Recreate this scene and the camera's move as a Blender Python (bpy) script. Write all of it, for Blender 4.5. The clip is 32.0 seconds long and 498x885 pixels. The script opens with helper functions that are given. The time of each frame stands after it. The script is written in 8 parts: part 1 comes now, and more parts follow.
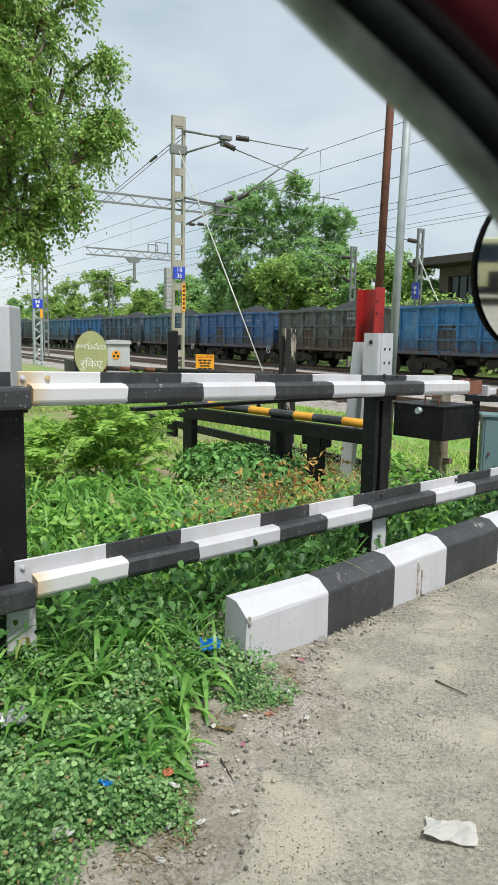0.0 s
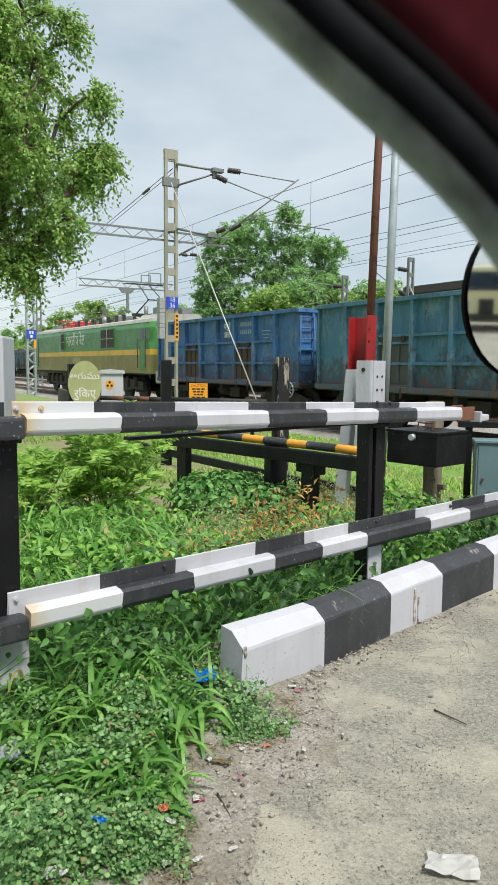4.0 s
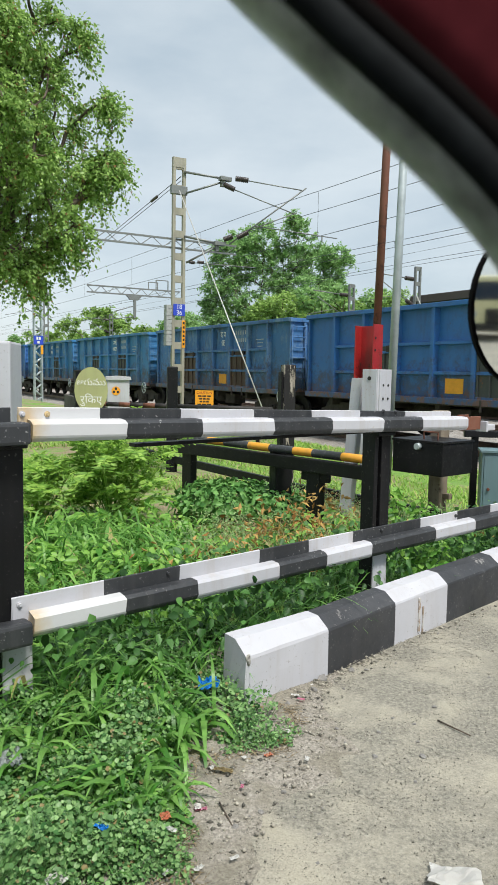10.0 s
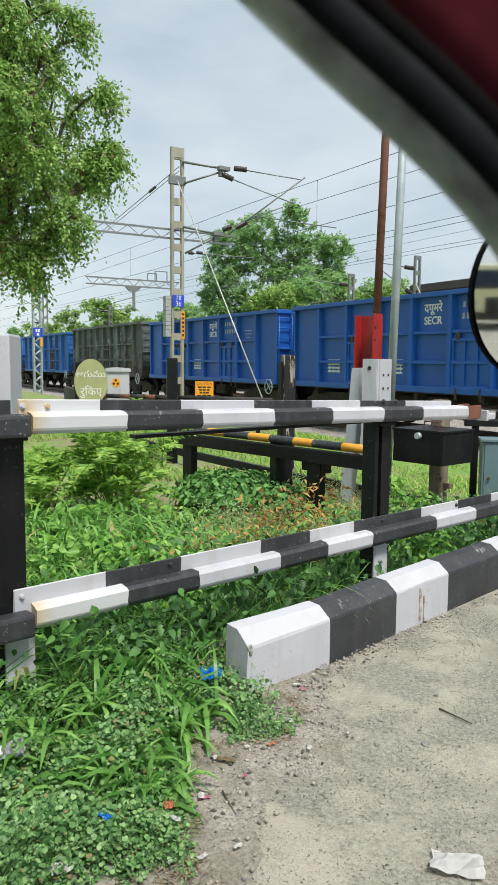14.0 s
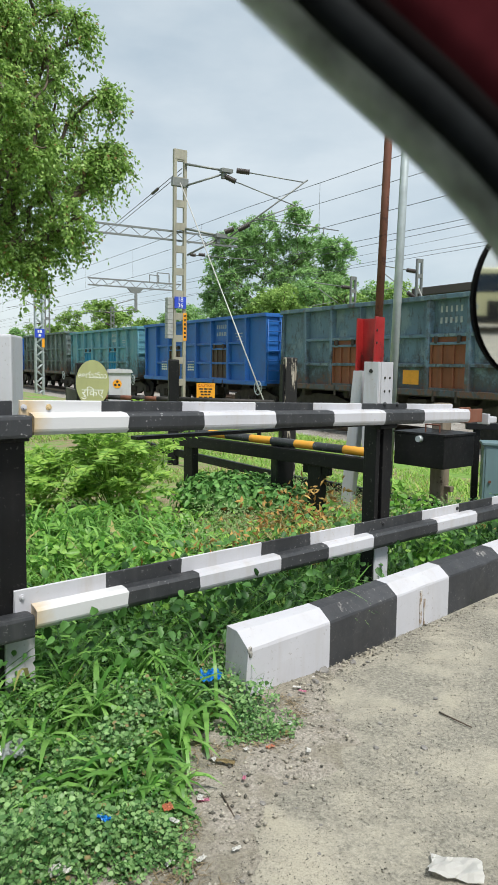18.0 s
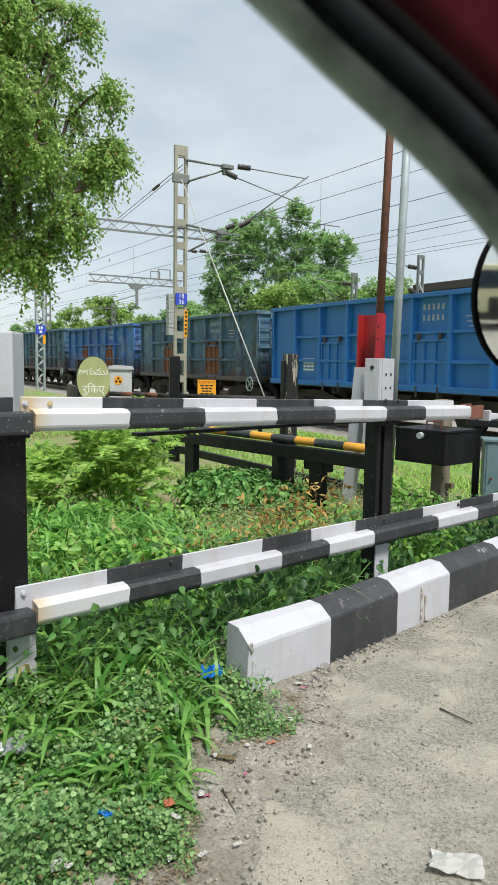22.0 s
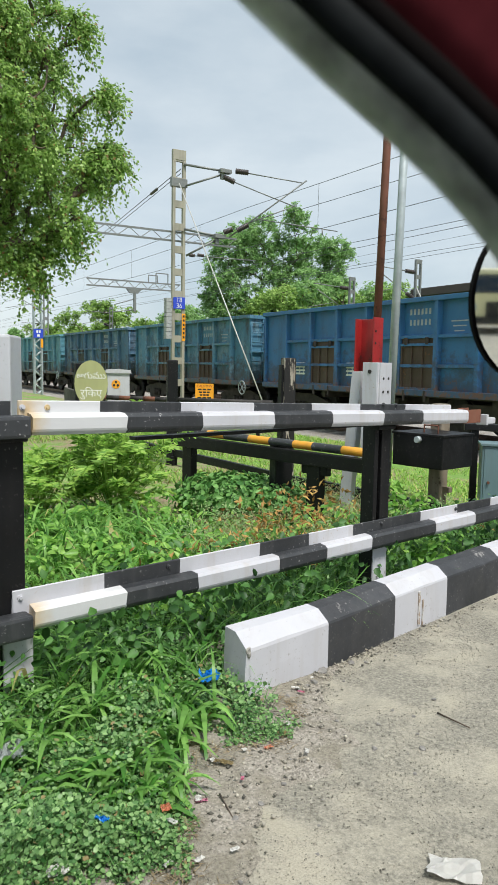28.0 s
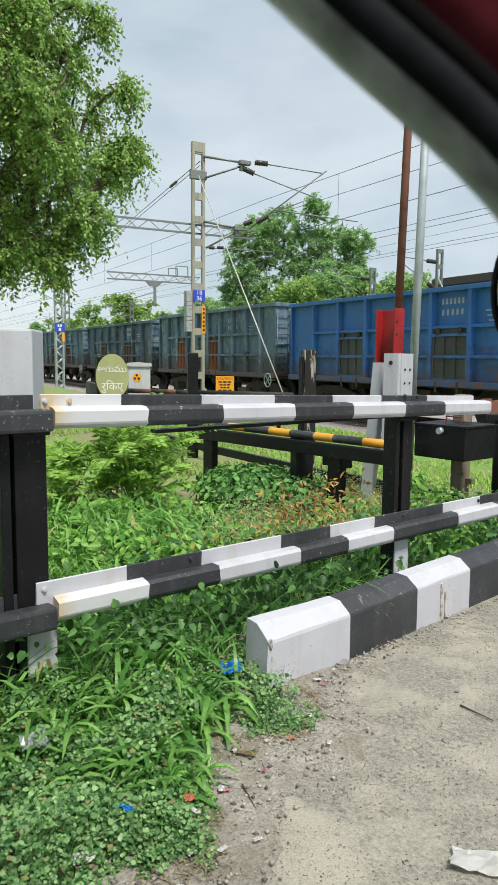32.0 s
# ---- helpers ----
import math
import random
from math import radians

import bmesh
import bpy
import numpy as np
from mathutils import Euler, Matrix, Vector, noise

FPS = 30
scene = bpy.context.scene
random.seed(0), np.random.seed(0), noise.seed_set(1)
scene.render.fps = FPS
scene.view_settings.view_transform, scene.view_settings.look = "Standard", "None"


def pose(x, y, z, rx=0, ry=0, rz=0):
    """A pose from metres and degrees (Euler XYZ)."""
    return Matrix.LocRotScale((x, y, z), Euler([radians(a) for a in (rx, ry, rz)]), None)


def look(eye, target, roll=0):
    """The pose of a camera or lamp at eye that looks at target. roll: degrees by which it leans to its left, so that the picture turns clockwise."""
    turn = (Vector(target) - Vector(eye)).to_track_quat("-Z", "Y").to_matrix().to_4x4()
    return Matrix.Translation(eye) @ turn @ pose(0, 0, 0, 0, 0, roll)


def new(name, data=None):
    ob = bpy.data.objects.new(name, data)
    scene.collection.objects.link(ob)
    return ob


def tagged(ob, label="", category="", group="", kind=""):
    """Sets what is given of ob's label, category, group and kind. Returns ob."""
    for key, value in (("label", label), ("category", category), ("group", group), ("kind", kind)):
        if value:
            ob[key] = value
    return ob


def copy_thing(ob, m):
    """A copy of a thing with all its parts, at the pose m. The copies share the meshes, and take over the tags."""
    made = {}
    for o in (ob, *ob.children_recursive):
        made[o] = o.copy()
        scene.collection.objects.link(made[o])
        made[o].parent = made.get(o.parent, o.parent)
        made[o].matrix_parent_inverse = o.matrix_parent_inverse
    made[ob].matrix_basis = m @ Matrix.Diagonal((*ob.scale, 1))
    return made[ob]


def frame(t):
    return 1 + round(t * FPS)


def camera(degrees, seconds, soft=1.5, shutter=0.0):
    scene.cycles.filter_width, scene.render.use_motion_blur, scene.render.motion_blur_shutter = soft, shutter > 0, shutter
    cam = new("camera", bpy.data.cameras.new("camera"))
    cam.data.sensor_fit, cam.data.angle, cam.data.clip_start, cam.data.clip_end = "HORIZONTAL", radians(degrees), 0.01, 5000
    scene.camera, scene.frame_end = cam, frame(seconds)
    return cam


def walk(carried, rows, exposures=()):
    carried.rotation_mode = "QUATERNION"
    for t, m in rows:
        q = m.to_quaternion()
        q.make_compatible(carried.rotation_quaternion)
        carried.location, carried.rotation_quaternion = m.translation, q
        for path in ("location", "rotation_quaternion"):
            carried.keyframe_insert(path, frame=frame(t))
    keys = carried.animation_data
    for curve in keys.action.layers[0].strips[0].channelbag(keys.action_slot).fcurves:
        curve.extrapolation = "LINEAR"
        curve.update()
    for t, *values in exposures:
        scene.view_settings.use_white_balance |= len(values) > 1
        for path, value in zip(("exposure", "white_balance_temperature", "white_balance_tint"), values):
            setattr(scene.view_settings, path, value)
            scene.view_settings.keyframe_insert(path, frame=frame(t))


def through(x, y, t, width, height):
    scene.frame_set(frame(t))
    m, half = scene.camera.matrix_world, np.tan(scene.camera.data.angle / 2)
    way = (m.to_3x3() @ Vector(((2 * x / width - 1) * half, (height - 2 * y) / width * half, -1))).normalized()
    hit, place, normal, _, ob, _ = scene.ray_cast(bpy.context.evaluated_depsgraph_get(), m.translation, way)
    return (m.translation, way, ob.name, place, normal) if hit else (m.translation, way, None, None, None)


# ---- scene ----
cam = camera(37.5, 32.0, soft=1.0, shutter=0.0)
EYE = (0.0, 0.0, 1.63)

# seconds and the turn of the camera, which rests on one spot and only sways
TURNS = [
    (0, 81.82, -0.99, 0.15), (0.5, 83.99, -1.11, -0.43), (1, 84.62, -1.09, -0.55), (1.5, 84.62, -0.98, -0.55), (2, 84.50, -0.88, -0.51),
    (2.5, 84.31, -0.78, -0.52), (3, 84.13, -0.62, -0.50), (3.2, 84.11, -0.87, -0.54), (3.5, 84.00, -0.50, -0.46), (5.5, 84.13, -0.72, -0.09),
    (6, 84.08, -0.69, -0.07), (6.5, 84.00, -0.66, -0.01), (7, 83.93, -0.61, 0.03), (7.5, 83.99, -0.66, 0.08), (8, 84.25, -0.81, 0.11),
    (8.5, 84.49, -0.97, 0.12), (9, 84.56, -1.01, 0.11), (9.5, 84.61, -1.04, 0.10), (10, 84.60, -1.01, 0.09), (10.5, 84.44, -0.93, 0.08),
    (11, 84.32, -0.84, 0.07), (11.5, 84.33, -0.84, 0.06), (12, 84.25, -0.81, 0.06), (12.5, 84.16, -0.73, 0.07), (13, 84.09, -0.72, 0.07),
    (13.5, 83.96, -0.63, 0.08), (14, 83.88, -0.59, 0.08), (14.5, 83.81, -0.63, 0.12), (16.5, 84.13, -1.01, 0.20), (17, 84.15, -0.99, 0.19),
    (17.5, 84.08, -0.99, 0.20), (18, 84.04, -0.92, 0.20), (18.5, 84.02, -0.94, 0.21), (19, 83.85, -0.87, 0.22), (19.5, 83.81, -0.82, 0.22),
    (20, 83.90, -0.93, 0.24), (20.5, 83.97, -0.99, 0.26), (21, 84.06, -1.04, 0.26), (21.5, 84.00, -1.01, 0.26), (22, 83.77, -0.92, 0.28),
    (22.5, 83.57, -0.75, 0.26), (23, 83.37, -0.66, 0.27), (23.5, 83.18, -0.48, 0.25), (24, 83.28, -0.53, 0.29), (24.5, 83.51, -0.71, 0.30),
    (25, 83.53, -0.72, 0.29), (25.5, 83.77, -0.88, 0.28), (27.5, 83.90, -0.87, 0.14), (28, 84.08, -0.99, 0.10), (28.5, 84.50, -1.10, 0.10),
    (29, 84.42, -1.07, 0.21), (29.5, 84.34, -1.07, 1.03), (30, 84.00, -0.95, 1.59), (30.5, 83.75, -0.85, 1.76), (31, 83.57, -0.72, 1.76),
    (31.5, 83.41, -0.57, 1.75), (32, 83.46, -0.52, 1.68),
]
walk(cam, [(t, pose(*EYE, rx, ry, rz)) for t, rx, ry, rz in TURNS])
cam.data.dof.use_dof = True
cam.data.dof.focus_distance = 5.0
cam.data.dof.aperture_fstop = 21.0

# ---- light: bright overcast sky and a soft, veiled sun ----
SUN_EL, SUN_AZ = radians(60), radians(150)
world = bpy.data.worlds.new("overcast_sky")
scene.world = world
world.use_nodes = True
wn, wl = world.node_tree.nodes, world.node_tree.links
wn.clear()
w_out, w_bg, w_mix = wn.new("ShaderNodeOutputWorld"), wn.new("ShaderNodeBackground"), wn.new("ShaderNodeMixRGB")
w_sky = wn.new("ShaderNodeTexSky")
w_sky.sky_type, w_sky.sun_disc, w_sky.sun_elevation, w_sky.sun_rotation = "NISHITA", False, SUN_EL, SUN_AZ
w_scale = wn.new("ShaderNodeVectorMath")
w_scale.operation = "SCALE"
w_scale.inputs["Scale"].default_value = 0.13
w_tc, w_map, w_noise, w_ramp = (wn.new("ShaderNodeTexCoord"), wn.new("ShaderNodeMapping"), wn.new("ShaderNodeTexNoise"),
                                wn.new("ShaderNodeValToRGB"))
w_map.inputs["Scale"].default_value = (1.0, 1.0, 2.6)
w_noise.inputs["Scale"].default_value, w_noise.inputs["Detail"].default_value = 2.6, 7
w_noise.inputs["Roughness"].default_value = 0.55
w_ramp.color_ramp.elements[0].position, w_ramp.color_ramp.elements[0].color = 0.36, (0.45, 0.535, 0.595, 1)
w_ramp.color_ramp.elements[1].position, w_ramp.color_ramp.elements[1].color = 0.68, (0.65, 0.715, 0.745, 1)
w_mix.inputs["Fac"].default_value = 0.86
wl.new(w_sky.outputs["Color"], w_scale.inputs[0])
wl.new(w_scale.outputs["Vector"], w_mix.inputs["Color1"])
wl.new(w_tc.outputs["Generated"], w_map.inputs["Vector"])
wl.new(w_map.outputs["Vector"], w_noise.inputs["Vector"])
wl.new(w_noise.outputs["Fac"], w_ramp.inputs["Fac"])
wl.new(w_ramp.outputs["Color"], w_mix.inputs["Color2"])
wl.new(w_mix.outputs["Color"], w_bg.inputs["Color"])
w_bg.inputs["Strength"].default_value = 1.0
wl.new(w_bg.outputs["Background"], w_out.inputs["Surface"])

sun_lamp = bpy.data.lights.new("sun", "SUN")
sun_lamp.energy, sun_lamp.angle, sun_lamp.color = 3.7, radians(14), (1.0, 0.975, 0.92)
sun = new("sun", sun_lamp)
sun.matrix_basis = look((0, 0, 60), (0 - 60 / math.tan(SUN_EL) * math.sin(SUN_AZ), 0 - 60 / math.tan(SUN_EL) * math.cos(SUN_AZ), 0))
scene.view_settings.exposure = 0.27

# ---- small tools ----
THETA = radians(30.35)
ALONG = Vector((-math.sin(THETA), math.cos(THETA), 0))   # along the tracks, the way the goods train runs
ACROSS = Vector((math.cos(THETA), math.sin(THETA), 0))   # square to the tracks, away from the road side
TRACK_TURN = 90 + 30.35


def tp(s, d, z=0.0):
    """A place from metres along and across the tracks."""
    p = ALONG * s + ACROSS * d
    return Vector((p.x, p.y, z))


def smooth(a, b, v):
    u = min(1.0, max(0.0, (v - a) / (b - a)))
    return u * u * (3 - 2 * u)


def ground_z(x, y):
    d = x * ACROSS.x + y * ACROSS.y
    return 0.41 - 0.36 * smooth(3.0, 9.0, d) - 0.33 * smooth(9.3, 11.2, d)


def part(name, bm, material, parent=None, label="", flat=True):
    me = bpy.data.meshes.new(name)
    bm.to_mesh(me)
    bm.free()
    for m in (material if isinstance(material, (list, tuple)) else [material]):
        me.materials.append(m)
    if not flat:
        for p in me.polygons:
            p.use_smooth = True
    ob = new(name, me)
    if parent is not None:
        ob.parent = parent
    return tagged(ob, label)


def thing(name, place, label, category, group="", kind="", turn=0.0):
    ob = new(name)
    ob.empty_display_size = 0.2
    ob.matrix_basis = pose(*place, 0, 0, turn)
    return tagged(ob, label, category, group, kind)


def add_box(bm, c, size, bevel=0.0, m=None, mat=0):
    """A box of that size round c, its edges rounded off."""
    t = bmesh.new()
    bmesh.ops.create_cube(t, size=1.0, matrix=Matrix.Diagonal((*size, 1)))
    if bevel:
        bmesh.ops.bevel(t, geom=t.edges[:], offset=bevel, segments=2, profile=0.6, affect="EDGES")
    place = Matrix.Translation(c) if m is None else m @ Matrix.Translation(c)
    bmesh.ops.transform(t, matrix=place, verts=t.verts)
    join(bm, t, mat)


def join(bm, t, mat=0):
    made = {v: bm.verts.new(v.co) for v in t.verts}
    for f in t.faces:
        try:
            g = bm.faces.new([made[v] for v in f.verts])
        except ValueError:
            continue
        g.material_index, g.smooth = mat, f.smooth
    t.free()


def add_rod(bm, a, b, r0, r1=None, seg=8, caps=True, mat=0):
    a, b = Vector(a), Vector(b)
    r1 = r0 if r1 is None else r1
    turn = (b - a).to_track_quat("Z", "Y").to_matrix()
    rings = []
    for p, r in ((a, r0), (b, r1)):
        rings.append([bm.verts.new(p + turn @ Vector((r * math.cos(2 * math.pi * k / seg), r * math.sin(2 * math.pi * k / seg), 0)))
                      for k in range(seg)])
    for k in range(seg):
        f = bm.faces.new((rings[0][k], rings[0][(k + 1) % seg], rings[1][(k + 1) % seg], rings[1][k]))
        f.smooth, f.material_index = True, mat
    if caps:
        for ring in (rings[0][::-1], rings[1]):
            bm.faces.new(ring).material_index = mat


def add_path(bm, pts, r, seg=6, mat=0):
    for a, b in zip(pts, pts[1:]):
        add_rod(bm, a, b, r, r, seg, False, mat)


def add_prism(bm, outline, axis, lo, hi, mat=0):
    """An outline in the two other axes, drawn out along axis from lo to hi."""
    def at(u, v, w):
        return {"x": (w, u, v), "y": (u, w, v), "z": (u, v, w)}[axis]
    a = [bm.verts.new(at(u, v, lo)) for u, v in outline]
    b = [bm.verts.new(at(u, v, hi)) for u, v in outline]
    n = len(outline)
    faces = [bm.faces.new((a[k], a[(k + 1) % n], b[(k + 1) % n], b[k])) for k in range(n)]
    faces += [bm.faces.new(a[::-1]), bm.faces.new(b)]
    for f in faces:
        f.material_index = mat
    bmesh.ops.recalc_face_normals(bm, faces=faces)


def box_part(name, c, size, material, parent, bevel=0.006, label="", m=None):
    bm = bmesh.new()
    add_box(bm, c, size, bevel, m)
    return part(name, bm, material, parent, label)


def rod_part(name, a, b, r, material, parent, seg=10, label="", r1=None):
    bm = bmesh.new()
    add_rod(bm, a, b, r, r1, seg)
    return part(name, bm, material, parent, label)


def mesh_from(name, verts, faces, material, smooth_faces=False):
    """A mesh object from arrays; all faces have the same number of corners."""
    verts, faces = np.asarray(verts, np.float32), np.asarray(faces, np.int32)
    me = bpy.data.meshes.new(name)
    me.vertices.add(len(verts))
    me.vertices.foreach_set("co", verts.ravel())
    n, k = faces.shape
    me.loops.add(n * k)
    me.loops.foreach_set("vertex_index", faces.ravel())
    me.polygons.add(n)
    me.polygons.foreach_set("loop_start", np.arange(0, n * k, k, dtype=np.int32))
    me.polygons.foreach_set("loop_total", np.full(n, k, np.int32))
    if smooth_faces:
        me.polygons.foreach_set("use_smooth", np.ones(n, bool))
    me.update(calc_edges=True)
    for m in (material if isinstance(material, (list, tuple)) else [material]):
        me.materials.append(m)
    return new(name, me)


def letters(name, text, size, material, parent, m, label="", depth=0.002, squeeze=1.0, bold=0.0):
    """Painted letters: flat glyphs of the built-in font, drawn on the plane of m."""
    cu = bpy.data.curves.new(name, "FONT")
    cu.body, cu.size, cu.align_x, cu.align_y, cu.extrude, cu.offset = text, size, "CENTER", "CENTER", depth, size * bold
    tmp = bpy.data.objects.new(name, cu)
    scene.collection.objects.link(tmp)
    bpy.context.view_layer.update()
    me = bpy.data.meshes.new_from_object(tmp.evaluated_get(bpy.context.evaluated_depsgraph_get()))
    bpy.data.objects.remove(tmp)
    me.transform(m @ Matrix.Diagonal((squeeze, 1, 1, 1)))
    me.materials.clear()
    me.materials.append(material)
    ob = new(name, me)
    ob.parent = parent
    return tagged(ob, label)


# ---- materials ----
def material(name):
    mat = bpy.data.materials.new(name)
    mat.use_nodes = True
    nt = mat.node_tree
    return mat, nt, nt.nodes["Principled BSDF"]


def noise_node(nt, scale, detail=6, rough=0.6, coords="Object", stretch=(1, 1, 1)):
    tc, mp, no = nt.nodes.new("ShaderNodeTexCoord"), nt.nodes.new("ShaderNodeMapping"), nt.nodes.new("ShaderNodeTexNoise")
    mp.inputs["Scale"].default_value = stretch
    no.inputs["Scale"].default_value, no.inputs["Detail"].default_value, no.inputs["Roughness"].default_value = scale, detail, rough
    nt.links.new(tc.outputs[coords], mp.inputs["Vector"])
    nt.links.new(mp.outputs["Vector"], no.inputs["Vector"])
    return no


def ramp(nt, socket, a, ca, b, cb):
    r = nt.nodes.new("ShaderNodeValToRGB")
    r.color_ramp.elements[0].position, r.color_ramp.elements[0].color = a, (*ca, 1)
    r.color_ramp.elements[1].position, r.color_ramp.elements[1].color = b, (*cb, 1)
    nt.links.new(socket, r.inputs["Fac"])
    return r.outputs["Color"]


def blend(nt, fac, a, b, mode="MIX"):
    mx = nt.nodes.new("ShaderNodeMixRGB")
    mx.blend_type = mode
    for socket, v in ((mx.inputs["Fac"], fac), (mx.inputs["Color1"], a), (mx.inputs["Color2"], b)):
        if isinstance(v, (int, float)):
            socket.default_value = v
        elif isinstance(v, tuple):
            socket.default_value = (*v, 1)
        else:
            nt.links.new(v, socket)
    return mx.outputs["Color"]


def bump(nt, bsdf, socket, strength, distance=0.01):
    b = nt.nodes.new("ShaderNodeBump")
    b.inputs["Strength"].default_value, b.inputs["Distance"].default_value = strength, distance
    nt.links.new(socket, b.inputs["Height"])
    nt.links.new(b.outputs["Normal"], bsdf.inputs["Normal"])


GREY, WHITE, BLACK = (0.5, 0.5, 0.5), (1, 1, 1), (0, 0, 0)


def painted(name, colour, under=(0.16, 0.07, 0.035), chips=0.62, rough=0.5, tone=0.25, scale=2.2, streak=0.35, metal=0.0, coords="Object",
            dirt=(0.10, 0.085, 0.07), bumpy=0.25, specks=0.0, gloss=0.5):
    """Weathered paint: broad fading, vertical dirt runs, fine grain, chipped spots that show what lies under."""
    mat, nt, bsdf = material(name)
    broad = noise_node(nt, scale * 0.5, 4, 0.6, coords)
    fine = noise_node(nt, scale * 16, 5, 0.65, coords)
    runs = noise_node(nt, scale * 1.6, 5, 0.6, coords, (2.2, 2.2, 0.22))
    spots = noise_node(nt, scale * 2.3, 9, 0.72, coords)
    dark = tuple(c * (1 - tone) for c in colour)
    pale = tuple(min(1, c * (1 + tone * 0.6) + 0.015 * tone) for c in colour)
    col = ramp(nt, broad.outputs["Fac"], 0.3, dark, 0.72, pale)
    col = blend(nt, ramp(nt, runs.outputs["Fac"], 0.5, BLACK, 0.75, (streak,) * 3), col, dirt)
    col = blend(nt, ramp(nt, fine.outputs["Fac"], 0.35, (0.12,) * 3, 0.65, BLACK), col, dark)
    col = blend(nt, ramp(nt, spots.outputs["Fac"], chips, BLACK, chips + 0.05, WHITE), col, under)
    if specks:
        tiny = noise_node(nt, 62, 4, 0.7, coords)
        share = blend(nt, 1.0, ramp(nt, tiny.outputs["Fac"], 0.615, BLACK, 0.665, WHITE), ramp(nt, broad.outputs["Fac"], 0.42, (0.1,) * 3, 0.6, (specks,) * 3), "MULTIPLY")
        col = blend(nt, share, col, under)
    nt.links.new(col, bsdf.inputs["Base Color"])
    nt.links.new(ramp(nt, spots.outputs["Fac"], 0.35, (max(0.1, rough - 0.12),) * 3, 0.75, (min(1, rough + 0.25),) * 3), bsdf.inputs["Roughness"])
    bsdf.inputs["Metallic"].default_value, bsdf.inputs["Specular IOR Level"].default_value = metal, gloss
    bump(nt, bsdf, spots.outputs["Fac"], bumpy, 0.004)
    return mat


def plain(name, colour, rough=0.6, metal=0.0, tone=0.2, scale=12.0, coords="Object", bumpy=0.1, gloss=0.5):
    mat, nt, bsdf = material(name)
    n = noise_node(nt, scale, 6, 0.6, coords)
    nt.links.new(ramp(nt, n.outputs["Fac"], 0.3, tuple(c * (1 - tone) for c in colour), 0.7, tuple(min(1, c * (1 + tone)) for c in colour)),
                 bsdf.inputs["Base Color"])
    bsdf.inputs["Roughness"].default_value, bsdf.inputs["Metallic"].default_value, bsdf.inputs["Specular IOR Level"].default_value = rough, metal, gloss
    if bumpy:
        bump(nt, bsdf, n.outputs["Fac"], bumpy, 0.004)
    return mat


def leafy(name, dark, light, rough=0.45, through=0.35, dry=None, dry_share=0.0):
    """Leaves that differ one from the next and let some light through."""
    mat, nt, bsdf = material(name)
    geo = nt.nodes.new("ShaderNodeNewGeometry")
    col = ramp(nt, geo.outputs["Random Per Island"], 0.0, dark, 1.0, light)
    if dry:
        wn_ = nt.nodes.new("ShaderNodeTexWhiteNoise")
        wn_.noise_dimensions = "1D"
        nt.links.new(geo.outputs["Random Per Island"], wn_.inputs["W"])
        col = blend(nt, ramp(nt, wn_.outputs["Value"], 1 - dry_share - 0.001, BLACK, 1 - dry_share, WHITE), col, dry)
    vein = noise_node(nt, 30, 3, 0.5)
    col = blend(nt, 0.35, col, ramp(nt, vein.outputs["Fac"], 0.3, (0.35,) * 3, 0.7, WHITE), "MULTIPLY")
    nt.links.new(col, bsdf.inputs["Base Color"])
    bsdf.inputs["Roughness"].default_value = rough
    bsdf.inputs["Specular IOR Level"].default_value = 0.35
    tr, mx = nt.nodes.new("ShaderNodeBsdfTranslucent"), nt.nodes.new("ShaderNodeMixShader")
    nt.links.new(col, tr.inputs["Color"])
    mx.inputs["Fac"].default_value = through
    nt.links.new(bsdf.outputs["BSDF"], mx.inputs[1])
    nt.links.new(tr.outputs["BSDF"], mx.inputs[2])
    nt.links.new(mx.outputs["Shader"], nt.nodes["Material Output"].inputs["Surface"])
    return mat


M_WHITE = painted("white_road_paint", (0.52, 0.52, 0.555), (0.24, 0.225, 0.20), 0.665, 0.6, 0.12, 3.0, 0.32, dirt=(0.34, 0.29, 0.23), specks=1.0)
M_BLACK = painted("black_road_paint", (0.042, 0.044, 0.050), (0.26, 0.25, 0.24), 0.635, 0.55, 0.5, 2.6, 0.15, dirt=(0.15, 0.14, 0.13), specks=1.0)
M_STEEL_WHITE = painted("white_steel_paint", (0.52, 0.52, 0.555), (0.33, 0.22, 0.12), 0.655, 0.42, 0.12, 4.0, 0.5, dirt=(0.38, 0.33, 0.27), specks=0.6)
M_STEEL_BLACK = painted("black_steel_paint", (0.030, 0.032, 0.036), (0.34, 0.335, 0.33), 0.68, 0.5, 0.4, 5.0, 0.35, dirt=(0.10, 0.10, 0.10), specks=1.0)
M_ENAMEL = painted("black_enamel", (0.006, 0.006, 0.007), (0.16, 0.15, 0.14), 0.745, 0.45, 0.3, 5.0, 0.12, dirt=(0.045, 0.042, 0.038), specks=0.5, gloss=0.25)


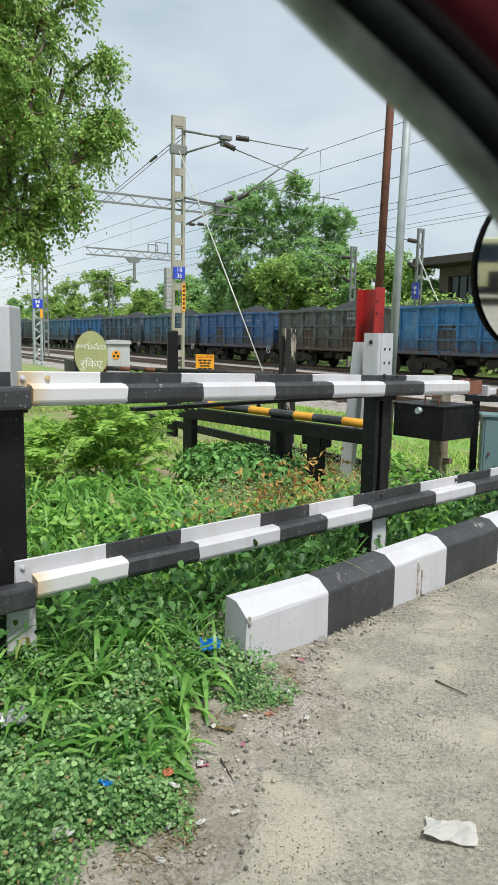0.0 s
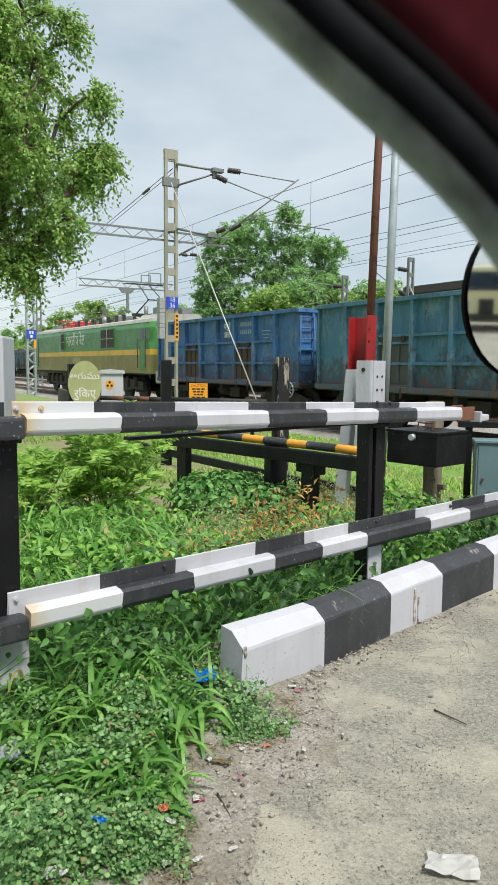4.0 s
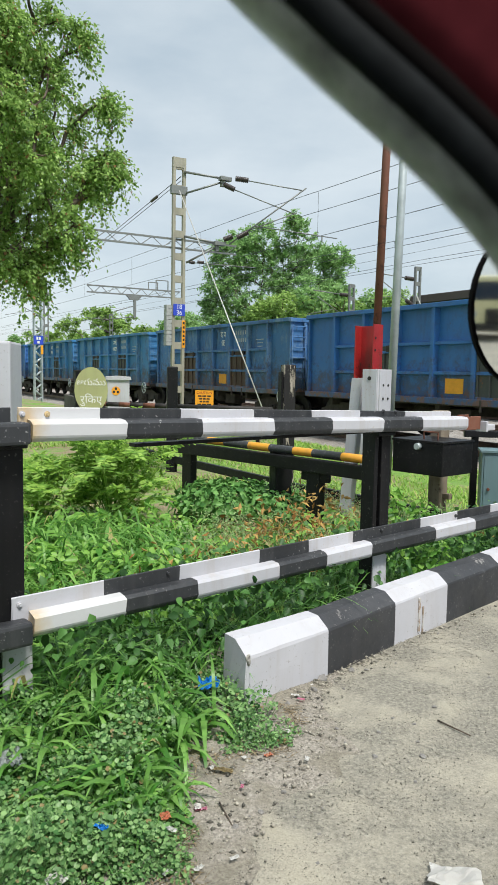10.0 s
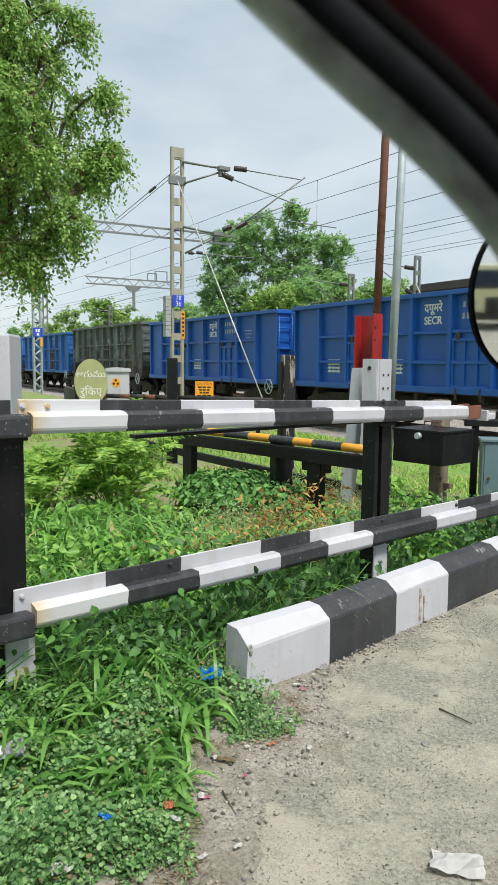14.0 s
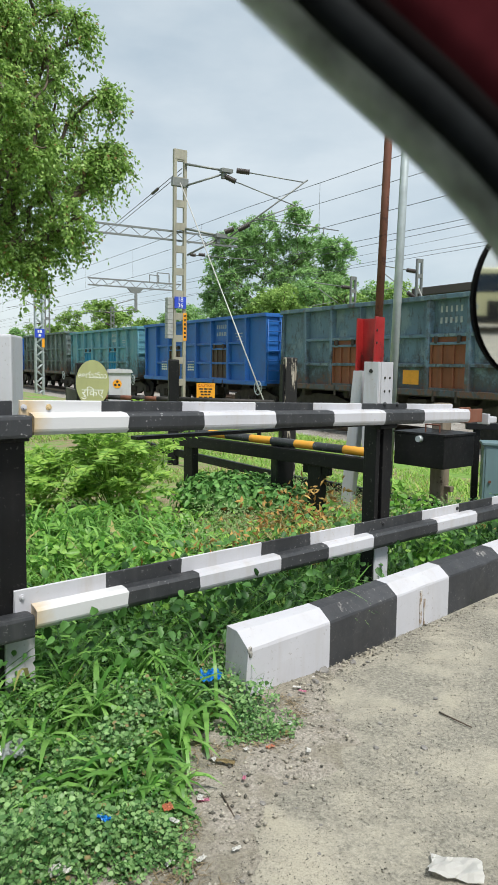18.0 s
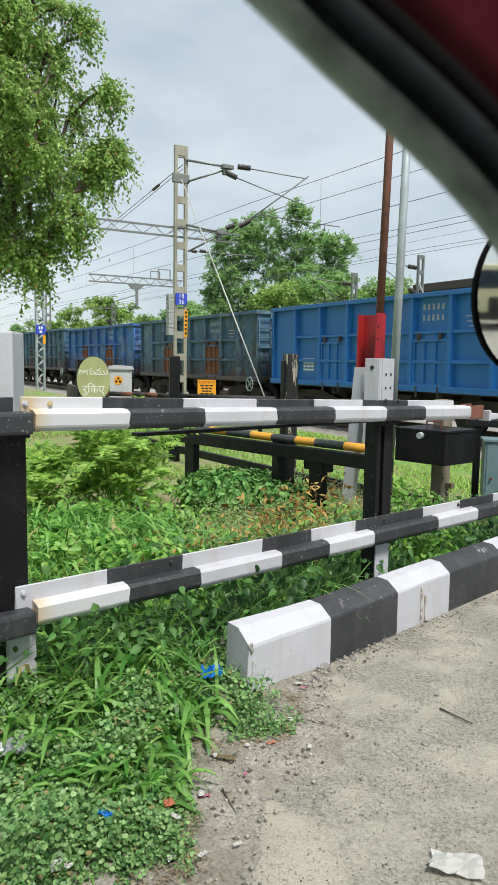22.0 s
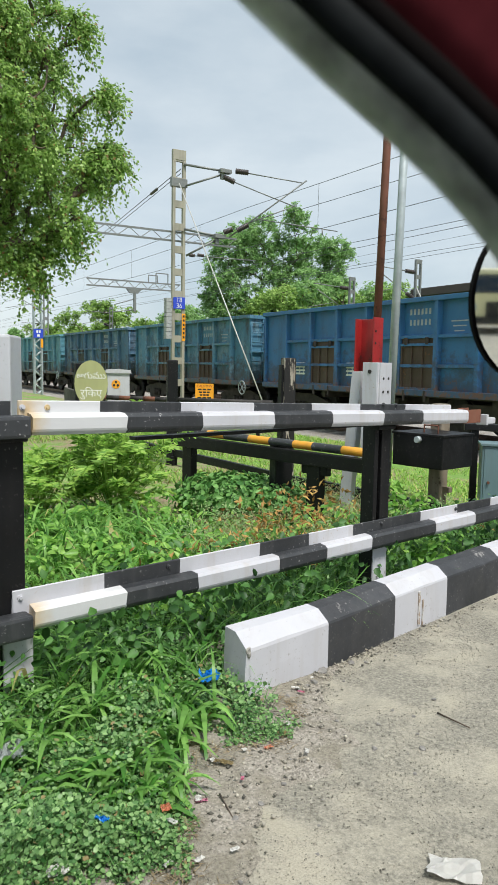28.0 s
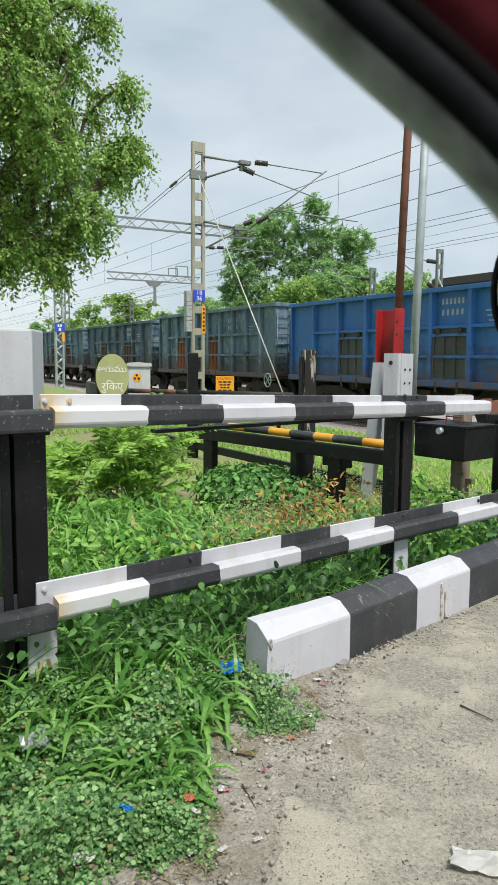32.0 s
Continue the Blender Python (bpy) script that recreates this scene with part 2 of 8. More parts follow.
def rust_ended():
    """White steel paint that rust has stained from the rail's cut end."""
    mat, nt, bsdf = material("rust_ended_white")
    tc, sep = nt.nodes.new("ShaderNodeTexCoord"), nt.nodes.new("ShaderNodeSeparateXYZ")
    nt.links.new(tc.outputs["Object"], sep.inputs["Vector"])
    n, spots = noise_node(nt, 14, 7, 0.65), noise_node(nt, 45, 6, 0.7)
    far = ramp(nt, sep.outputs["X"], 0.02, (0.42,) * 3, 0.13, BLACK)
    share = blend(nt, 1.0, far, n.outputs["Fac"], "MULTIPLY")
    col = blend(nt, ramp(nt, share, 0.06, BLACK, 0.30, WHITE), (0.57, 0.57, 0.58), (0.52, 0.36, 0.15))
    col = blend(nt, ramp(nt, blend(nt, 1.0, far, spots.outputs["Fac"], "MULTIPLY"), 0.27, BLACK, 0.34, WHITE), col, (0.17, 0.07, 0.03))
    nt.links.new(col, bsdf.inputs["Base Color"])
    bsdf.inputs["Roughness"].default_value = 0.55
    bump(nt, bsdf, spots.outputs["Fac"], 0.2, 0.003)
    return mat


M_RUST_WHITE = rust_ended()
M_RUSTY_END = painted("rust_stained_paint", (0.62, 0.47, 0.25), (0.20, 0.09, 0.03), 0.56, 0.7, 0.35, 9.0, 0.5)
M_RED = painted("red_paint", (0.37, 0.016, 0.016), (0.10, 0.02, 0.015), 0.58, 0.45, 0.45, 3.5, 0.7, dirt=(0.16, 0.02, 0.015))
M_RUST = painted("rusty_pipe", (0.17, 0.062, 0.035), (0.08, 0.035, 0.025), 0.55, 0.75, 0.35, 5.0, 0.3)
M_GALV = plain("galvanised_steel", (0.42, 0.47, 0.48), 0.45, 0.35, 0.18, 6.0)
M_YELLOW = painted("yellow_paint", (0.72, 0.33, 0.03), (0.2, 0.12, 0.05), 0.66, 0.5, 0.2, 5.0, 0.3)
M_CAST = plain("dark_cast_iron", (0.035, 0.032, 0.03), 0.7, 0.3, 0.4, 8.0)


def tarred_wood():
    """Old sleeper wood whose black tar has flaked off in upright streaks."""
    mat, nt, bsdf = material("flaking_tarred_wood")
    bare, grain = noise_node(nt, 9, 7, 0.68, stretch=(2.4, 2.4, 0.3)), noise_node(nt, 30, 5, 0.6, stretch=(3, 3, 0.15))
    wood = ramp(nt, grain.outputs["Fac"], 0.3, (0.20, 0.165, 0.125), 0.7, (0.52, 0.47, 0.39))
    nt.links.new(blend(nt, ramp(nt, bare.outputs["Fac"], 0.545, BLACK, 0.575, WHITE), (0.014, 0.013, 0.013), wood), bsdf.inputs["Base Color"])
    bsdf.inputs["Roughness"].default_value = 0.75
    bump(nt, bsdf, bare.outputs["Fac"], 0.5, 0.006)
    return mat


M_WOOD = tarred_wood()
M_OLD_POST = painted("lichened_post", (0.25, 0.20, 0.145), (0.08, 0.055, 0.04), 0.55, 0.9, 0.4, 3.0, 0.5, dirt=(0.34, 0.31, 0.25))
M_CABINET = painted("grey_blue_cabinet_paint", (0.14, 0.22, 0.24), (0.1, 0.07, 0.05), 0.74, 0.45, 0.15, 3.0, 0.25)
M_OLIVE = painted("olive_sign_paint", (0.36, 0.37, 0.17), (0.2, 0.18, 0.1), 0.72, 0.6, 0.12, 3.0, 0.15)
M_LETTER = plain("letter_white", (0.72, 0.72, 0.68), 0.6, 0, 0.1)
M_SIGN_YELLOW = plain("sign_amber", (0.85, 0.36, 0.02), 0.5, 0, 0.08)
M_SIGN_BLUE = plain("sign_blue", (0.03, 0.07, 0.52), 0.45, 0, 0.1)
M_INK = plain("ink_black", (0.02, 0.018, 0.015), 0.6, 0, 0.2)
M_MAST = painted("mast_grey_paint", (0.36, 0.34, 0.27), (0.2, 0.14, 0.09), 0.68, 0.6, 0.2, 1.6, 0.4)
M_MASTDARK = plain("mast_steel", (0.22, 0.23, 0.22), 0.5, 0.4, 0.2)
M_INSUL = plain("insulator_brown_glaze", (0.045, 0.035, 0.032), 0.3, 0, 0.2)
M_WIRE = plain("wire", (0.14, 0.15, 0.155), 0.5, 0.5, 0.1, bumpy=0)
M_ROPE = plain("guy_rod", (0.5, 0.5, 0.47), 0.5, 0.3, 0.1, bumpy=0)
M_RAIL = plain("rail_steel", (0.14, 0.09, 0.065), 0.45, 0.5, 0.3, 9.0)
M_SLEEPER = plain("concrete_sleeper", (0.34, 0.32, 0.29), 0.9, 0, 0.2, 6.0)
M_BARK = painted("bark", (0.13, 0.10, 0.075), (0.06, 0.05, 0.04), 0.55, 0.95, 0.4, 3.0, 0.4, bumpy=0.7)
M_COAL = plain("coal", (0.018, 0.018, 0.019), 0.6, 0, 0.5, 25.0, bumpy=0.8)
M_UNDER = plain("dusty_underframe", (0.05, 0.042, 0.036), 0.85, 0.1, 0.4, 5.0)


# ---- ground, road and kerb ----
def ground_material():
    mat, nt, bsdf = material("grassy_soil")
    big, small, fine = noise_node(nt, 0.55, 5, 0.6), noise_node(nt, 5.0, 8, 0.7), noise_node(nt, 60, 5, 0.7)
    soil = ramp(nt, fine.outputs["Fac"], 0.3, (0.13, 0.10, 0.06), 0.7, (0.38, 0.30, 0.19))
    grass = ramp(nt, small.outputs["Fac"], 0.3, (0.09, 0.20, 0.03), 0.7, (0.22, 0.37, 0.07))
    share = blend(nt, 0.5, big.outputs["Fac"], small.outputs["Fac"])
    nt.links.new(blend(nt, ramp(nt, share, 0.47, BLACK, 0.56, WHITE), grass, soil), bsdf.inputs["Base Color"])
    bsdf.inputs["Roughness"].default_value = 0.95
    bump(nt, bsdf, small.outputs["Fac"], 0.8, 0.04)
    return mat


def road_material():
    mat, nt, bsdf = material("dusty_concrete_road")
    big, mid, fine, grit = noise_node(nt, 1.3, 4, 0.6), noise_node(nt, 4.5, 7, 0.65), noise_node(nt, 70, 6, 0.7), nt.nodes.new("ShaderNodeTexVoronoi")
    grit.inputs["Scale"].default_value = 105
    tc = nt.nodes.new("ShaderNodeTexCoord")
    nt.links.new(tc.outputs["Object"], grit.inputs["Vector"])
    dust = ramp(nt, mid.outputs["Fac"], 0.3, (0.37, 0.34, 0.265), 0.7, (0.47, 0.435, 0.35))
    bare = ramp(nt, fine.outputs["Fac"], 0.35, (0.15, 0.142, 0.114), 0.68, (0.385, 0.36, 0.295))
    mix = blend(nt, 0.55, big.outputs["Fac"], mid.outputs["Fac"])
    col = blend(nt, ramp(nt, mix, 0.41, BLACK, 0.53, WHITE), dust, bare)
    col = blend(nt, ramp(nt, noise_node(nt, 2.1, 9, 0.72).outputs["Fac"], 0.52, BLACK, 0.63, (0.5,) * 3), col, (0.24, 0.225, 0.18))
    pick = nt.nodes.new("ShaderNodeSeparateColor")
    nt.links.new(grit.outputs["Color"], pick.inputs["Color"])
    speck = blend(nt, 1.0, ramp(nt, grit.outputs["Distance"], 0.14, WHITE, 0.32, BLACK), ramp(nt, pick.outputs["Red"], 0.52, BLACK, 0.70, WHITE), "MULTIPLY")
    col = blend(nt, blend(nt, 1.0, speck, ramp(nt, mid.outputs["Fac"], 0.38, (0.1,) * 3, 0.62, (0.8,) * 3), "MULTIPLY"), col, (0.115, 0.11, 0.095))
    bsdf.inputs["Roughness"].default_value = 0.92
    col = blend(nt, ramp(nt, noise_node(nt, 210, 3, 0.7).outputs["Fac"], 0.60, BLACK, 0.68, (0.6,) * 3), col, (0.13, 0.122, 0.11))
    sand = noise_node(nt, 170, 3, 0.6)
    col = blend(nt, 0.85, col, ramp(nt, sand.outputs["Fac"], 0.34, (0.72,) * 3, 0.60, (1.0,) * 3), "MULTIPLY")
    nt.links.new(col, bsdf.inputs["Base Color"])
    bump(nt, bsdf, blend(nt, 0.25, fine.outputs["Fac"], mid.outputs["Fac"]), 0.45, 0.006)
    return mat


def ballast_material():
    mat, nt, bsdf = material("track_ballast")
    vo, n = nt.nodes.new("ShaderNodeTexVoronoi"), noise_node(nt, 0.7, 4, 0.6)
    vo.inputs["Scale"].default_value = 14
    tc = nt.nodes.new("ShaderNodeTexCoord")
    nt.links.new(tc.outputs["Object"], vo.inputs["Vector"])
    col = blend(nt, 0.6, ramp(nt, vo.outputs["Color"], 0.1, (0.16, 0.145, 0.13), 0.9, (0.46, 0.44, 0.41)),
                ramp(nt, n.outputs["Fac"], 0.35, (0.26, 0.22, 0.18), 0.7, (0.44, 0.42, 0.39)))
    nt.links.new(col, bsdf.inputs["Base Color"])
    bsdf.inputs["Roughness"].default_value = 0.95
    bump(nt, bsdf, vo.outputs["Distance"], 1.0, 0.06)
    return mat


M_GROUND, M_ROAD, M_BALLAST = ground_material(), road_material(), ballast_material()


KERB0, KERB_U, KERB_M = Vector((0.008, 2.63)), Vector((0.725, 0.689)), Vector((0.689, -0.725))


def spread(lo, hi, fine_lo, fine_hi, step, coarse):
    a = list(np.arange(fine_lo, fine_hi + step / 2, step))
    left = [lo + (fine_lo - lo) * (k / coarse) ** 0.35 for k in range(coarse)]
    right = [fine_hi + (hi - fine_hi) * ((k + 1) / coarse) ** 3 for k in range(coarse)]
    return np.array(left + a + right)


def build_ground():
    ss, ds = spread(-900, 2500, -12, 40, 0.5, 14), spread(-900, 2500, -4, 16, 0.25, 14)
    verts = []
    for s in ss:
        for d in ds:
            p = tp(s, d)
            off = (Vector((p.x, p.y)) - KERB0).dot(KERB_M)
            z = ground_z(p.x, p.y) - 0.012 * smooth(-0.3, 0.0, off) + (0.035 * noise.noise((p.x * 0.8, p.y * 0.8, 0)) * smooth(-0.3, -0.8, off) if off < -0.3 and d < 11 else 0)
            verts.append((p.x, p.y, z))
    n = len(ds)
    faces = [(i * n + j, (i + 1) * n + j, (i + 1) * n + j + 1, i * n + j + 1) for i in range(len(ss) - 1) for j in range(n - 1)]
    ob = mesh_from("ground", verts, [f[::-1] for f in faces], M_GROUND, True)
    return tagged(ob, "grassy soil ground falling gently towards the railway tracks", "ground", kind="structure")


def road_edge(u):
    """How far the road's broken edge stands in front of the kerb line, by the way along it."""
    keys = [(-9.0, 1.7), (-1.25, 0.66), (-1.06, 0.64), (-0.92, 0.64), (-0.76, 0.69), (-0.58, 0.56), (-0.44, 0.42), (-0.28, 0.40), (-0.13, 0.43), (0.05, 0.33), (0.2, 0.12), (0.4, -0.04), (3.0, -0.1), (14, -0.1)]
    base = float(np.interp(u, [k[0] for k in keys], [k[1] for k in keys]))
    return base + (0.05 * noise.noise((u * 6, 0.3, 0)) + 0.045 * noise.noise((u * 19, 1.3, 0)) + 0.03 * noise.noise((u * 47, 2.3, 0)) if u < 0.3 else 0)


def build_road():
    us = np.concatenate([np.arange(-27, -1.6, 0.4), np.arange(-1.6, 0.5, 0.03), np.arange(0.5, 14, 0.4)])
    offs = [0, 0.02, 0.06, 0.14, 0.3, 0.6, 1.0, 1.6, 2.4, 3.4, 4.6, 6.0, 9.0, 13.0, 18.0, 24.0]
    verts = []
    for u in us:
        e = road_edge(u)
        for o in offs:
            p = KERB0 + KERB_U * u + KERB_M * (e + o)
            verts.append((p.x, p.y, ground_z(p.x, p.y) + 0.012 * smooth(0, 0.1, o) - 0.006 + 0.004 * noise.noise((p.x * 3, p.y * 3, 0))))
    n = len(offs)
    faces = [(i * n + j, i * n + j + 1, (i + 1) * n + j + 1, (i + 1) * n + j) for i in range(len(us) - 1) for j in range(n - 1)]
    ob = mesh_from("road", verts, [f[::-1] for f in faces], M_ROAD, True)
    return tagged(ob, "dusty worn concrete road with a broken edge", "road", kind="structure")


def build_kerb():
    pts = [Vector(p) for p in ((0.0, 2.585), (0.335, 2.869), (0.675, 3.225), (0.997, 3.552), (1.386, 3.939), (1.72, 4.28), (2.06, 4.62), (2.42, 4.98))]
    kerb = thing("kerb", (0, 0, 0.41), "black and white painted concrete kerb blocks along the road", "kerb", kind="structure")
    prof = [(0.0, -0.05), (0.0, 0.10), (0.001, 0.190), (0.004, 0.199), (0.054, 0.238), (0.060, 0.242), (0.120, 0.246), (0.130, -0.05)]
    rims = []
    for i, p in enumerate(pts):
        d = (pts[min(i + 1, len(pts) - 1)] - pts[max(i - 1, 0)]).normalized()
        back = Vector((-d.y, d.x))
        rims.append([Vector((*(p + back * o), z)) for o, z in prof])
    # the broken front corner of the first block
    for j, (dx, dy, dz) in ((2, (0.006, 0.004, -0.016)), (3, (0.006, 0.005, -0.012))):
        rims[0][j] += Vector((dx, dy, dz))
    for i in range(len(pts) - 1):
        bm = bmesh.new()
        gap = Vector((0, 0, 0))
        steps = 6
        rings = []
        for k in range(steps + 1):
            f = k / steps
            ring = []
            for j, (a, b) in enumerate(zip(rims[i], rims[i + 1])):
                q = a.lerp(b, f) + gap * (1 - 2 * f)
                if j:
                    q = q + Vector((noise.noise((q.x * 9, q.y * 9, j)), noise.noise((q.x * 9, q.y * 9, j + 7)), noise.noise((q.x * 9, q.y * 9, j + 3)))) * 0.003 * math.sin(math.pi * f)
                ring.append(bm.verts.new(q))
            rings.append(ring)
        for ra, rb in zip(rings, rings[1:]):
            for j in range(len(prof) - 1):
                bm.faces.new((ra[j], rb[j], rb[j + 1], ra[j + 1]))
        bm.faces.new(rings[0])
        bm.faces.new(rings[-1][::-1])
        bmesh.ops.recalc_face_normals(bm, faces=bm.faces[:])
        part("kerb_block", bm, M_WHITE if i % 2 == 0 else M_BLACK, kerb, "white painted block" if i % 2 == 0 else "black painted block")
    # a brown rust run down the third block
    stain = painted("rust_run", (0.40, 0.31, 0.23), (0.50, 0.48, 0.46), 0.50, 0.8, 0.4, 9.0, 0.5)
    for f0, f1, low_, high in ((0.42, 0.455, 0.1, 0.95), (0.50, 0.52, 0.0, 0.7)):
        bm = bmesh.new()
        proud = Vector((KERB_M.x, KERB_M.y, 0)) * 0.0045
        corner = [rims[2][1].lerp(rims[3][1], f0), rims[2][1].lerp(rims[3][1], f1), rims[2][2].lerp(rims[3][2], f1), rims[2][2].lerp(rims[3][2], f0)]
        base = corner[0].z - 0.10
        face = [Vector((c.x, c.y, base + (0.19 * (low_ if k < 2 else high)))) for k, c in enumerate(corner)]
        front, back_ = [bm.verts.new(v + proud) for v in face], [bm.verts.new(v - proud) for v in face]
        for k in range(4):
            bm.faces.new((front[k], front[(k + 1) % 4], back_[(k + 1) % 4], back_[k]))
        bm.faces.new(front[::-1])
        bm.faces.new(back_)
        bmesh.ops.recalc_face_normals(bm, faces=bm.faces[:])
        part("rust_run", bm, stain, kerb, "brown rust run")
    bm = bmesh.new()
    bmesh.ops.create_icosphere(bm, subdivisions=2, radius=0.016)
    for v in bm.verts:
        v.co = Vector((v.co.x * 0.7, v.co.y * 0.7, v.co.z * 1.3)) * (1 + 0.5 * noise.noise(v.co * 90)) + rims[0][2] + Vector((0.007, 0.008, 0.002))
    part("chipped_corner", bm, plain("bare_concrete", (0.30, 0.285, 0.26), 0.95, 0, 0.6, 90, bumpy=0.6), kerb, "chipped bare concrete corner")


def build_verge():
    """Bare soil and gravel where the road breaks off into the verge."""
    mat, nt, bsdf = material("gravelly_soil")
    vo, n, f = nt.nodes.new("ShaderNodeTexVoronoi"), noise_node(nt, 6, 6, 0.65), noise_node(nt, 90, 5, 0.7)
    vo.inputs["Scale"].default_value = 160
    tc = nt.nodes.new("ShaderNodeTexCoord")
    nt.links.new(tc.outputs["Object"], vo.inputs["Vector"])
    soil = ramp(nt, f.outputs["Fac"], 0.3, (0.14, 0.125, 0.095), 0.7, (0.34, 0.31, 0.245))
    grit = blend(nt, 0.6, ramp(nt, f.outputs["Fac"], 0.3, (0.20, 0.175, 0.14), 0.7, (0.46, 0.42, 0.36)), ramp(nt, vo.outputs["Color"], 0.2, (0.17, 0.155, 0.13), 0.8, (0.46, 0.42, 0.36)))
    nt.links.new(blend(nt, ramp(nt, n.outputs["Fac"], 0.42, BLACK, 0.58, WHITE), soil, grit), bsdf.inputs["Base Color"])
    bsdf.inputs["Roughness"].default_value = 0.95
    bump(nt, bsdf, f.outputs["Fac"], 0.8, 0.01)
    us = np.arange(-1.9, 0.5, 0.03)
    offs = [0.16, 0.05, -0.05, -0.2, -0.5, -0.9, -1.4]
    verts = []
    for u in us:
        e = road_edge(u) + 0.04 * noise.noise((u * 11, 4.4, 0))
        for o in offs:
            p = KERB0 + KERB_U * u + KERB_M * (e + o)
            verts.append((p.x, p.y, ground_z(p.x, p.y) + 0.001 + 0.010 * smooth(0.16, 0.0, o) * smooth(-1.4, -0.5, o) + 0.004 * noise.noise((p.x * 9, p.y * 9, 2))))
    n_ = len(offs)
    faces = [(i * n_ + j, i * n_ + j + 1, (i + 1) * n_ + j + 1, (i + 1) * n_ + j) for i in range(len(us) - 1) for j in range(n_ - 1)]
    tagged(mesh_from("verge", verts, faces, mat, True), "bare gravelly soil at the road's broken edge", "verge", kind="structure")


build_ground()
build_road()
build_verge()
build_kerb()


# ---- guard fence of painted steel along the road ----
FENCE_TURN = math.degrees(math.atan2(0.652, 0.758))


def striped(name, edges, first, section, z_of, parent, label="", rust=True):
    """A bar or plate along x in painted stripes: section is (y, dz) round it, z_of gives the height along it."""
    bm = bmesh.new()
    colour = first
    for a, b in zip(edges, edges[1:]):
        n = len(section)
        ring_a = [bm.verts.new((a + 0.003 * math.sin(9 * k + a * 31), y, z_of(a) + dz)) for k, (y, dz) in enumerate(section)]
        ring_b = [bm.verts.new((b + 0.003 * math.sin(9 * k + b * 31), y, z_of(b) + dz)) for k, (y, dz) in enumerate(section)]
        for k in range(n):
            f = bm.faces.new((ring_a[k], ring_b[k], ring_b[(k + 1) % n], ring_a[(k + 1) % n]))
            f.material_index, f.smooth = 2 if rust and a == edges[0] and first == 0 else colour, False
        if a == edges[0]:
            bm.faces.new(ring_a).material_index = 2 if rust else first
        if b == edges[-1]:
            bm.faces.new(ring_b[::-1]).material_index = colour
        colour = 1 - colour
    bmesh.ops.remove_doubles(bm, verts=bm.verts[:], dist=0.0005)
    bmesh.ops.recalc_face_normals(bm, faces=bm.faces[:])
    return part(name, bm, [M_STEEL_WHITE, M_STEEL_BLACK, M_RUST_WHITE], parent, label)


def bar_section(h, depth):
    r = 0.012
    return [(0.0 + r, -h), (0.0 + 0.003, -h + r), (0.0, -h + 0.02), (0.0, -r), (r, 0.0), (depth, 0.004), (depth, -h)]


def plate_section(h):
    return [(0.05, 0.0), (0.05, -h), (0.06, -h), (0.06, 0.0), (0.055, 0.003)]


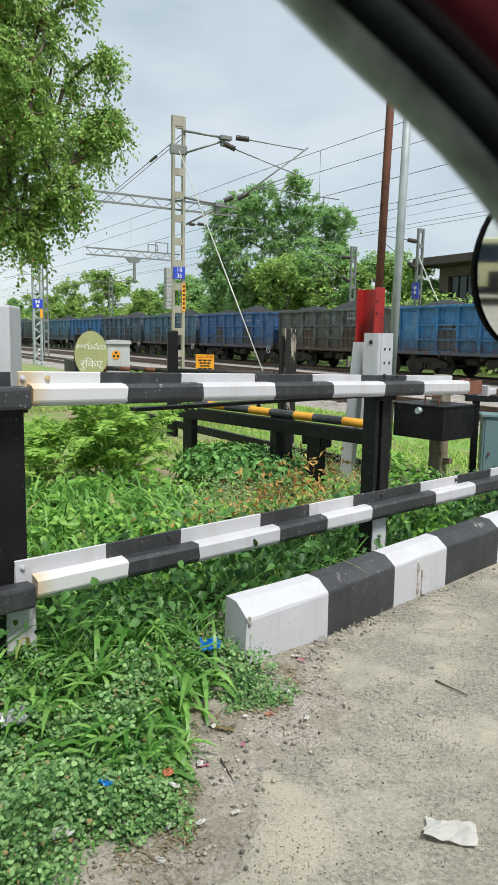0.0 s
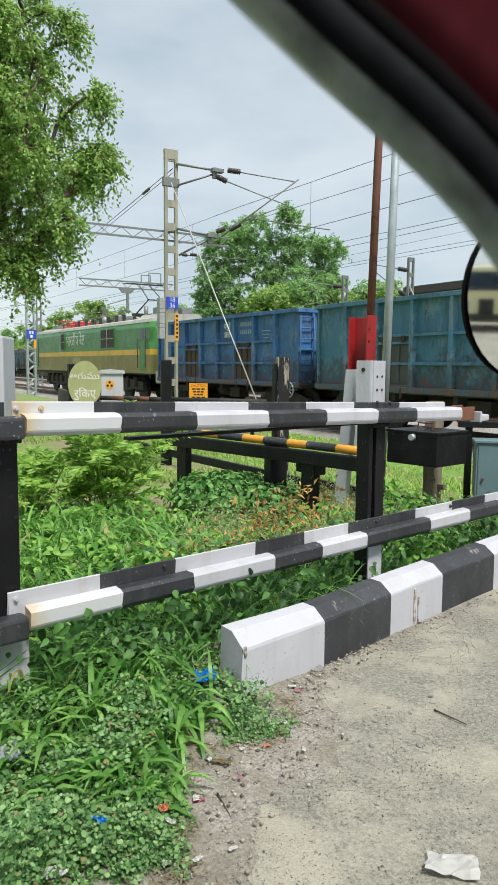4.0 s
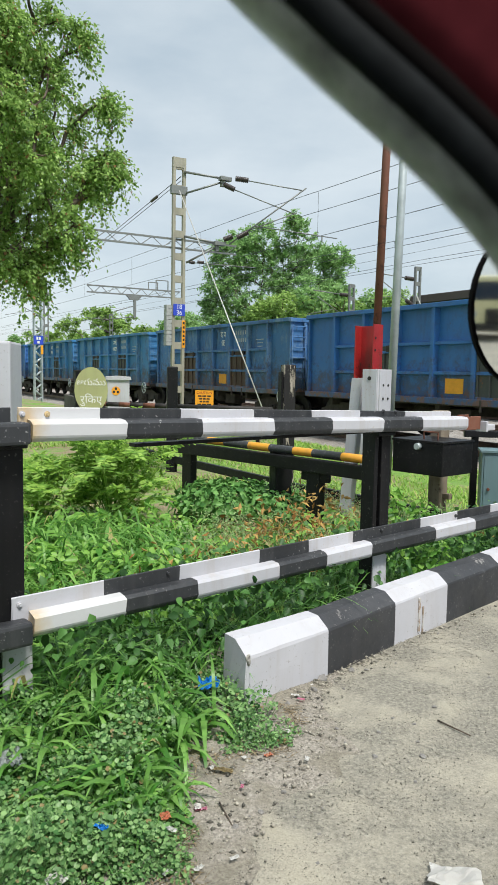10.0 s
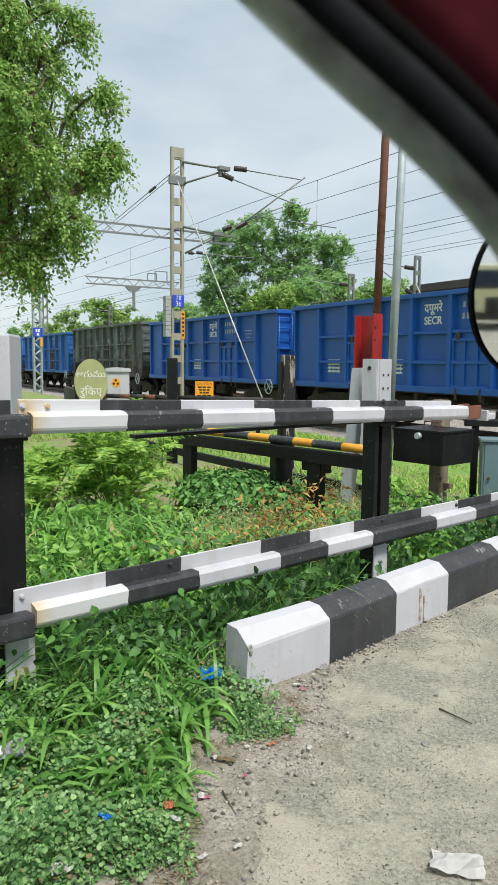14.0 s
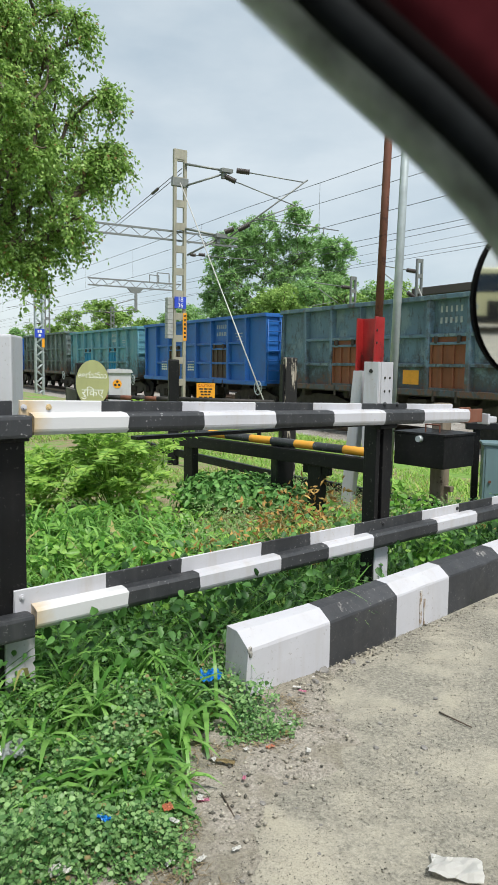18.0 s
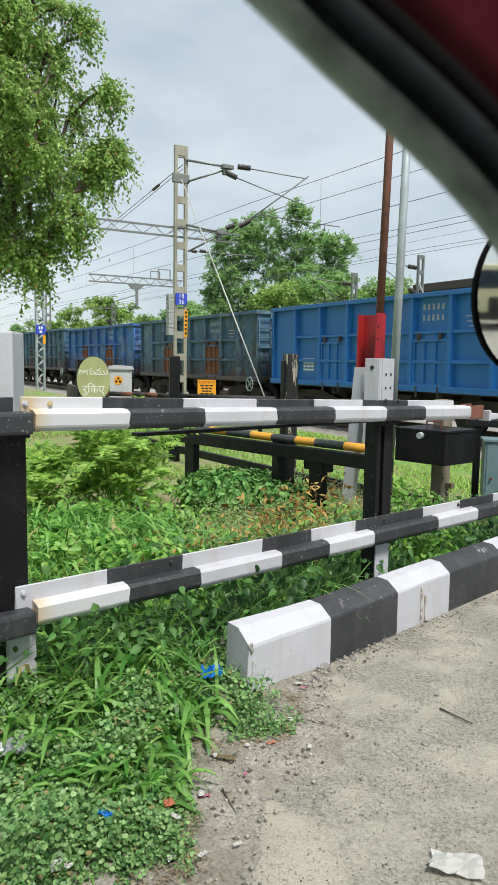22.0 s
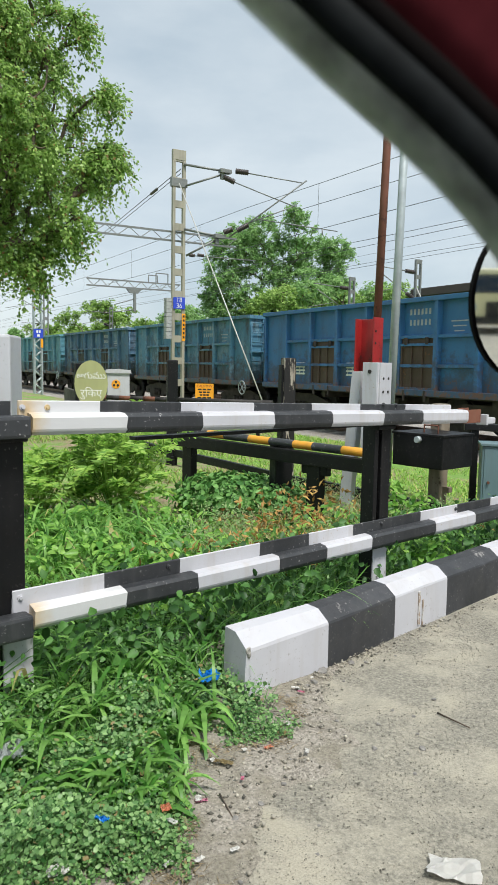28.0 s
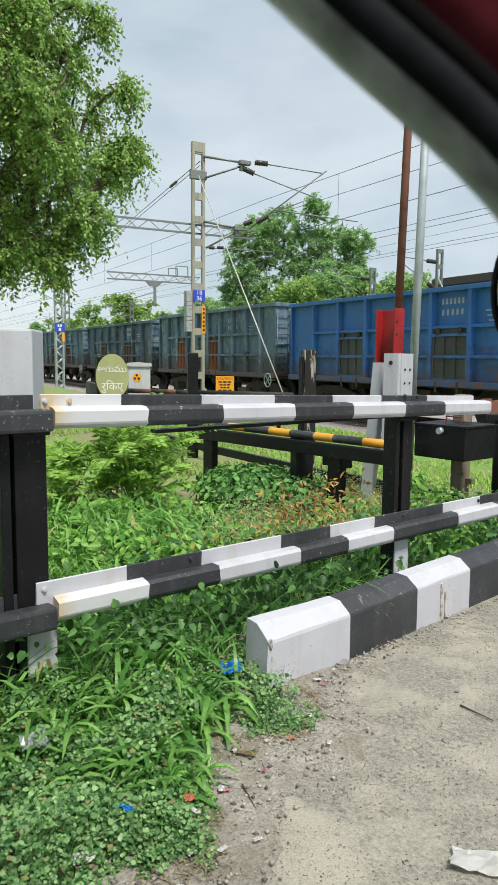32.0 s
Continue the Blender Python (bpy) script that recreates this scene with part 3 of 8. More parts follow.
def build_fence():
    fence = thing("guard_fence", (-0.729, 2.38, 0.0), "black and white striped steel guard fence beside the road", "fence", turn=FENCE_TURN)
    up = lambda x: 1.462 - 0.0205 * x
    upper = striped("top_rail", [0.026, 0.384, 0.725, 1.105, 1.465, 1.831, 2.147, 2.56], 0, bar_section(0.07, 0.056), up, fence, "striped top rail")
    striped("back_plate", [0.0, 0.301, 0.652, 1.029, 1.378, 1.706, 2.057, 2.46], 0, plate_section(0.10), lambda x: 1.503 - 0.0268 * x, upper)
    low = lambda x: 0.806 + 0.018 * max(0, x - 1.0) / 1.7
    lower = striped("bottom_rail", [0.025, 0.382, 0.711, 1.152, 1.452, 1.773, 2.30, 2.68, 3.04, 3.40, 3.8, 4.2], 0, bar_section(0.076, 0.056), low, fence, "striped bottom rail")
    striped("back_plate", [-0.03, 0.317, 0.653, 1.076, 1.381, 1.682, 2.226, 2.569, 2.909, 3.25, 3.6, 3.95, 4.3], 0, plate_section(0.12),
            lambda x: 0.862 + 0.004 * x, lower, "", False)
    # bolts
    for x, z, par in ((0.012, 1.482, upper), (0.1, 1.480, upper), (-0.005, 0.838, lower), (1.88, 1.452, upper), (1.98, 1.449, upper), (0.60, 0.845, lower), (2.55, 0.85, lower), (1.9, 0.85, lower)):
        bm = bmesh.new()
        add_rod(bm, (x, 0.052, z), (x, 0.040, z), 0.007, 0.006, 6)
        add_rod(bm, (x, 0.052, z), (x, 0.046, z), 0.011, 0.010, 12)
        part("bolt", bm, (M_RUSTY_END if x > 0.05 else M_STEEL_WHITE) if x < 0.2 else M_STEEL_BLACK, par)
    # the neighbouring black rail pieces, whose blunt ends overlap at the first post
    for z, h, par in ((1.458, 0.074, upper), (0.79, 0.08, lower)):
        bm = bmesh.new()
        add_box(bm, (-0.55, 0.020, z - h / 2), (1.13, 0.075, h), 0.012)
        add_box(bm, (-0.6, 0.072, z - h / 2 + 0.03), (1.16, 0.01, 0.105), 0.002)
        part("rail_piece", bm, M_STEEL_BLACK, par, "black rail end piece")
    bm = bmesh.new()
    add_box(bm, (2.64, 0.03, 1.372), (0.16, 0.012, 0.075), 0.003)
    add_box(bm, (2.58, 0.05, 1.395), (0.10, 0.012, 0.05), 0.003)
    part("end_plate", bm, M_RUST, upper, "rusty brown end plate")
    bm = bmesh.new()
    add_box(bm, (2.78, 0.02, 1.345), (0.10, 0.05, 0.035), 0.006)
    add_box(bm, (2.73, 0.02, 1.352), (0.02, 0.07, 0.06), 0.004)
    part("latch_block", bm, M_STEEL_WHITE, upper, "white latch block")
    # posts: two channels back to back
    for x in (-0.030, 1.885):
        top = up(x) - 0.072
        post = box_part("post", (x + (0.018 if x > 1 else -0.02), 0.138, (top + 0.3) / 2), (0.12 if x > 1 else 0.15, 0.012, top - 0.32), M_ENAMEL, fence, 0.002, "black double-channel steel post")
        for dx, w in ((-0.028, 0.030), (0.047, 0.07)) if x > 1 else ((-0.092, 0.034), (-0.006, 0.112)):
            box_part("channel", (x + dx, 0.098, (top + 0.30) / 2), (w, 0.07, top - 0.30), M_ENAMEL, post, 0.004)
        box_part("cap_plate", (x + (0.018 if x > 1 else -0.01), 0.07, top - 0.012), (0.13, 0.07, 0.02), M_ENAMEL, post, 0.004)
        bm = bmesh.new()
        add_box(bm, (x + 0.02, 0.10, 0.50), (0.11, 0.09, 0.46), 0.012)
        part("post_base", bm, M_WHITE, post, "whitewashed post base")
    bm = bmesh.new()
    add_box(bm, (1.2, 0.075, 1.355), (1.5, 0.045, 0.014), 0.002)
    part("flange", bm, M_ENAMEL, fence, "black flange under the top rail")


build_fence()


# ---- white pillar beyond the fence ----
def build_pillar():
    ob = thing("concrete_pillar", (-1.335, 3.72, 0.40), "whitewashed concrete pillar with a crumbling plaster side", "pillar", turn=7)
    bm = bmesh.new()
    add_box(bm, (0, 0, 0.68), (0.30, 0.30, 1.37), 0.012)
    part("shaft", bm, M_WHITE, ob)
    bm = bmesh.new()
    for k in range(70):
        z = 0.72 + 0.0092 * k
        add_box(bm, (-0.115 + random.uniform(-0.014, 0.014), -0.152, z), (0.05, 0.012, random.uniform(0.012, 0.03)), 0.004)
    part("crumbled_plaster", bm, M_WHITE, ob, "rough crumbling plaster edge")


build_pillar()


# ---- lifting-gate stand, poles, winch box and cabinet ----
def build_gate_stand():
    ob = thing("gate_stand", (0.972, 6.2, 0.28), "white and red painted steel stand of the level-crossing gate", "gate stand", turn=-38)
    def channel(w, d, z0, z1, cx=0.0, cy=0.0, t=0.012):
        """A channel section, open to its left."""
        bm = bmesh.new()
        add_box(bm, (cx + w / 2, cy, (z0 + z1) / 2), (t, d, z1 - z0), 0.002)
        add_box(bm, (cx, cy - d / 2, (z0 + z1) / 2), (w, t, z1 - z0), 0.002)
        add_box(bm, (cx, cy + d / 2, (z0 + z1) / 2), (w, t, z1 - z0), 0.002)
        return bm
    bm = channel(0.09, 0.08, 0.0, 1.325, -0.134, -0.05)
    for v in bm.verts:      # the channel leans
        v.co.x += 0.077 * v.co.z
    part("lower_channel", bm, M_STEEL_WHITE, ob, "white painted channel")
    bm = bmesh.new()
    add_box(bm, (0.075, 0.05, 1.5425), (0.012, 0.16, 0.465), 0.002)
    add_box(bm, (-0.0175, 0.10, 1.5375), (0.185, 0.012, 0.455), 0.002)
    add_box(bm, (-0.11, 0.065, 1.5375), (0.012, 0.13, 0.455), 0.002)
    part("upper_channel", bm, M_RED, ob, "red painted channel")
    bm = channel(0.13, 0.15, 0.5, 1.40, 0.115, -0.06)
    add_box(bm, (0.190, -0.01, 0.95), (0.012, 0.20, 0.90), 0.002)
    front = part("front_bracket", bm, M_STEEL_WHITE, ob, "white perforated bracket")
    # no holes are cut: black discs paint the shade inside them
    for y in (-0.055, 0.03):
        for z in (1.16, 1.27):
            rod_part("bolt_hole", (0.194, y, z), (0.201, y, z), 0.011, M_INK, front, 10, "black disc for the shade in a bolt hole")
    rod_part("bolt_hole", (0.115, -0.14, 1.325), (0.115, -0.146, 1.325), 0.017, M_INK, front, 12, "black disc for the shade in a bolt hole")
    for z in (1.56, 1.66):
        rod_part("bolt_hole", (0.08, 0.0, z), (0.086, 0.0, z), 0.010, M_INK, ob, 10, "black disc for the shade in a bolt hole")
    rod_part("rusty_pole", (0.015, 0.113, 1.1), (0.078, 0.163, 4.9), 0.034, M_RUST, ob, 14, "rusty brown pipe", 0.032)
    pole = thing("lamp_pole", (1.27, 6.65, 0.25), "pale grey galvanised steel pole", "pole")
    rod_part("shaft", (-0.012, 0, 0), (0.078, 0, 5.2), 0.04, M_GALV, pole, 16, r1=0.034)


def build_winch_box():
    ob = thing("winch_box", (1.569, 6.236, 0.25), "black steel winch box with a lock on a weathered post", "winch box", turn=-49)
    box_part("box", (0.0, 0, 0.70), (0.50, 0.44, 0.27), M_ENAMEL, ob, 0.008)
    box_part("lid", (0.0, 0, 0.842), (0.52, 0.46, 0.018), M_ENAMEL, ob, 0.004)
    bm = bmesh.new()
    add_rod(bm, (0.02, -0.222, 0.80), (0.02, -0.26, 0.80), 0.03, 0.026, 14)
    part("padlock", bm, M_GALV, ob, "round steel padlock")
    bm = bmesh.new()
    add_path(bm, [(-0.02, -0.1, 0.845), (-0.02, -0.1, 0.915), (0.12, -0.1, 0.915), (0.12, -0.1, 0.845)], 0.007)
    part("handle", bm, M_RUST, ob, "bent rod handle")
    bm = bmesh.new()
    add_box(bm, (-0.13, 0.29, 0.50), (0.12, 0.13, 1.16), 0.014)
    add_box(bm, (-0.10, 0.30, 0.32), (0.20, 0.05, 0.05), 0.006)
    part("support_post", bm, M_OLD_POST, ob, "weathered pale support post")


def build_cabinet():
    ob = thing("signal_cabinet", (2.16, 6.30, 0.25), "small grey-blue steel signal cabinet", "cabinet", turn=-12)
    box_part("body", (0, 0, 0.5), (0.30, 0.24, 0.48), M_CABINET, ob, 0.008)
    box_part("roof", (0, 0, 0.752), (0.33, 0.28, 0.022), M_CABINET, ob, 0.004)
    box_part("door", (0.0, -0.123, 0.5), (0.26, 0.008, 0.43), M_CABINET, ob, 0.003)
    rod_part("lock", (-0.09, -0.126, 0.43), (-0.09, -0.145, 0.43), 0.012, M_RUST, ob, 8, "rusty lock")
    box_part("leg", (-0.12, 0, 0.13), (0.03, 0.03, 0.28), M_CABINET, ob, 0.002)
    box_part("leg", (0.12, 0, 0.13), (0.03, 0.03, 0.28), M_CABINET, ob, 0.002)
    beam = thing("black_beam", (2.25, 6.6, 0.25), "black steel gate beam resting on a post", "beam", turn=-10)
    box_part("beam", (0.05, 0, 0.87), (0.7, 0.08, 0.06), M_ENAMEL, beam, 0.006)
    box_part("support", (-0.2, 0.02, 0.42), (0.06, 0.06, 0.86), M_ENAMEL, beam, 0.006)
    box_part("support", (0.3, 0.02, 0.42), (0.06, 0.06, 0.86), M_ENAMEL, beam, 0.006)


build_gate_stand()
build_winch_box()
build_cabinet()


# ---- gate boom, resting on its black carrier ----
def build_boom():
    a, b = Vector((-0.62, 6.72, 1.035)), Vector((0.86, 5.13, 1.035))
    d = (b - a)
    length, ang = d.length, math.degrees(math.atan2(d.y, d.x))
    ob = thing("gate_boom", (a.x, a.y, 0), "yellow and black banded gate boom on a black carrier beam", "gate boom", turn=ang)
    bm = bmesh.new()
    edges = [0.0, 0.39, 0.617, 0.923, 1.169, 1.432, 1.632, 1.92, length]
    for k, (x0, x1) in enumerate(zip(edges, edges[1:])):
        add_rod(bm, (x0, 0, 1.035), (x1, 0, 1.035), 0.032, 0.032, 14, k in (0, len(edges) - 2), (k + 1) % 2)
    bmesh.ops.remove_doubles(bm, verts=bm.verts[:], dist=0.0005)
    part("boom_tube", bm, [M_YELLOW, M_STEEL_BLACK], ob, "yellow and black banded tube")
    box_part("carrier_beam", (length / 2 + 0.02, -0.03, 0.945), (length + 0.3, 0.07, 0.10), M_ENAMEL, ob, 0.006)
    for x in (0.12, 1.66):
        box_part("leg", (x, 0.0, 0.58), (0.13, 0.07, 0.66), M_ENAMEL, ob, 0.006)
    bm = bmesh.new()
    add_box(bm, (1.66, 0.0, 0.86), (0.26, 0.05, 0.07), 0.006)
    part("bracket", bm, M_ENAMEL, ob)


build_boom()


# ---- old sleeper posts with a low rail, parallel to the tracks ----
def build_post_line():
    lab = "black-tarred old sleeper post of the railway boundary"
    for s, d, w, h, mat, t in ((6.15, 4.04, 0.13, 1.34, M_WOOD, 20), (8.30, 3.75, 0.13, 1.30, M_ENAMEL, 12), (12.15, 3.78, 0.16, 1.24, M_ENAMEL, 30),
                               (4.95, 3.2, 0.15, 0.62, M_ENAMEL, 25), (2.6, 4.9, 0.12, 1.1, M_ENAMEL, 12)):
        p = tp(s, d)
        z = ground_z(p.x, p.y) - 0.06
        ob = thing("sleeper_post", (p.x, p.y, z), lab if mat is M_ENAMEL else "weathered wooden sleeper post with flaking tar", "post", "boundary posts", turn=t)
        bm = bmesh.new()
        add_box(bm, (0, 0, (h + 0.06) / 2), (w, w * 0.85, h + 0.06), 0.016)
        part("shaft", bm, mat, ob)
        if mat is M_WOOD:
            bm = bmesh.new()
            add_box(bm, (-w / 2 - 0.012, 0, h / 2 + 0.15), (0.022, w * 0.7, h - 0.32), 0.006)
            part("tar_strip", bm, M_ENAMEL, ob, "flaking black tar")
    # low rail, and the longer top rail on the far stretch
    for (s0, d0, z0), (s1, d1, z1), hh in (((2.2, 4.95, 0.40), (5.9, 4.25, 0.47), 0.10), ((5.6, 4.1, 0.50), (8.6, 3.72, 0.56), 0.09), ((8.6, 3.72, 0.56), (10.6, 3.7, 0.58), 0.09)):
        a, b = tp(s0, d0, z0), tp(s1, d1, z1)
        dv = b - a
        ob = thing("boundary_rail", (a.x, a.y, 0), "black low steel rail between the boundary posts", "rail", "boundary rails", turn=math.degrees(math.atan2(dv.y, dv.x)))
        bm = bmesh.new()
        L = math.hypot(dv.x, dv.y)
        m = Matrix.Translation((0, 0, z0)) @ Matrix.Rotation(-math.atan2(z1 - z0, L), 4, "Y")
        add_box(bm, (L / 2, 0, 0), (L, 0.05, hh), 0.006, m)
        part("bar", bm, M_ENAMEL, ob)
        for x in (0.12 * L, 0.88 * L):
            gz = ground_z(*(a + dv * (x / L)).to_2d())
            box_part("foot", (x, 0.03, (gz + z0) / 2 - 0.02), (0.05, 0.04, z0 - gz + 0.06), M_ENAMEL, ob, 0.004)


build_post_line()


# ---- stop disc, relay box, caution board, far boundary wall ----
def build_signs():
    p = Vector((-2.58, 11.95, ground_z(-2.58, 11.95)))
    ob = thing("stop_sign", tuple(p), "olive-green oval stop board lettered in two scripts", "sign", turn=12)
    bm = bmesh.new()
    ring = [(0.265 * math.cos(2 * math.pi * k / 40), 0.375 * math.sin(2 * math.pi * k / 40) + 1.31 - p.z) for k in range(40)]
    add_prism(bm, ring, "y", -0.012, 0.012)
    board = part("board", bm, M_OLIVE, ob)
    up = Matrix.Rotation(radians(90), 4, "X")
    letters("lettering", "\u0c06\u0c17\u0c41\u0c2e\u0c41", 0.150, M_LETTER, board, Matrix.Translation((0.0, -0.0145, 1.435 - p.z)) @ up, "white painted lettering", 0.001)
    letters("lettering", "\u0930\u0941\u093f\u0915\u090f", 0.175, M_LETTER, board, Matrix.Translation((0.0, -0.0145, 1.15 - p.z)) @ up, "white painted lettering", 0.001)
    box_part("post", (0.0, 0.04, 0.55), (0.07, 0.05, 1.3), M_ENAMEL, ob, 0.004)

    p = Vector((-3.05, 17.0, ground_z(-3.05, 17.0)))
    ob = thing("relay_box", tuple(p), "white steel relay box with a yellow warning disc", "relay box", turn=14)
    box_part("body", (0, 0, 0.75), (0.50, 0.36, 0.92), M_STEEL_WHITE, ob, 0.012)
    bm = bmesh.new()
    add_prism(bm, [(-0.29, 0), (-0.27, 0.075), (0, 0.095), (0.27, 0.075), (0.29, 0)], "y", -0.22, 0.22)
    bmesh.ops.transform(bm, matrix=Matrix.Translation((0, 0, 1.19)), verts=bm.verts)
    part("roof", bm, M_STEEL_WHITE, ob, "white sheet roof")
    rod_part("warning_disc", (-0.06, -0.181, 0.94), (-0.06, -0.188, 0.94), 0.10, M_SIGN_YELLOW, ob, 24, "yellow warning disc")
    bm = bmesh.new()
    for a in (90, 210, 330):
        c, s_ = math.cos(radians(a)), math.sin(radians(a))
        add_rod(bm, (-0.06 + 0.05 * c, -0.189, 0.94 + 0.05 * s_), (-0.06 + 0.05 * c, -0.192, 0.94 + 0.05 * s_), 0.03, 0.03, 8)
    part("warning_mark", bm, M_INK, ob, "black mark")
    bm = bmesh.new()
    add_box(bm, (0, 0, 0.14), (0.55, 0.42, 0.34), 0.02)
    part("plinth", bm, M_SLEEPER, ob, "concrete plinth")

    p = Vector((-1.115, 18.03, ground_z(-1.115, 18.03)))
    ob = thing("caution_board", tuple(p), "amber caution board with dark lettering on two short legs", "sign", turn=0)
    z = 1.0 - p.z
    box_part("board", (0, 0, z), (0.45, 0.014, 0.38), M_SIGN_YELLOW, ob, 0.004)
    up = Matrix.Rotation(radians(90), 4, "X")
    letters("lettering", "CAUTION", 0.085, M_RED, ob, Matrix.Translation((0, -0.009, z + 0.13)) @ up, "red lettering", 0.001)
    bm = bmesh.new()
    for k, w in enumerate((0.34, 0.28, 0.24, 0.36)):
        for j in range(3):
            add_box(bm, (-w / 2 + w * (j + 0.5) / 3, -0.009, z + 0.05 - 0.068 * k), (w / 3 * 0.8, 0.003, 0.036))
    part("small_lettering", bm, M_INK, ob, "rows of small dark lettering")
    for x in (-0.17, 0.17):
        box_part("leg", (x, 0.02, z / 2 - 0.1), (0.035, 0.03, z + 0.1), M_MASTDARK, ob, 0.003)

    a, b = tp(13.5, 5.3), tp(26, 7.6)
    dv = b - a
    wall = thing("boundary_wall", (a.x, a.y, 0), "low dark stained boundary wall before the tracks", "wall", turn=math.degrees(math.atan2(dv.y, dv.x)))
    L = dv.length
    bm = bmesh.new()
    add_box(bm, (L / 2, 0, 0.35), (L, 0.12, 0.85), 0.02)
    part("wall_body", bm, painted("stained_wall", (0.075, 0.065, 0.055), (0.20, 0.17, 0.14), 0.66, 0.9, 0.5, 1.4, 0.6), wall)
    a, b = Vector((-3.4, 15.6, 0)), Vector((0.45, 14.3, 0))
    dv = b - a
    L = dv.length
    low = thing("barrier_pole", (a.x, a.y, 0), "dark steel barrier pole on short posts", "barrier", turn=math.degrees(math.atan2(dv.y, dv.x)))
    bm = bmesh.new()
    es = [0.0, 0.35, 0.42, 0.72, 0.98, 1.28, 1.55, 1.85, L]
    for k, (x0, x1) in enumerate(zip(es, es[1:])):
        add_rod(bm, (x0, 0, 0.93), (x1, 0, 0.93), 0.05, 0.05, 10, True, 1 if k % 2 == 1 and k < 7 else 0)
    part("pole", bm, [M_CAST, M_RUST], low, "dark pole with rusty bands")
    for x in (0.3, L * 0.5, L - 0.3):
        g = ground_z(*(a + dv * (x / L)).to_2d())
        box_part("post", (x, 0.02, (0.9 + g) / 2 - 0.03), (0.07, 0.06, 0.95 - g), M_ENAMEL, low, 0.004)


build_signs()


# ---- tracks ----
NEAR_TRACK, MID_TRACK, FAR_TRACK = 13.74, 19.4, 25.65


def build_track(d, s0, s1, label, step=0.65):
    ob = thing("railway_track", tuple(tp(0, d)), label, "railway track", "railway tracks", "structure", turn=TRACK_TURN)
    bm = bmesh.new()
    add_prism(bm, [(-2.7, -0.32), (-1.75, -0.19), (1.75, -0.19), (2.7, -0.32)], "x", s0, s1)
    part("ballast_bed", bm, M_BALLAST, ob, "grey stone ballast")
    for y in (-0.838, 0.838):
        bm = bmesh.new()
        add_prism(bm, [(y - 0.07, -0.16), (y - 0.07, -0.145), (y - 0.009, -0.12), (y - 0.009, -0.04), (y - 0.034, -0.03), (y - 0.034, 0.0), (y + 0.034, 0.0),
                       (y + 0.034, -0.03), (y + 0.009, -0.04), (y + 0.009, -0.12), (y + 0.07, -0.145), (y + 0.07, -0.16)], "x", s0, s1)
        part("rail", bm, M_RAIL, ob)
    first = None
    for k in range(int((min(s1, 75) - s0) / step)):
        x = s0 + step * (k + 0.5)
        if first is None:
            bm = bmesh.new()
            add_prism(bm, [(-0.12, -0.26), (-0.10, -0.165), (0.10, -0.165), (0.12, -0.26)], "y", -1.35, 1.35)
            first = part("sleeper", bm, M_SLEEPER, ob)
            first.location = (x, 0, 0)
        else:
            o = new("sleeper", first.data)
            o.parent, o.location = ob, (x, 0, 0)
    return ob


build_track(NEAR_TRACK, -45, 260, "near broad-gauge track on grey stone ballast")
build_track(MID_TRACK, -25, 260, "middle broad-gauge track on grey stone ballast")
build_track(FAR_TRACK, -20, 260, "far broad-gauge track under the coal train")


# ---- overhead line ----
def insulator(bm, a, b, r=0.07, n=5, mat=1):
    """One turned body with shallow sheds."""
    a, b = Vector(a), Vector(b)
    turn = (b - a).to_track_quat("Z", "Y").to_matrix()
    prof = [(0.0, 0.4)]
    for k in range(n):
        prof += [((k + 0.10) / n, 0.84), ((k + 0.35) / n, 1.0), ((k + 0.60) / n, 1.0), ((k + 0.90) / n, 0.84)]
    prof.append((1.0, 0.4))
    rings = [[bm.verts.new(a.lerp(b, f) + turn @ Vector((r * q * math.cos(k * math.pi / 5), r * q * math.sin(k * math.pi / 5), 0))) for k in range(10)] for f, q in prof]
    for ra, rb in zip(rings, rings[1:]):
        for k in range(10):
            f = bm.faces.new((ra[k], ra[(k + 1) % 10], rb[(k + 1) % 10], rb[k]))
            f.smooth, f.material_index = True, mat
    bm.faces.new(rings[0][::-1]).material_index = mat
    bm.faces.new(rings[-1]).material_index = mat


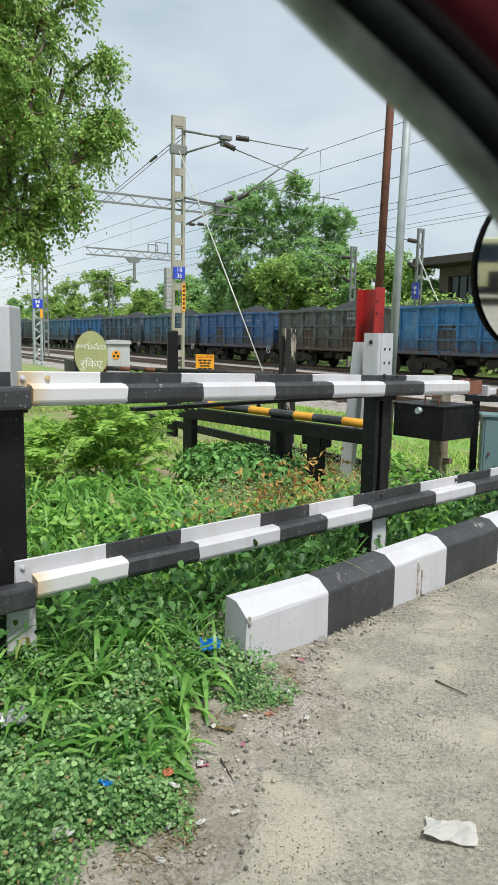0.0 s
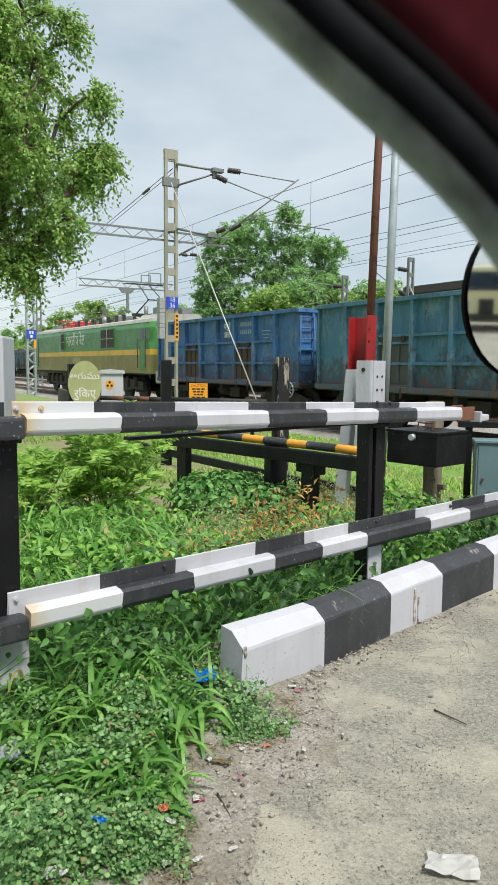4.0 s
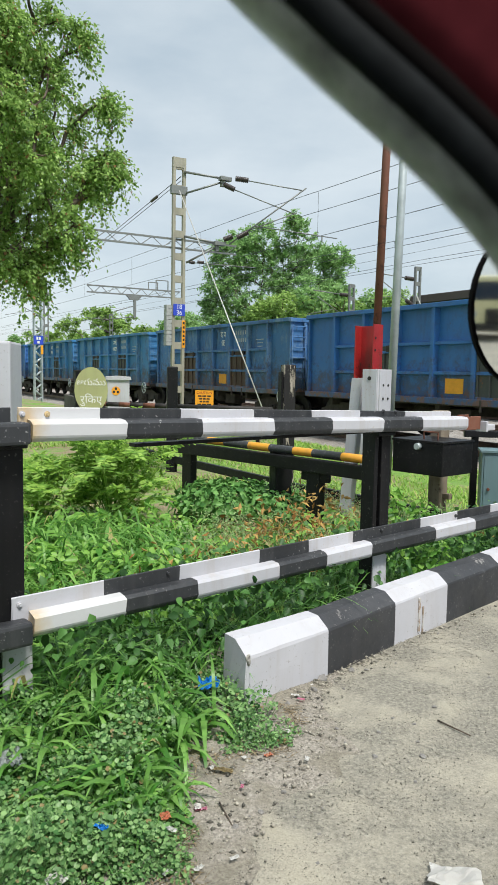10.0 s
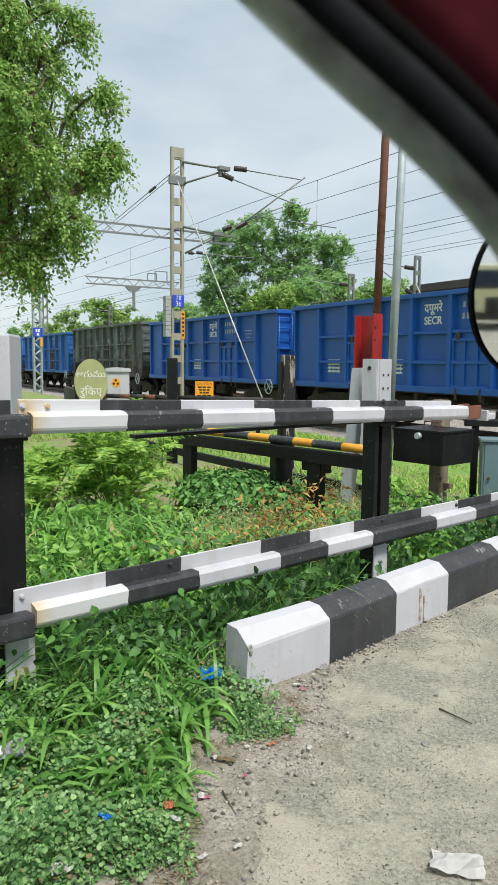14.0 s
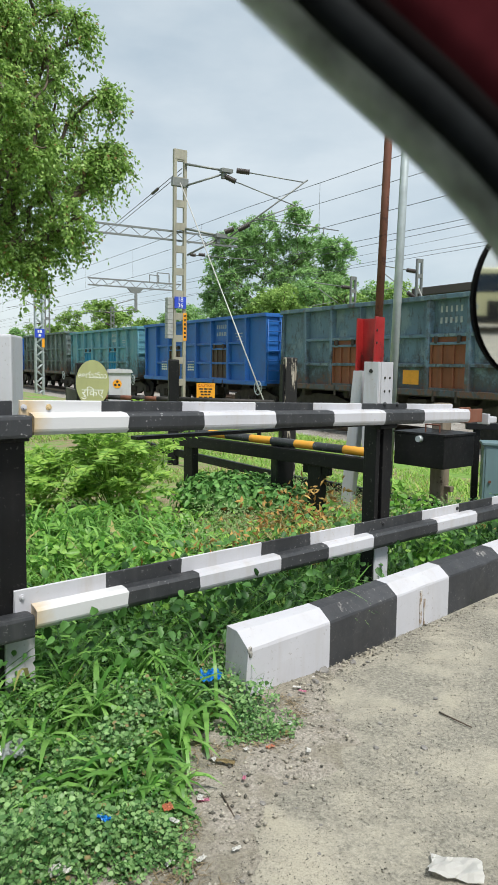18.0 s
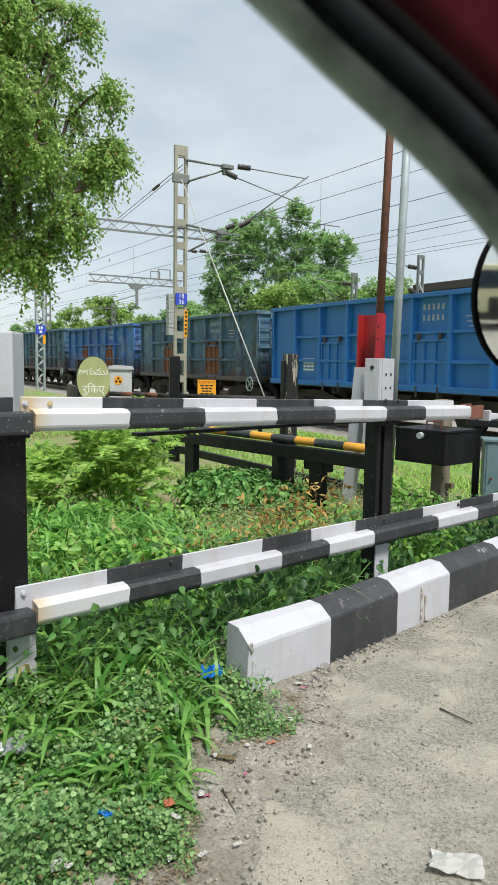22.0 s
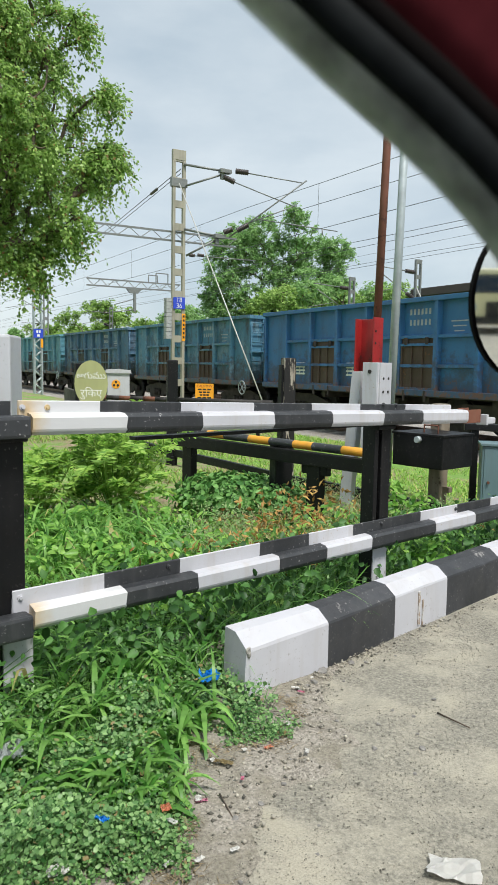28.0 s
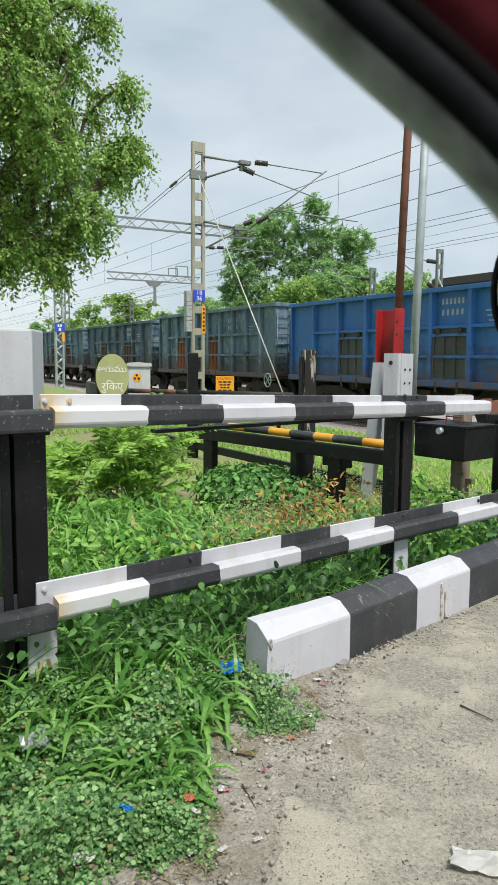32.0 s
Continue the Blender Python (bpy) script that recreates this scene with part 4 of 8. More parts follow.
def build_main_mast():
    """The slotted mast with its cantilevers over the near track; its parts lie in metres along, across and up."""
    s, d = 23.69, 10.9
    base = tp(s, d, -0.35)
    ob = thing("overhead_mast", tuple(base), "beige slotted steel overhead-line mast with two cantilevers", "mast", turn=TRACK_TURN)
    H = 9.28
    # two flanges joined by batten plates, with gaps between
    for y in (-0.19, 0.19):
        bm = bmesh.new()
        add_box(bm, (0, y, H / 2), (0.13, 0.10, H), 0.006)
        part("mast_leg", bm, M_MAST, ob)
    z = 0.6
    for k in range(12):
        box_part("batten_plate", (0, 0.0, z), (0.10, 0.30, 0.24), M_MAST, ob, 0.004)
        z += 0.765
    box_part("cap_plate", (0, 0.0, H - 0.16), (0.135, 0.485, 0.33), M_MAST, ob, 0.004)
    # number plates
    sign = box_part("number_plate", (-0.10, 0.0, 4.13), (0.02, 0.44, 0.40), M_SIGN_BLUE, ob, 0.003, "blue kilometre plate with white figures")
    turn = Matrix.Rotation(radians(-90), 4, "Z") @ Matrix.Rotation(radians(90), 4, "X")
    letters("lettering", "18", 0.22, M_LETTER, sign, Matrix.Translation((-0.113, 0, 4.23)) @ turn, "white figures", 0.001)
    letters("lettering", "36", 0.22, M_LETTER, sign, Matrix.Translation((-0.113, 0, 4.03)) @ turn, "white figures", 0.001)
    strip = box_part("number_strip", (-0.075, -0.19, 3.3), (0.012, 0.13, 0.95), M_SIGN_YELLOW, ob, 0.002, "amber strip with dark marks")
    for k in range(6):
        box_part("mark", (-0.083, -0.19, 3.68 - 0.145 * k), (0.004, 0.07, 0.08), M_INK, strip, 0, "dark mark")
    # stack of grey weights beside the mast
    grey = plain("grey_weights", (0.36, 0.37, 0.36), 0.7)
    for k in range(11):
        box_part("balance_weight", (0.05, 0.36, 2.95 + 0.128 * k), (0.24, 0.20, 0.118), grey, ob, 0.006, "grey balance weight")
    box_part("clamp", (0, 0.0, 8.2), (0.17, 0.58, 0.28), M_MASTDARK, ob, 0.006)
    # the truss that crosses the mast, square to the tracks
    bm = bmesh.new()
    z0, z1 = 6.28, 6.58
    for zz in (z0, z1):
        add_box(bm, (0.20, 0.9, zz), (0.06, 6.6, 0.06), 0)
    n = 16
    for k in range(n):
        y0, y1 = -2.4 + 6.6 * k / n, -2.4 + 6.6 * (k + 1) / n
        add_rod(bm, (0.20, y0, z0 if k % 2 else z1), (0.20, y1, z1 if k % 2 else z0), 0.014, 0.014, 5, False)
    part("truss_beam", bm, M_MASTDARK, ob, "grey lattice truss beam")
    # two cantilevers that slant out over the near track: root, bracket, insulators, tubes
    arms = (((-0.09, -0.15, 8.82), (-0.77, -1.28, 8.62), (-0.12, -0.21, 8.11), ((-1.0, -1.66, 8.62), (-1.23, -2.05, 8.57)), ((-0.80, -1.33, 8.42), (-0.99, -1.65, 8.25))),
            ((-0.10, -0.17, 6.66), (-0.68, -1.14, 6.44), (-0.14, -0.23, 5.76), ((-0.80, -1.34, 6.56), (-0.96, -1.61, 6.68)), ((-1.04, -1.73, 6.63), (-1.24, -2.07, 6.84))))
    for root, tip, foot, ins1, ins2 in arms:
        bm = bmesh.new()
        add_rod(bm, root, tip, 0.042, 0.038, 8)
        add_rod(bm, foot, (tip[0], tip[1], tip[2] - 0.12), 0.036, 0.034, 8)
        add_box(bm, (tip[0] - 0.05, tip[1] - 0.08, tip[2] - 0.02), (0.22, 0.42, 0.13), 0.01)
        add_box(bm, (tip[0], tip[1], tip[2] - 0.10), (0.13, 0.13, 0.36), 0.01)
        arm = part("bracket_arm", bm, M_MASTDARK, ob, "grey bracket arm")
        for a, b in (ins1, ins2):
            bm = bmesh.new()
            insulator(bm, a, b, 0.095, 7)
            part("insulator", bm, [M_MASTDARK, M_INSUL], arm, "dark ribbed insulator")
    for a, b, r, lab in (((-1.2, -2.0, 8.56), (-2.18, -3.64, 8.26), 0.02, "thin strut tube"), ((-0.97, -1.62, 8.26), (-2.05, -3.41, 7.47), 0.02, "thin strut tube"),
                         ((-2.25, -3.76, 8.34), (-0.90, -1.50, 6.40), 0.026, "slanting registration tube"), ((-2.09, -3.49, 7.51), (-1.15, -1.92, 6.82), 0.02, "thin strut tube"),
                         ((-1.35, -2.25, 7.04), (-2.82, -4.71, 6.66), 0.018, "thin steady arm")):
        rod_part("registration_tube", a, b, r, M_MASTDARK, ob, 8, lab)
    rod_part("wire_clamp", (-2.55, -4.26, 6.73), (-2.55, -4.26, 6.52), 0.02, M_MASTDARK, ob, 6)
    for a, b in (((-0.2, -0.33, 5.78), (-0.3, -0.49, 5.76)), ((-0.34, -0.57, 5.79), (-0.46, -0.77, 5.77))):
        bm = bmesh.new()
        insulator(bm, a, b, 0.06, 4)
        part("insulator", bm, [M_MASTDARK, M_INSUL], ob, "small dark insulator")
    rod_part("registration_tube", (-0.14, -0.23, 5.78), (-1.4, -2.3, 5.62), 0.016, M_MASTDARK, ob, 6)
    # tail-end insulators and the guy
    bm = bmesh.new()
    insulator(bm, (2.1, -0.1, 8.42), (2.7, -0.1, 8.345), 0.055, 5, 0)
    part("tail_insulator", bm, M_INSUL, ob, "dark tail insulator")
    bm = bmesh.new()
    add_rod(bm, (0.05, -0.1, 8.69), (12.0, -0.1, 7.2), 0.014, 0.014, 5)
    add_rod(bm, (0.05, -0.1, 8.55), (12.0, -0.1, 7.05), 0.012, 0.012, 5)
    part("tail_wire", bm, M_WIRE, ob)
    bm = bmesh.new()
    add_rod(bm, (-0.15, 0.05, 8.15), (-6.6, 0.05, 0.1), 0.02, 0.02, 6)
    part("guy_rod", bm, M_ROPE, ob, "pale guy rod down to the ground")


def build_lattice_mast():
    ob = thing("lattice_mast", tuple(tp(42.8, 10.9, -0.3)), "pale grey lattice overhead-line mast", "mast", turn=TRACK_TURN)
    W, H = 0.21, 9.0
    for y in (-W, W):
        for x in (-0.12, 0.12):
            box_part("corner_angle", (x, y, H / 2), (0.05, 0.085, H), M_GALV, ob, 0)
    n = 24
    for x in (-0.13, 0.13):
        for k in range(n):
            z0, z1 = H * k / n, H * (k + 1) / n
            rod_part("lacing_bar", (x, -W if k % 2 else W, z0), (x, W if k % 2 else -W, z1), 0.03, M_GALV, ob, 4)
    sign = box_part("number_plate", (-0.17, 0, 3.6), (0.02, 0.55, 0.50), M_SIGN_BLUE, ob, 0.003, "blue kilometre plate")
    bm = bmesh.new()
    add_box(bm, (-0.182, -0.07, 3.7), (0.004, 0.10, 0.16))
    add_box(bm, (-0.182, 0.07, 3.7), (0.004, 0.10, 0.16))
    add_box(bm, (-0.182, 0.0, 3.48), (0.004, 0.14, 0.14))
    part("marks", bm, M_LETTER, sign, "pale marks")
    box_part("number_strip", (-0.17, -0.2, 3.05), (0.02, 0.14, 0.5), M_SIGN_YELLOW, ob, 0.002, "amber strip")
    # boom over the farther tracks, with a drop arm
    bm = bmesh.new()
    for zz in (6.55, 6.95):
        add_box(bm, (0.0, -5.9, zz), (0.08, 6.0, 0.08), 0)
    for k in range(14):
        y0, y1 = -2.9 - 6.0 * k / 14, -2.9 - 6.0 * (k + 1) / 14
        add_rod(bm, (0, y0, 6.55 if k % 2 else 6.95), (0, y1, 6.95 if k % 2 else 6.55), 0.022, 0.022, 4, False)
    part("portal_boom", bm, M_MASTDARK, ob, "grey lattice boom over the tracks")
    bm = bmesh.new()
    add_prism(bm, [(-5.35, 6.5), (-6.35, 6.5), (-6.1, 6.24), (-5.6, 6.24)], "x", -0.08, 0.08)
    add_box(bm, (0, -5.9, 5.7), (0.14, 0.14, 1.1), 0)
    part("drop_arm", bm, M_MASTDARK, ob, "grey drop arm")
    rod_part("registration_arm", (0, -5.9, 5.25), (0, -4.3, 5.02), 0.03, M_MASTDARK, ob, 6)
    rod_part("registration_arm", (0, -5.9, 5.9), (0, -4.6, 5.5), 0.03, M_MASTDARK, ob, 6)
    for y0, y1, h in ((-6.8, -7.4, 0.42), (-7.3, -8.1, 0.58)):
        bm = bmesh.new()
        for y in (y0, y1):
            add_box(bm, (0, y, 6.98 + h / 2), (0.05, 0.05, h), 0)
        add_box(bm, (0, (y0 + y1) / 2, 6.98 + h), (0.05, y0 - y1, 0.05), 0)
        part("hoop", bm, M_MASTDARK, ob)


def build_far_masts():
    spec = ((30.8, 28.6, 7.9, True), (36.6, 28.6, 7.5, False), (80.0, 28.6, 8.3, False), (110.0, 28.6, 8.3, False), (62.0, 16.5, 8.3, False), (90, 10.9, 8.3, False))
    for s, d, top, plate in spec:
        ob = thing("overhead_mast", tuple(tp(s, d, -0.3)), "grey overhead-line mast beyond the tracks", "mast", "far masts", turn=TRACK_TURN)
        for y in (-0.17, 0.17):
            box_part("mast_leg", (0, y, top / 2), (0.14, 0.09, top), M_MASTDARK, ob, 0)
        for k in range(10):
            box_part("batten_plate", (0, 0, 0.4 + k * (top - 0.5) / 9), (0.11, 0.26, 0.22), M_MASTDARK, ob, 0)
        bm = bmesh.new()
        add_rod(bm, (0, 0.1, top - 0.7), (0, 2.9, top - 0.55), 0.03, 0.03, 5)
        add_rod(bm, (0, 0.1, top - 2.2), (0, 2.6, top - 0.9), 0.03, 0.03, 5)
        add_rod(bm, (0, 1.4, top - 1.6), (0, 3.3, top - 2.0), 0.02, 0.02, 5)
        part("cantilever", bm, M_MASTDARK, ob, "slanting cantilever tubes")
        for a, b in (((0, 0.3, top - 0.69), (0, 0.9, top - 0.66)), ((0, 0.3, top - 2.1), (0, 0.8, top - 1.85))):
            bm = bmesh.new()
            insulator(bm, a, b, 0.12, 4, 0)
            part("insulator", bm, M_INSUL, ob)
        if plate:
            box_part("number_plate", (0, 0.2, 4.6), (0.5, 0.03, 0.9), M_SIGN_BLUE, ob, 0, "blue plate with white marks")
            bm = bmesh.new()
            add_box(bm, (0, 0.218, 4.75), (0.2, 0.004, 0.16))
            add_box(bm, (0, 0.218, 4.5), (0.2, 0.004, 0.14))
            part("marks", bm, M_LETTER, ob)
            bm = bmesh.new()
            add_rod(bm, (-0.1, 0.1, 6.3), (-4.2, 0.1, 0.2), 0.03, 0.03, 5)
            part("guy_rod", bm, M_ROPE, ob, "pale guy rod")


def build_wires():
    def line(label, pts, r=0.011):
        bm = bmesh.new()
        add_path(bm, pts, r, 5)
        bmesh.ops.remove_doubles(bm, verts=bm.verts[:], dist=0.003)
        o = tagged(part("overhead_wire", bm, M_WIRE, None), label, "wire", "overhead wires")
        return o
    for d, zc, zm in ((NEAR_TRACK, 5.96, 7.40), (MID_TRACK, 6.58, 6.85), (FAR_TRACK, 7.1, 7.3)):
        sup = [-30, 23.9 if d == NEAR_TRACK else 27, 70, 120, 180]
        mess, drops = [], []
        for a, b in zip(sup, sup[1:]):
            for k in range(12):
                f = k / 12
                mess.append(tp(a + (b - a) * f, d, zm - 0.12 * 4 * f * (1 - f) * min(1, (b - a) / 50)))
                drops.append((a + (b - a) * f, mess[-1].z))
        line("dark contact wire over the track", [tp(-30, d, zc), tp(180, d, zc)], 0.010 if d < 14 else 0.011)
        line("dark messenger wire over the track", mess, 0.010 if d < 14 else 0.011)
        bm = bmesh.new()
        for s, z in drops[1::2]:
            add_rod(bm, tp(s, d, zc), tp(s, d, z), 0.005, 0.005, 4, False)
        tagged(part("dropper_wire", bm, M_WIRE, None), "thin dropper wires between contact and messenger wire", "wire", "overhead wires")
    for d, z in ((29.2, 8.6), (13.2, 6.58)):
        line("thin feeder wire along the tracks", [tp(-30 + 14 * k, d, z - 0.12 * math.sin(math.pi * ((k * 14) % 56) / 56)) for k in range(17)], 0.009)


build_main_mast()
build_lattice_mast()
build_far_masts()
build_wires()


# ---- goods wagons ----
WAGON_STEP, SIDE_LEN, HALF_W = 10.96, 10.03, 1.6


def wagon_paint(name, colour, wear, rust=(0.15, 0.07, 0.04)):
    """Coach paint under years of coal dust: faded fields, dark grime, runs and rust."""
    mat, nt, bsdf = material(name)
    info, tc, add = nt.nodes.new("ShaderNodeObjectInfo"), nt.nodes.new("ShaderNodeTexCoord"), nt.nodes.new("ShaderNodeVectorMath")
    wide = nt.nodes.new("ShaderNodeMath")
    wide.operation = "MULTIPLY"
    wide.inputs[1].default_value = 37.0
    nt.links.new(info.outputs["Random"], wide.inputs[0])
    nt.links.new(tc.outputs["Object"], add.inputs[0])
    nt.links.new(wide.outputs["Value"], add.inputs[1])

    def field(scale, detail, rough, stretch=(1, 1, 1)):
        mp, no = nt.nodes.new("ShaderNodeMapping"), nt.nodes.new("ShaderNodeTexNoise")
        mp.inputs["Scale"].default_value = stretch
        no.inputs["Scale"].default_value, no.inputs["Detail"].default_value, no.inputs["Roughness"].default_value = scale, detail, rough
        nt.links.new(add.outputs["Vector"], mp.inputs["Vector"])
        nt.links.new(mp.outputs["Vector"], no.inputs["Vector"])
        return no.outputs["Fac"]
    broad, mid, runs, spots = field(0.55, 4, 0.6), field(2.2, 8, 0.7), field(1.5, 7, 0.7, (1.3, 1.3, 0.22)), field(3.4, 12, 0.78)
    dull = tuple(0.55 * c + 0.45 * g for c, g in zip(colour, (0.10, 0.115, 0.125)))
    col = ramp(nt, broad, 0.35, tuple(c * (1 - 0.25 * wear) for c in colour), 0.65, tuple(min(1, c * (1.05 + 0.2 * wear)) for c in colour))
    col = blend(nt, ramp(nt, mid, 0.45, BLACK, 0.7, (0.15 + 0.75 * wear,) * 3), col, dull)
    col = blend(nt, ramp(nt, runs, 0.52, BLACK, 0.68, (0.08 + 0.62 * wear,) * 3), col, (0.028, 0.026, 0.025))
    col = blend(nt, ramp(nt, blend(nt, 0.5, broad, spots), 0.51, BLACK, 0.60, (0.9 * wear,) * 3), col, (0.05, 0.038, 0.03))
    col = blend(nt, ramp(nt, spots, 0.70 - 0.13 * wear, BLACK, 0.74 - 0.10 * wear, WHITE), col, rust)
    if wear > 0.45:
        # paint bleached and flaked to a pale chalky grey-blue, and black smears
        peel, smear = field(1.7, 11, 0.72, (1.0, 1.0, 0.6)), field(2.6, 9, 0.75, (1.6, 1.6, 0.5))
        chalk = tuple(0.45 * c + 0.55 * g for c, g in zip(colour, (0.27, 0.33, 0.34)))
        col = blend(nt, ramp(nt, peel, 0.52, BLACK, 0.60, (min(0.85, 1.1 * wear),) * 3), col, chalk)
        col = blend(nt, ramp(nt, smear, 0.56, BLACK, 0.63, (min(0.85, 1.1 * wear),) * 3), col, (0.035, 0.032, 0.03))
    if wear > 0.3:
        # coal dust and rust that cling to the lower plates
        sep = nt.nodes.new("ShaderNodeSeparateXYZ")
        nt.links.new(tc.outputs["Object"], sep.inputs["Vector"])
        height = nt.nodes.new("ShaderNodeMapRange")
        height.inputs["From Min"].default_value, height.inputs["From Max"].default_value = 1.1, 2.5
        height.inputs["To Min"].default_value, height.inputs["To Max"].default_value = 0.24, -0.12
        nt.links.new(sep.outputs["Z"], height.inputs["Value"])
        total = nt.nodes.new("ShaderNodeMath")
        nt.links.new(height.outputs["Result"], total.inputs[0])
        nt.links.new(spots, total.inputs[1])
        col = blend(nt, ramp(nt, total.outputs["Value"], 0.52, BLACK, 0.66, (0.35 + 0.5 * wear,) * 3), col, (0.05, 0.040, 0.034))
        col = blend(nt, ramp(nt, total.outputs["Value"], 0.72, BLACK, 0.78, (0.8,) * 3), col, rust)
    nt.links.new(col, bsdf.inputs["Base Color"])
    bsdf.inputs["Roughness"].default_value = 0.42 + 0.35 * wear
    bump(nt, bsdf, mid, 0.12, 0.006)
    return mat


def make_wagon(name, label, top=3.30, bays=8, heap=False):
    """An open box wagon; x points the way it runs, its leading corner at 0."""
    w = thing(name, (0, 0, 0), label, "railway wagon", "goods wagons")
    L, B, floor = SIDE_LEN, HALF_W, 1.03
    P = bpy.data.materials["wagon_master"]
    xs = [-0.02 - (L - 0.04) * k / bays for k in range(bays + 1)]
    for y in (B, -B):
        side = box_part("side_wall", (-L / 2, y - math.copysign(0.15, y), (top + floor) / 2), (L, 0.02, top - floor), P, w, 0)
        bm = bmesh.new()
        add_box(bm, (-L / 2, y - math.copysign(0.06, y), top - 0.05), (L + 0.02, 0.16, 0.11), 0.012)
        part("top_rail", bm, P, side)
        bm = bmesh.new()
        add_box(bm, (-L / 2, y - math.copysign(0.045, y), floor + 0.05), (L + 0.02, 0.11, 0.14), 0.01)
        part("side_sill", bm, P, side)
        if y > 0:
            for k, x in enumerate(xs[1:-1]):
                bm = bmesh.new()
                add_prism(bm, [(x - 0.08, y - 0.145), (x - 0.05, y - 0.0), (x + 0.05, y - 0.0), (x + 0.08, y - 0.145)], "z", floor + 0.1, top - 0.09)
                part("stanchion", bm, P, side)
            for z in (floor + (top - floor) * 0.60, floor + (top - floor) * 0.30):
                bm = bmesh.new()
                add_prism(bm, [(y - 0.145, z - 0.05), (y - 0.03, z - 0.035), (y - 0.03, z + 0.03), (y - 0.145, z + 0.05)], "x", xs[-2], xs[1])
                part("waist_rail", bm, P, side)
            for k in (2, 5):
                x0, x1 = xs[k], xs[k + 1]
                c, wd = (x0 + x1) / 2, abs(x1 - x0) - 0.15
                hi = (top - floor) * 0.60 - 0.14
                bm = bmesh.new()
                add_box(bm, (c, y - 0.10, floor + 0.10 + hi / 2), (wd, 0.05, hi), 0.008)
                door = part("flap_door", bm, bpy.data.materials["door_master"], side, "rust-worn flap door")
                for dx in (-wd / 2 + 0.03, -wd / 6, wd / 6, wd / 2 - 0.03):
                    box_part("door_bar", (c + dx, y - 0.055, floor + 0.10 + hi * 0.44), (0.045, 0.045, hi * 0.86), bpy.data.materials["door_master"], door, 0.004)
                for z in (floor + 0.14, floor + 0.10 + hi * 0.88):
                    box_part("door_rail", (c, y - 0.045, z), (wd, 0.05, 0.06), P, door, 0.004)
                for dx in (-wd * 0.32, wd * 0.32):
                    box_part("hinge", (c + dx, y - 0.02, floor + 0.10 + hi * 0.95), (0.08, 0.06, 0.16), M_UNDER, door, 0.006, "dark hinge")
                    box_part("catch", (c + dx, y - 0.0, floor - 0.02), (0.05, 0.05, 0.26), M_UNDER, door, 0.006, "dark door catch")
    for x, s in ((-0.03, 1), (-L + 0.03, -1)):
        end = box_part("end_wall", (x, 0, (top + floor) / 2), (0.05, 2 * B - 0.1, top - floor), P, w, 0)
        bm = bmesh.new()
        for y in (-1.05, -0.35, 0.35, 1.05):
            add_box(bm, (x + s * 0.04, y, (top + floor) / 2), (0.07, 0.09, top - floor - 0.1), 0.01)
        add_box(bm, (x + s * 0.03, 0, top - 0.06), (0.12, 2 * B, 0.12), 0.012)
        add_box(bm, (x + s * 0.03, 0, 2.1), (0.08, 2 * B - 0.1, 0.09), 0.01)
        part("end_rib", bm, P, end)
        bm = bmesh.new()
        for k in range(7):
            z = floor + 0.15 + 0.31 * k
            add_rod(bm, (x + s * 0.10, B - 0.55, z), (x + s * 0.10, B - 0.08, z), 0.016, 0.016, 5)
        for y in (B - 0.55, B - 0.08):
            add_rod(bm, (x + s * 0.10, y, floor + 0.1), (x + s * 0.10, y, top - 0.2), 0.016, 0.016, 5)
        part("ladder", bm, M_UNDER if heap else P, end, "steel rung ladder")
    bm = bmesh.new()
    add_box(bm, (-L / 2, 0, floor), (L, 2 * B - 0.12, 0.1), 0)
    add_box(bm, (-L / 2, 0, 0.86), (L - 0.1, 0.5, 0.3), 0)
    for k in range(5):
        add_box(bm, (-0.9 - (L - 1.8) * k / 4, 0, 0.9), (0.14, 2.7, 0.2), 0)
    add_box(bm, (-L / 2 - 0.4, 0.9, 0.72), (0.7, 0.3, 0.35), 0.03)
    add_rod(bm, (-L * 0.35, 0.5, 0.75), (-L * 0.35 - 0.8, 0.5, 0.75), 0.2, 0.2, 10)
    part("underframe", bm, M_UNDER, w, "dusty dark underframe")
    bm = bmesh.new()
    add_box(bm, (0.28, 0, 1.05), (0.6, 0.25, 0.28), 0.03)
    add_box(bm, (-L - 0.28, 0, 1.05), (0.6, 0.25, 0.28), 0.03)
    part("coupler", bm, M_UNDER, w, "knuckle couplers")
    for x in (-1.45, -L + 1.45):
        bm = bmesh.new()
        for y in (1.02, -1.02):
            add_prism(bm, [(x - 1.35, 0.42), (x - 1.35, 0.66), (x - 0.6, 0.86), (x + 0.6, 0.86), (x + 1.35, 0.66), (x + 1.35, 0.42), (x + 0.7, 0.42), (x + 0.5, 0.3),
                           (x - 0.5, 0.3), (x - 0.7, 0.42)], "y", y - 0.07, y + 0.07)
        add_box(bm, (x, 0, 0.62), (0.45, 2.0, 0.25), 0)
        for dx in (-0.22, 0, 0.22):
            add_rod(bm, (x + dx, 1.13, 0.34), (x + dx, 1.13, 0.62), 0.07, 0.07, 8)
        bogie = part("bogie", bm, M_UNDER, w, "dusty cast-steel bogie")
        for dx in (-1.0, 1.0):
            bm = bmesh.new()
            for y in (0.80, -0.80):
                add_rod(bm, (x + dx, y - 0.06, 0.5), (x + dx, y + 0.06, 0.5), 0.5, 0.5, 20)
            add_rod(bm, (x + dx, -1.1, 0.5), (x + dx, 1.14, 0.5), 0.09, 0.09, 8)
            part("wheelset", bm, M_CAST, bogie, "steel wheelset")
    bm = bmesh.new()
    cx, cz, cy = -L + 0.35, 0.93, B + 0.02
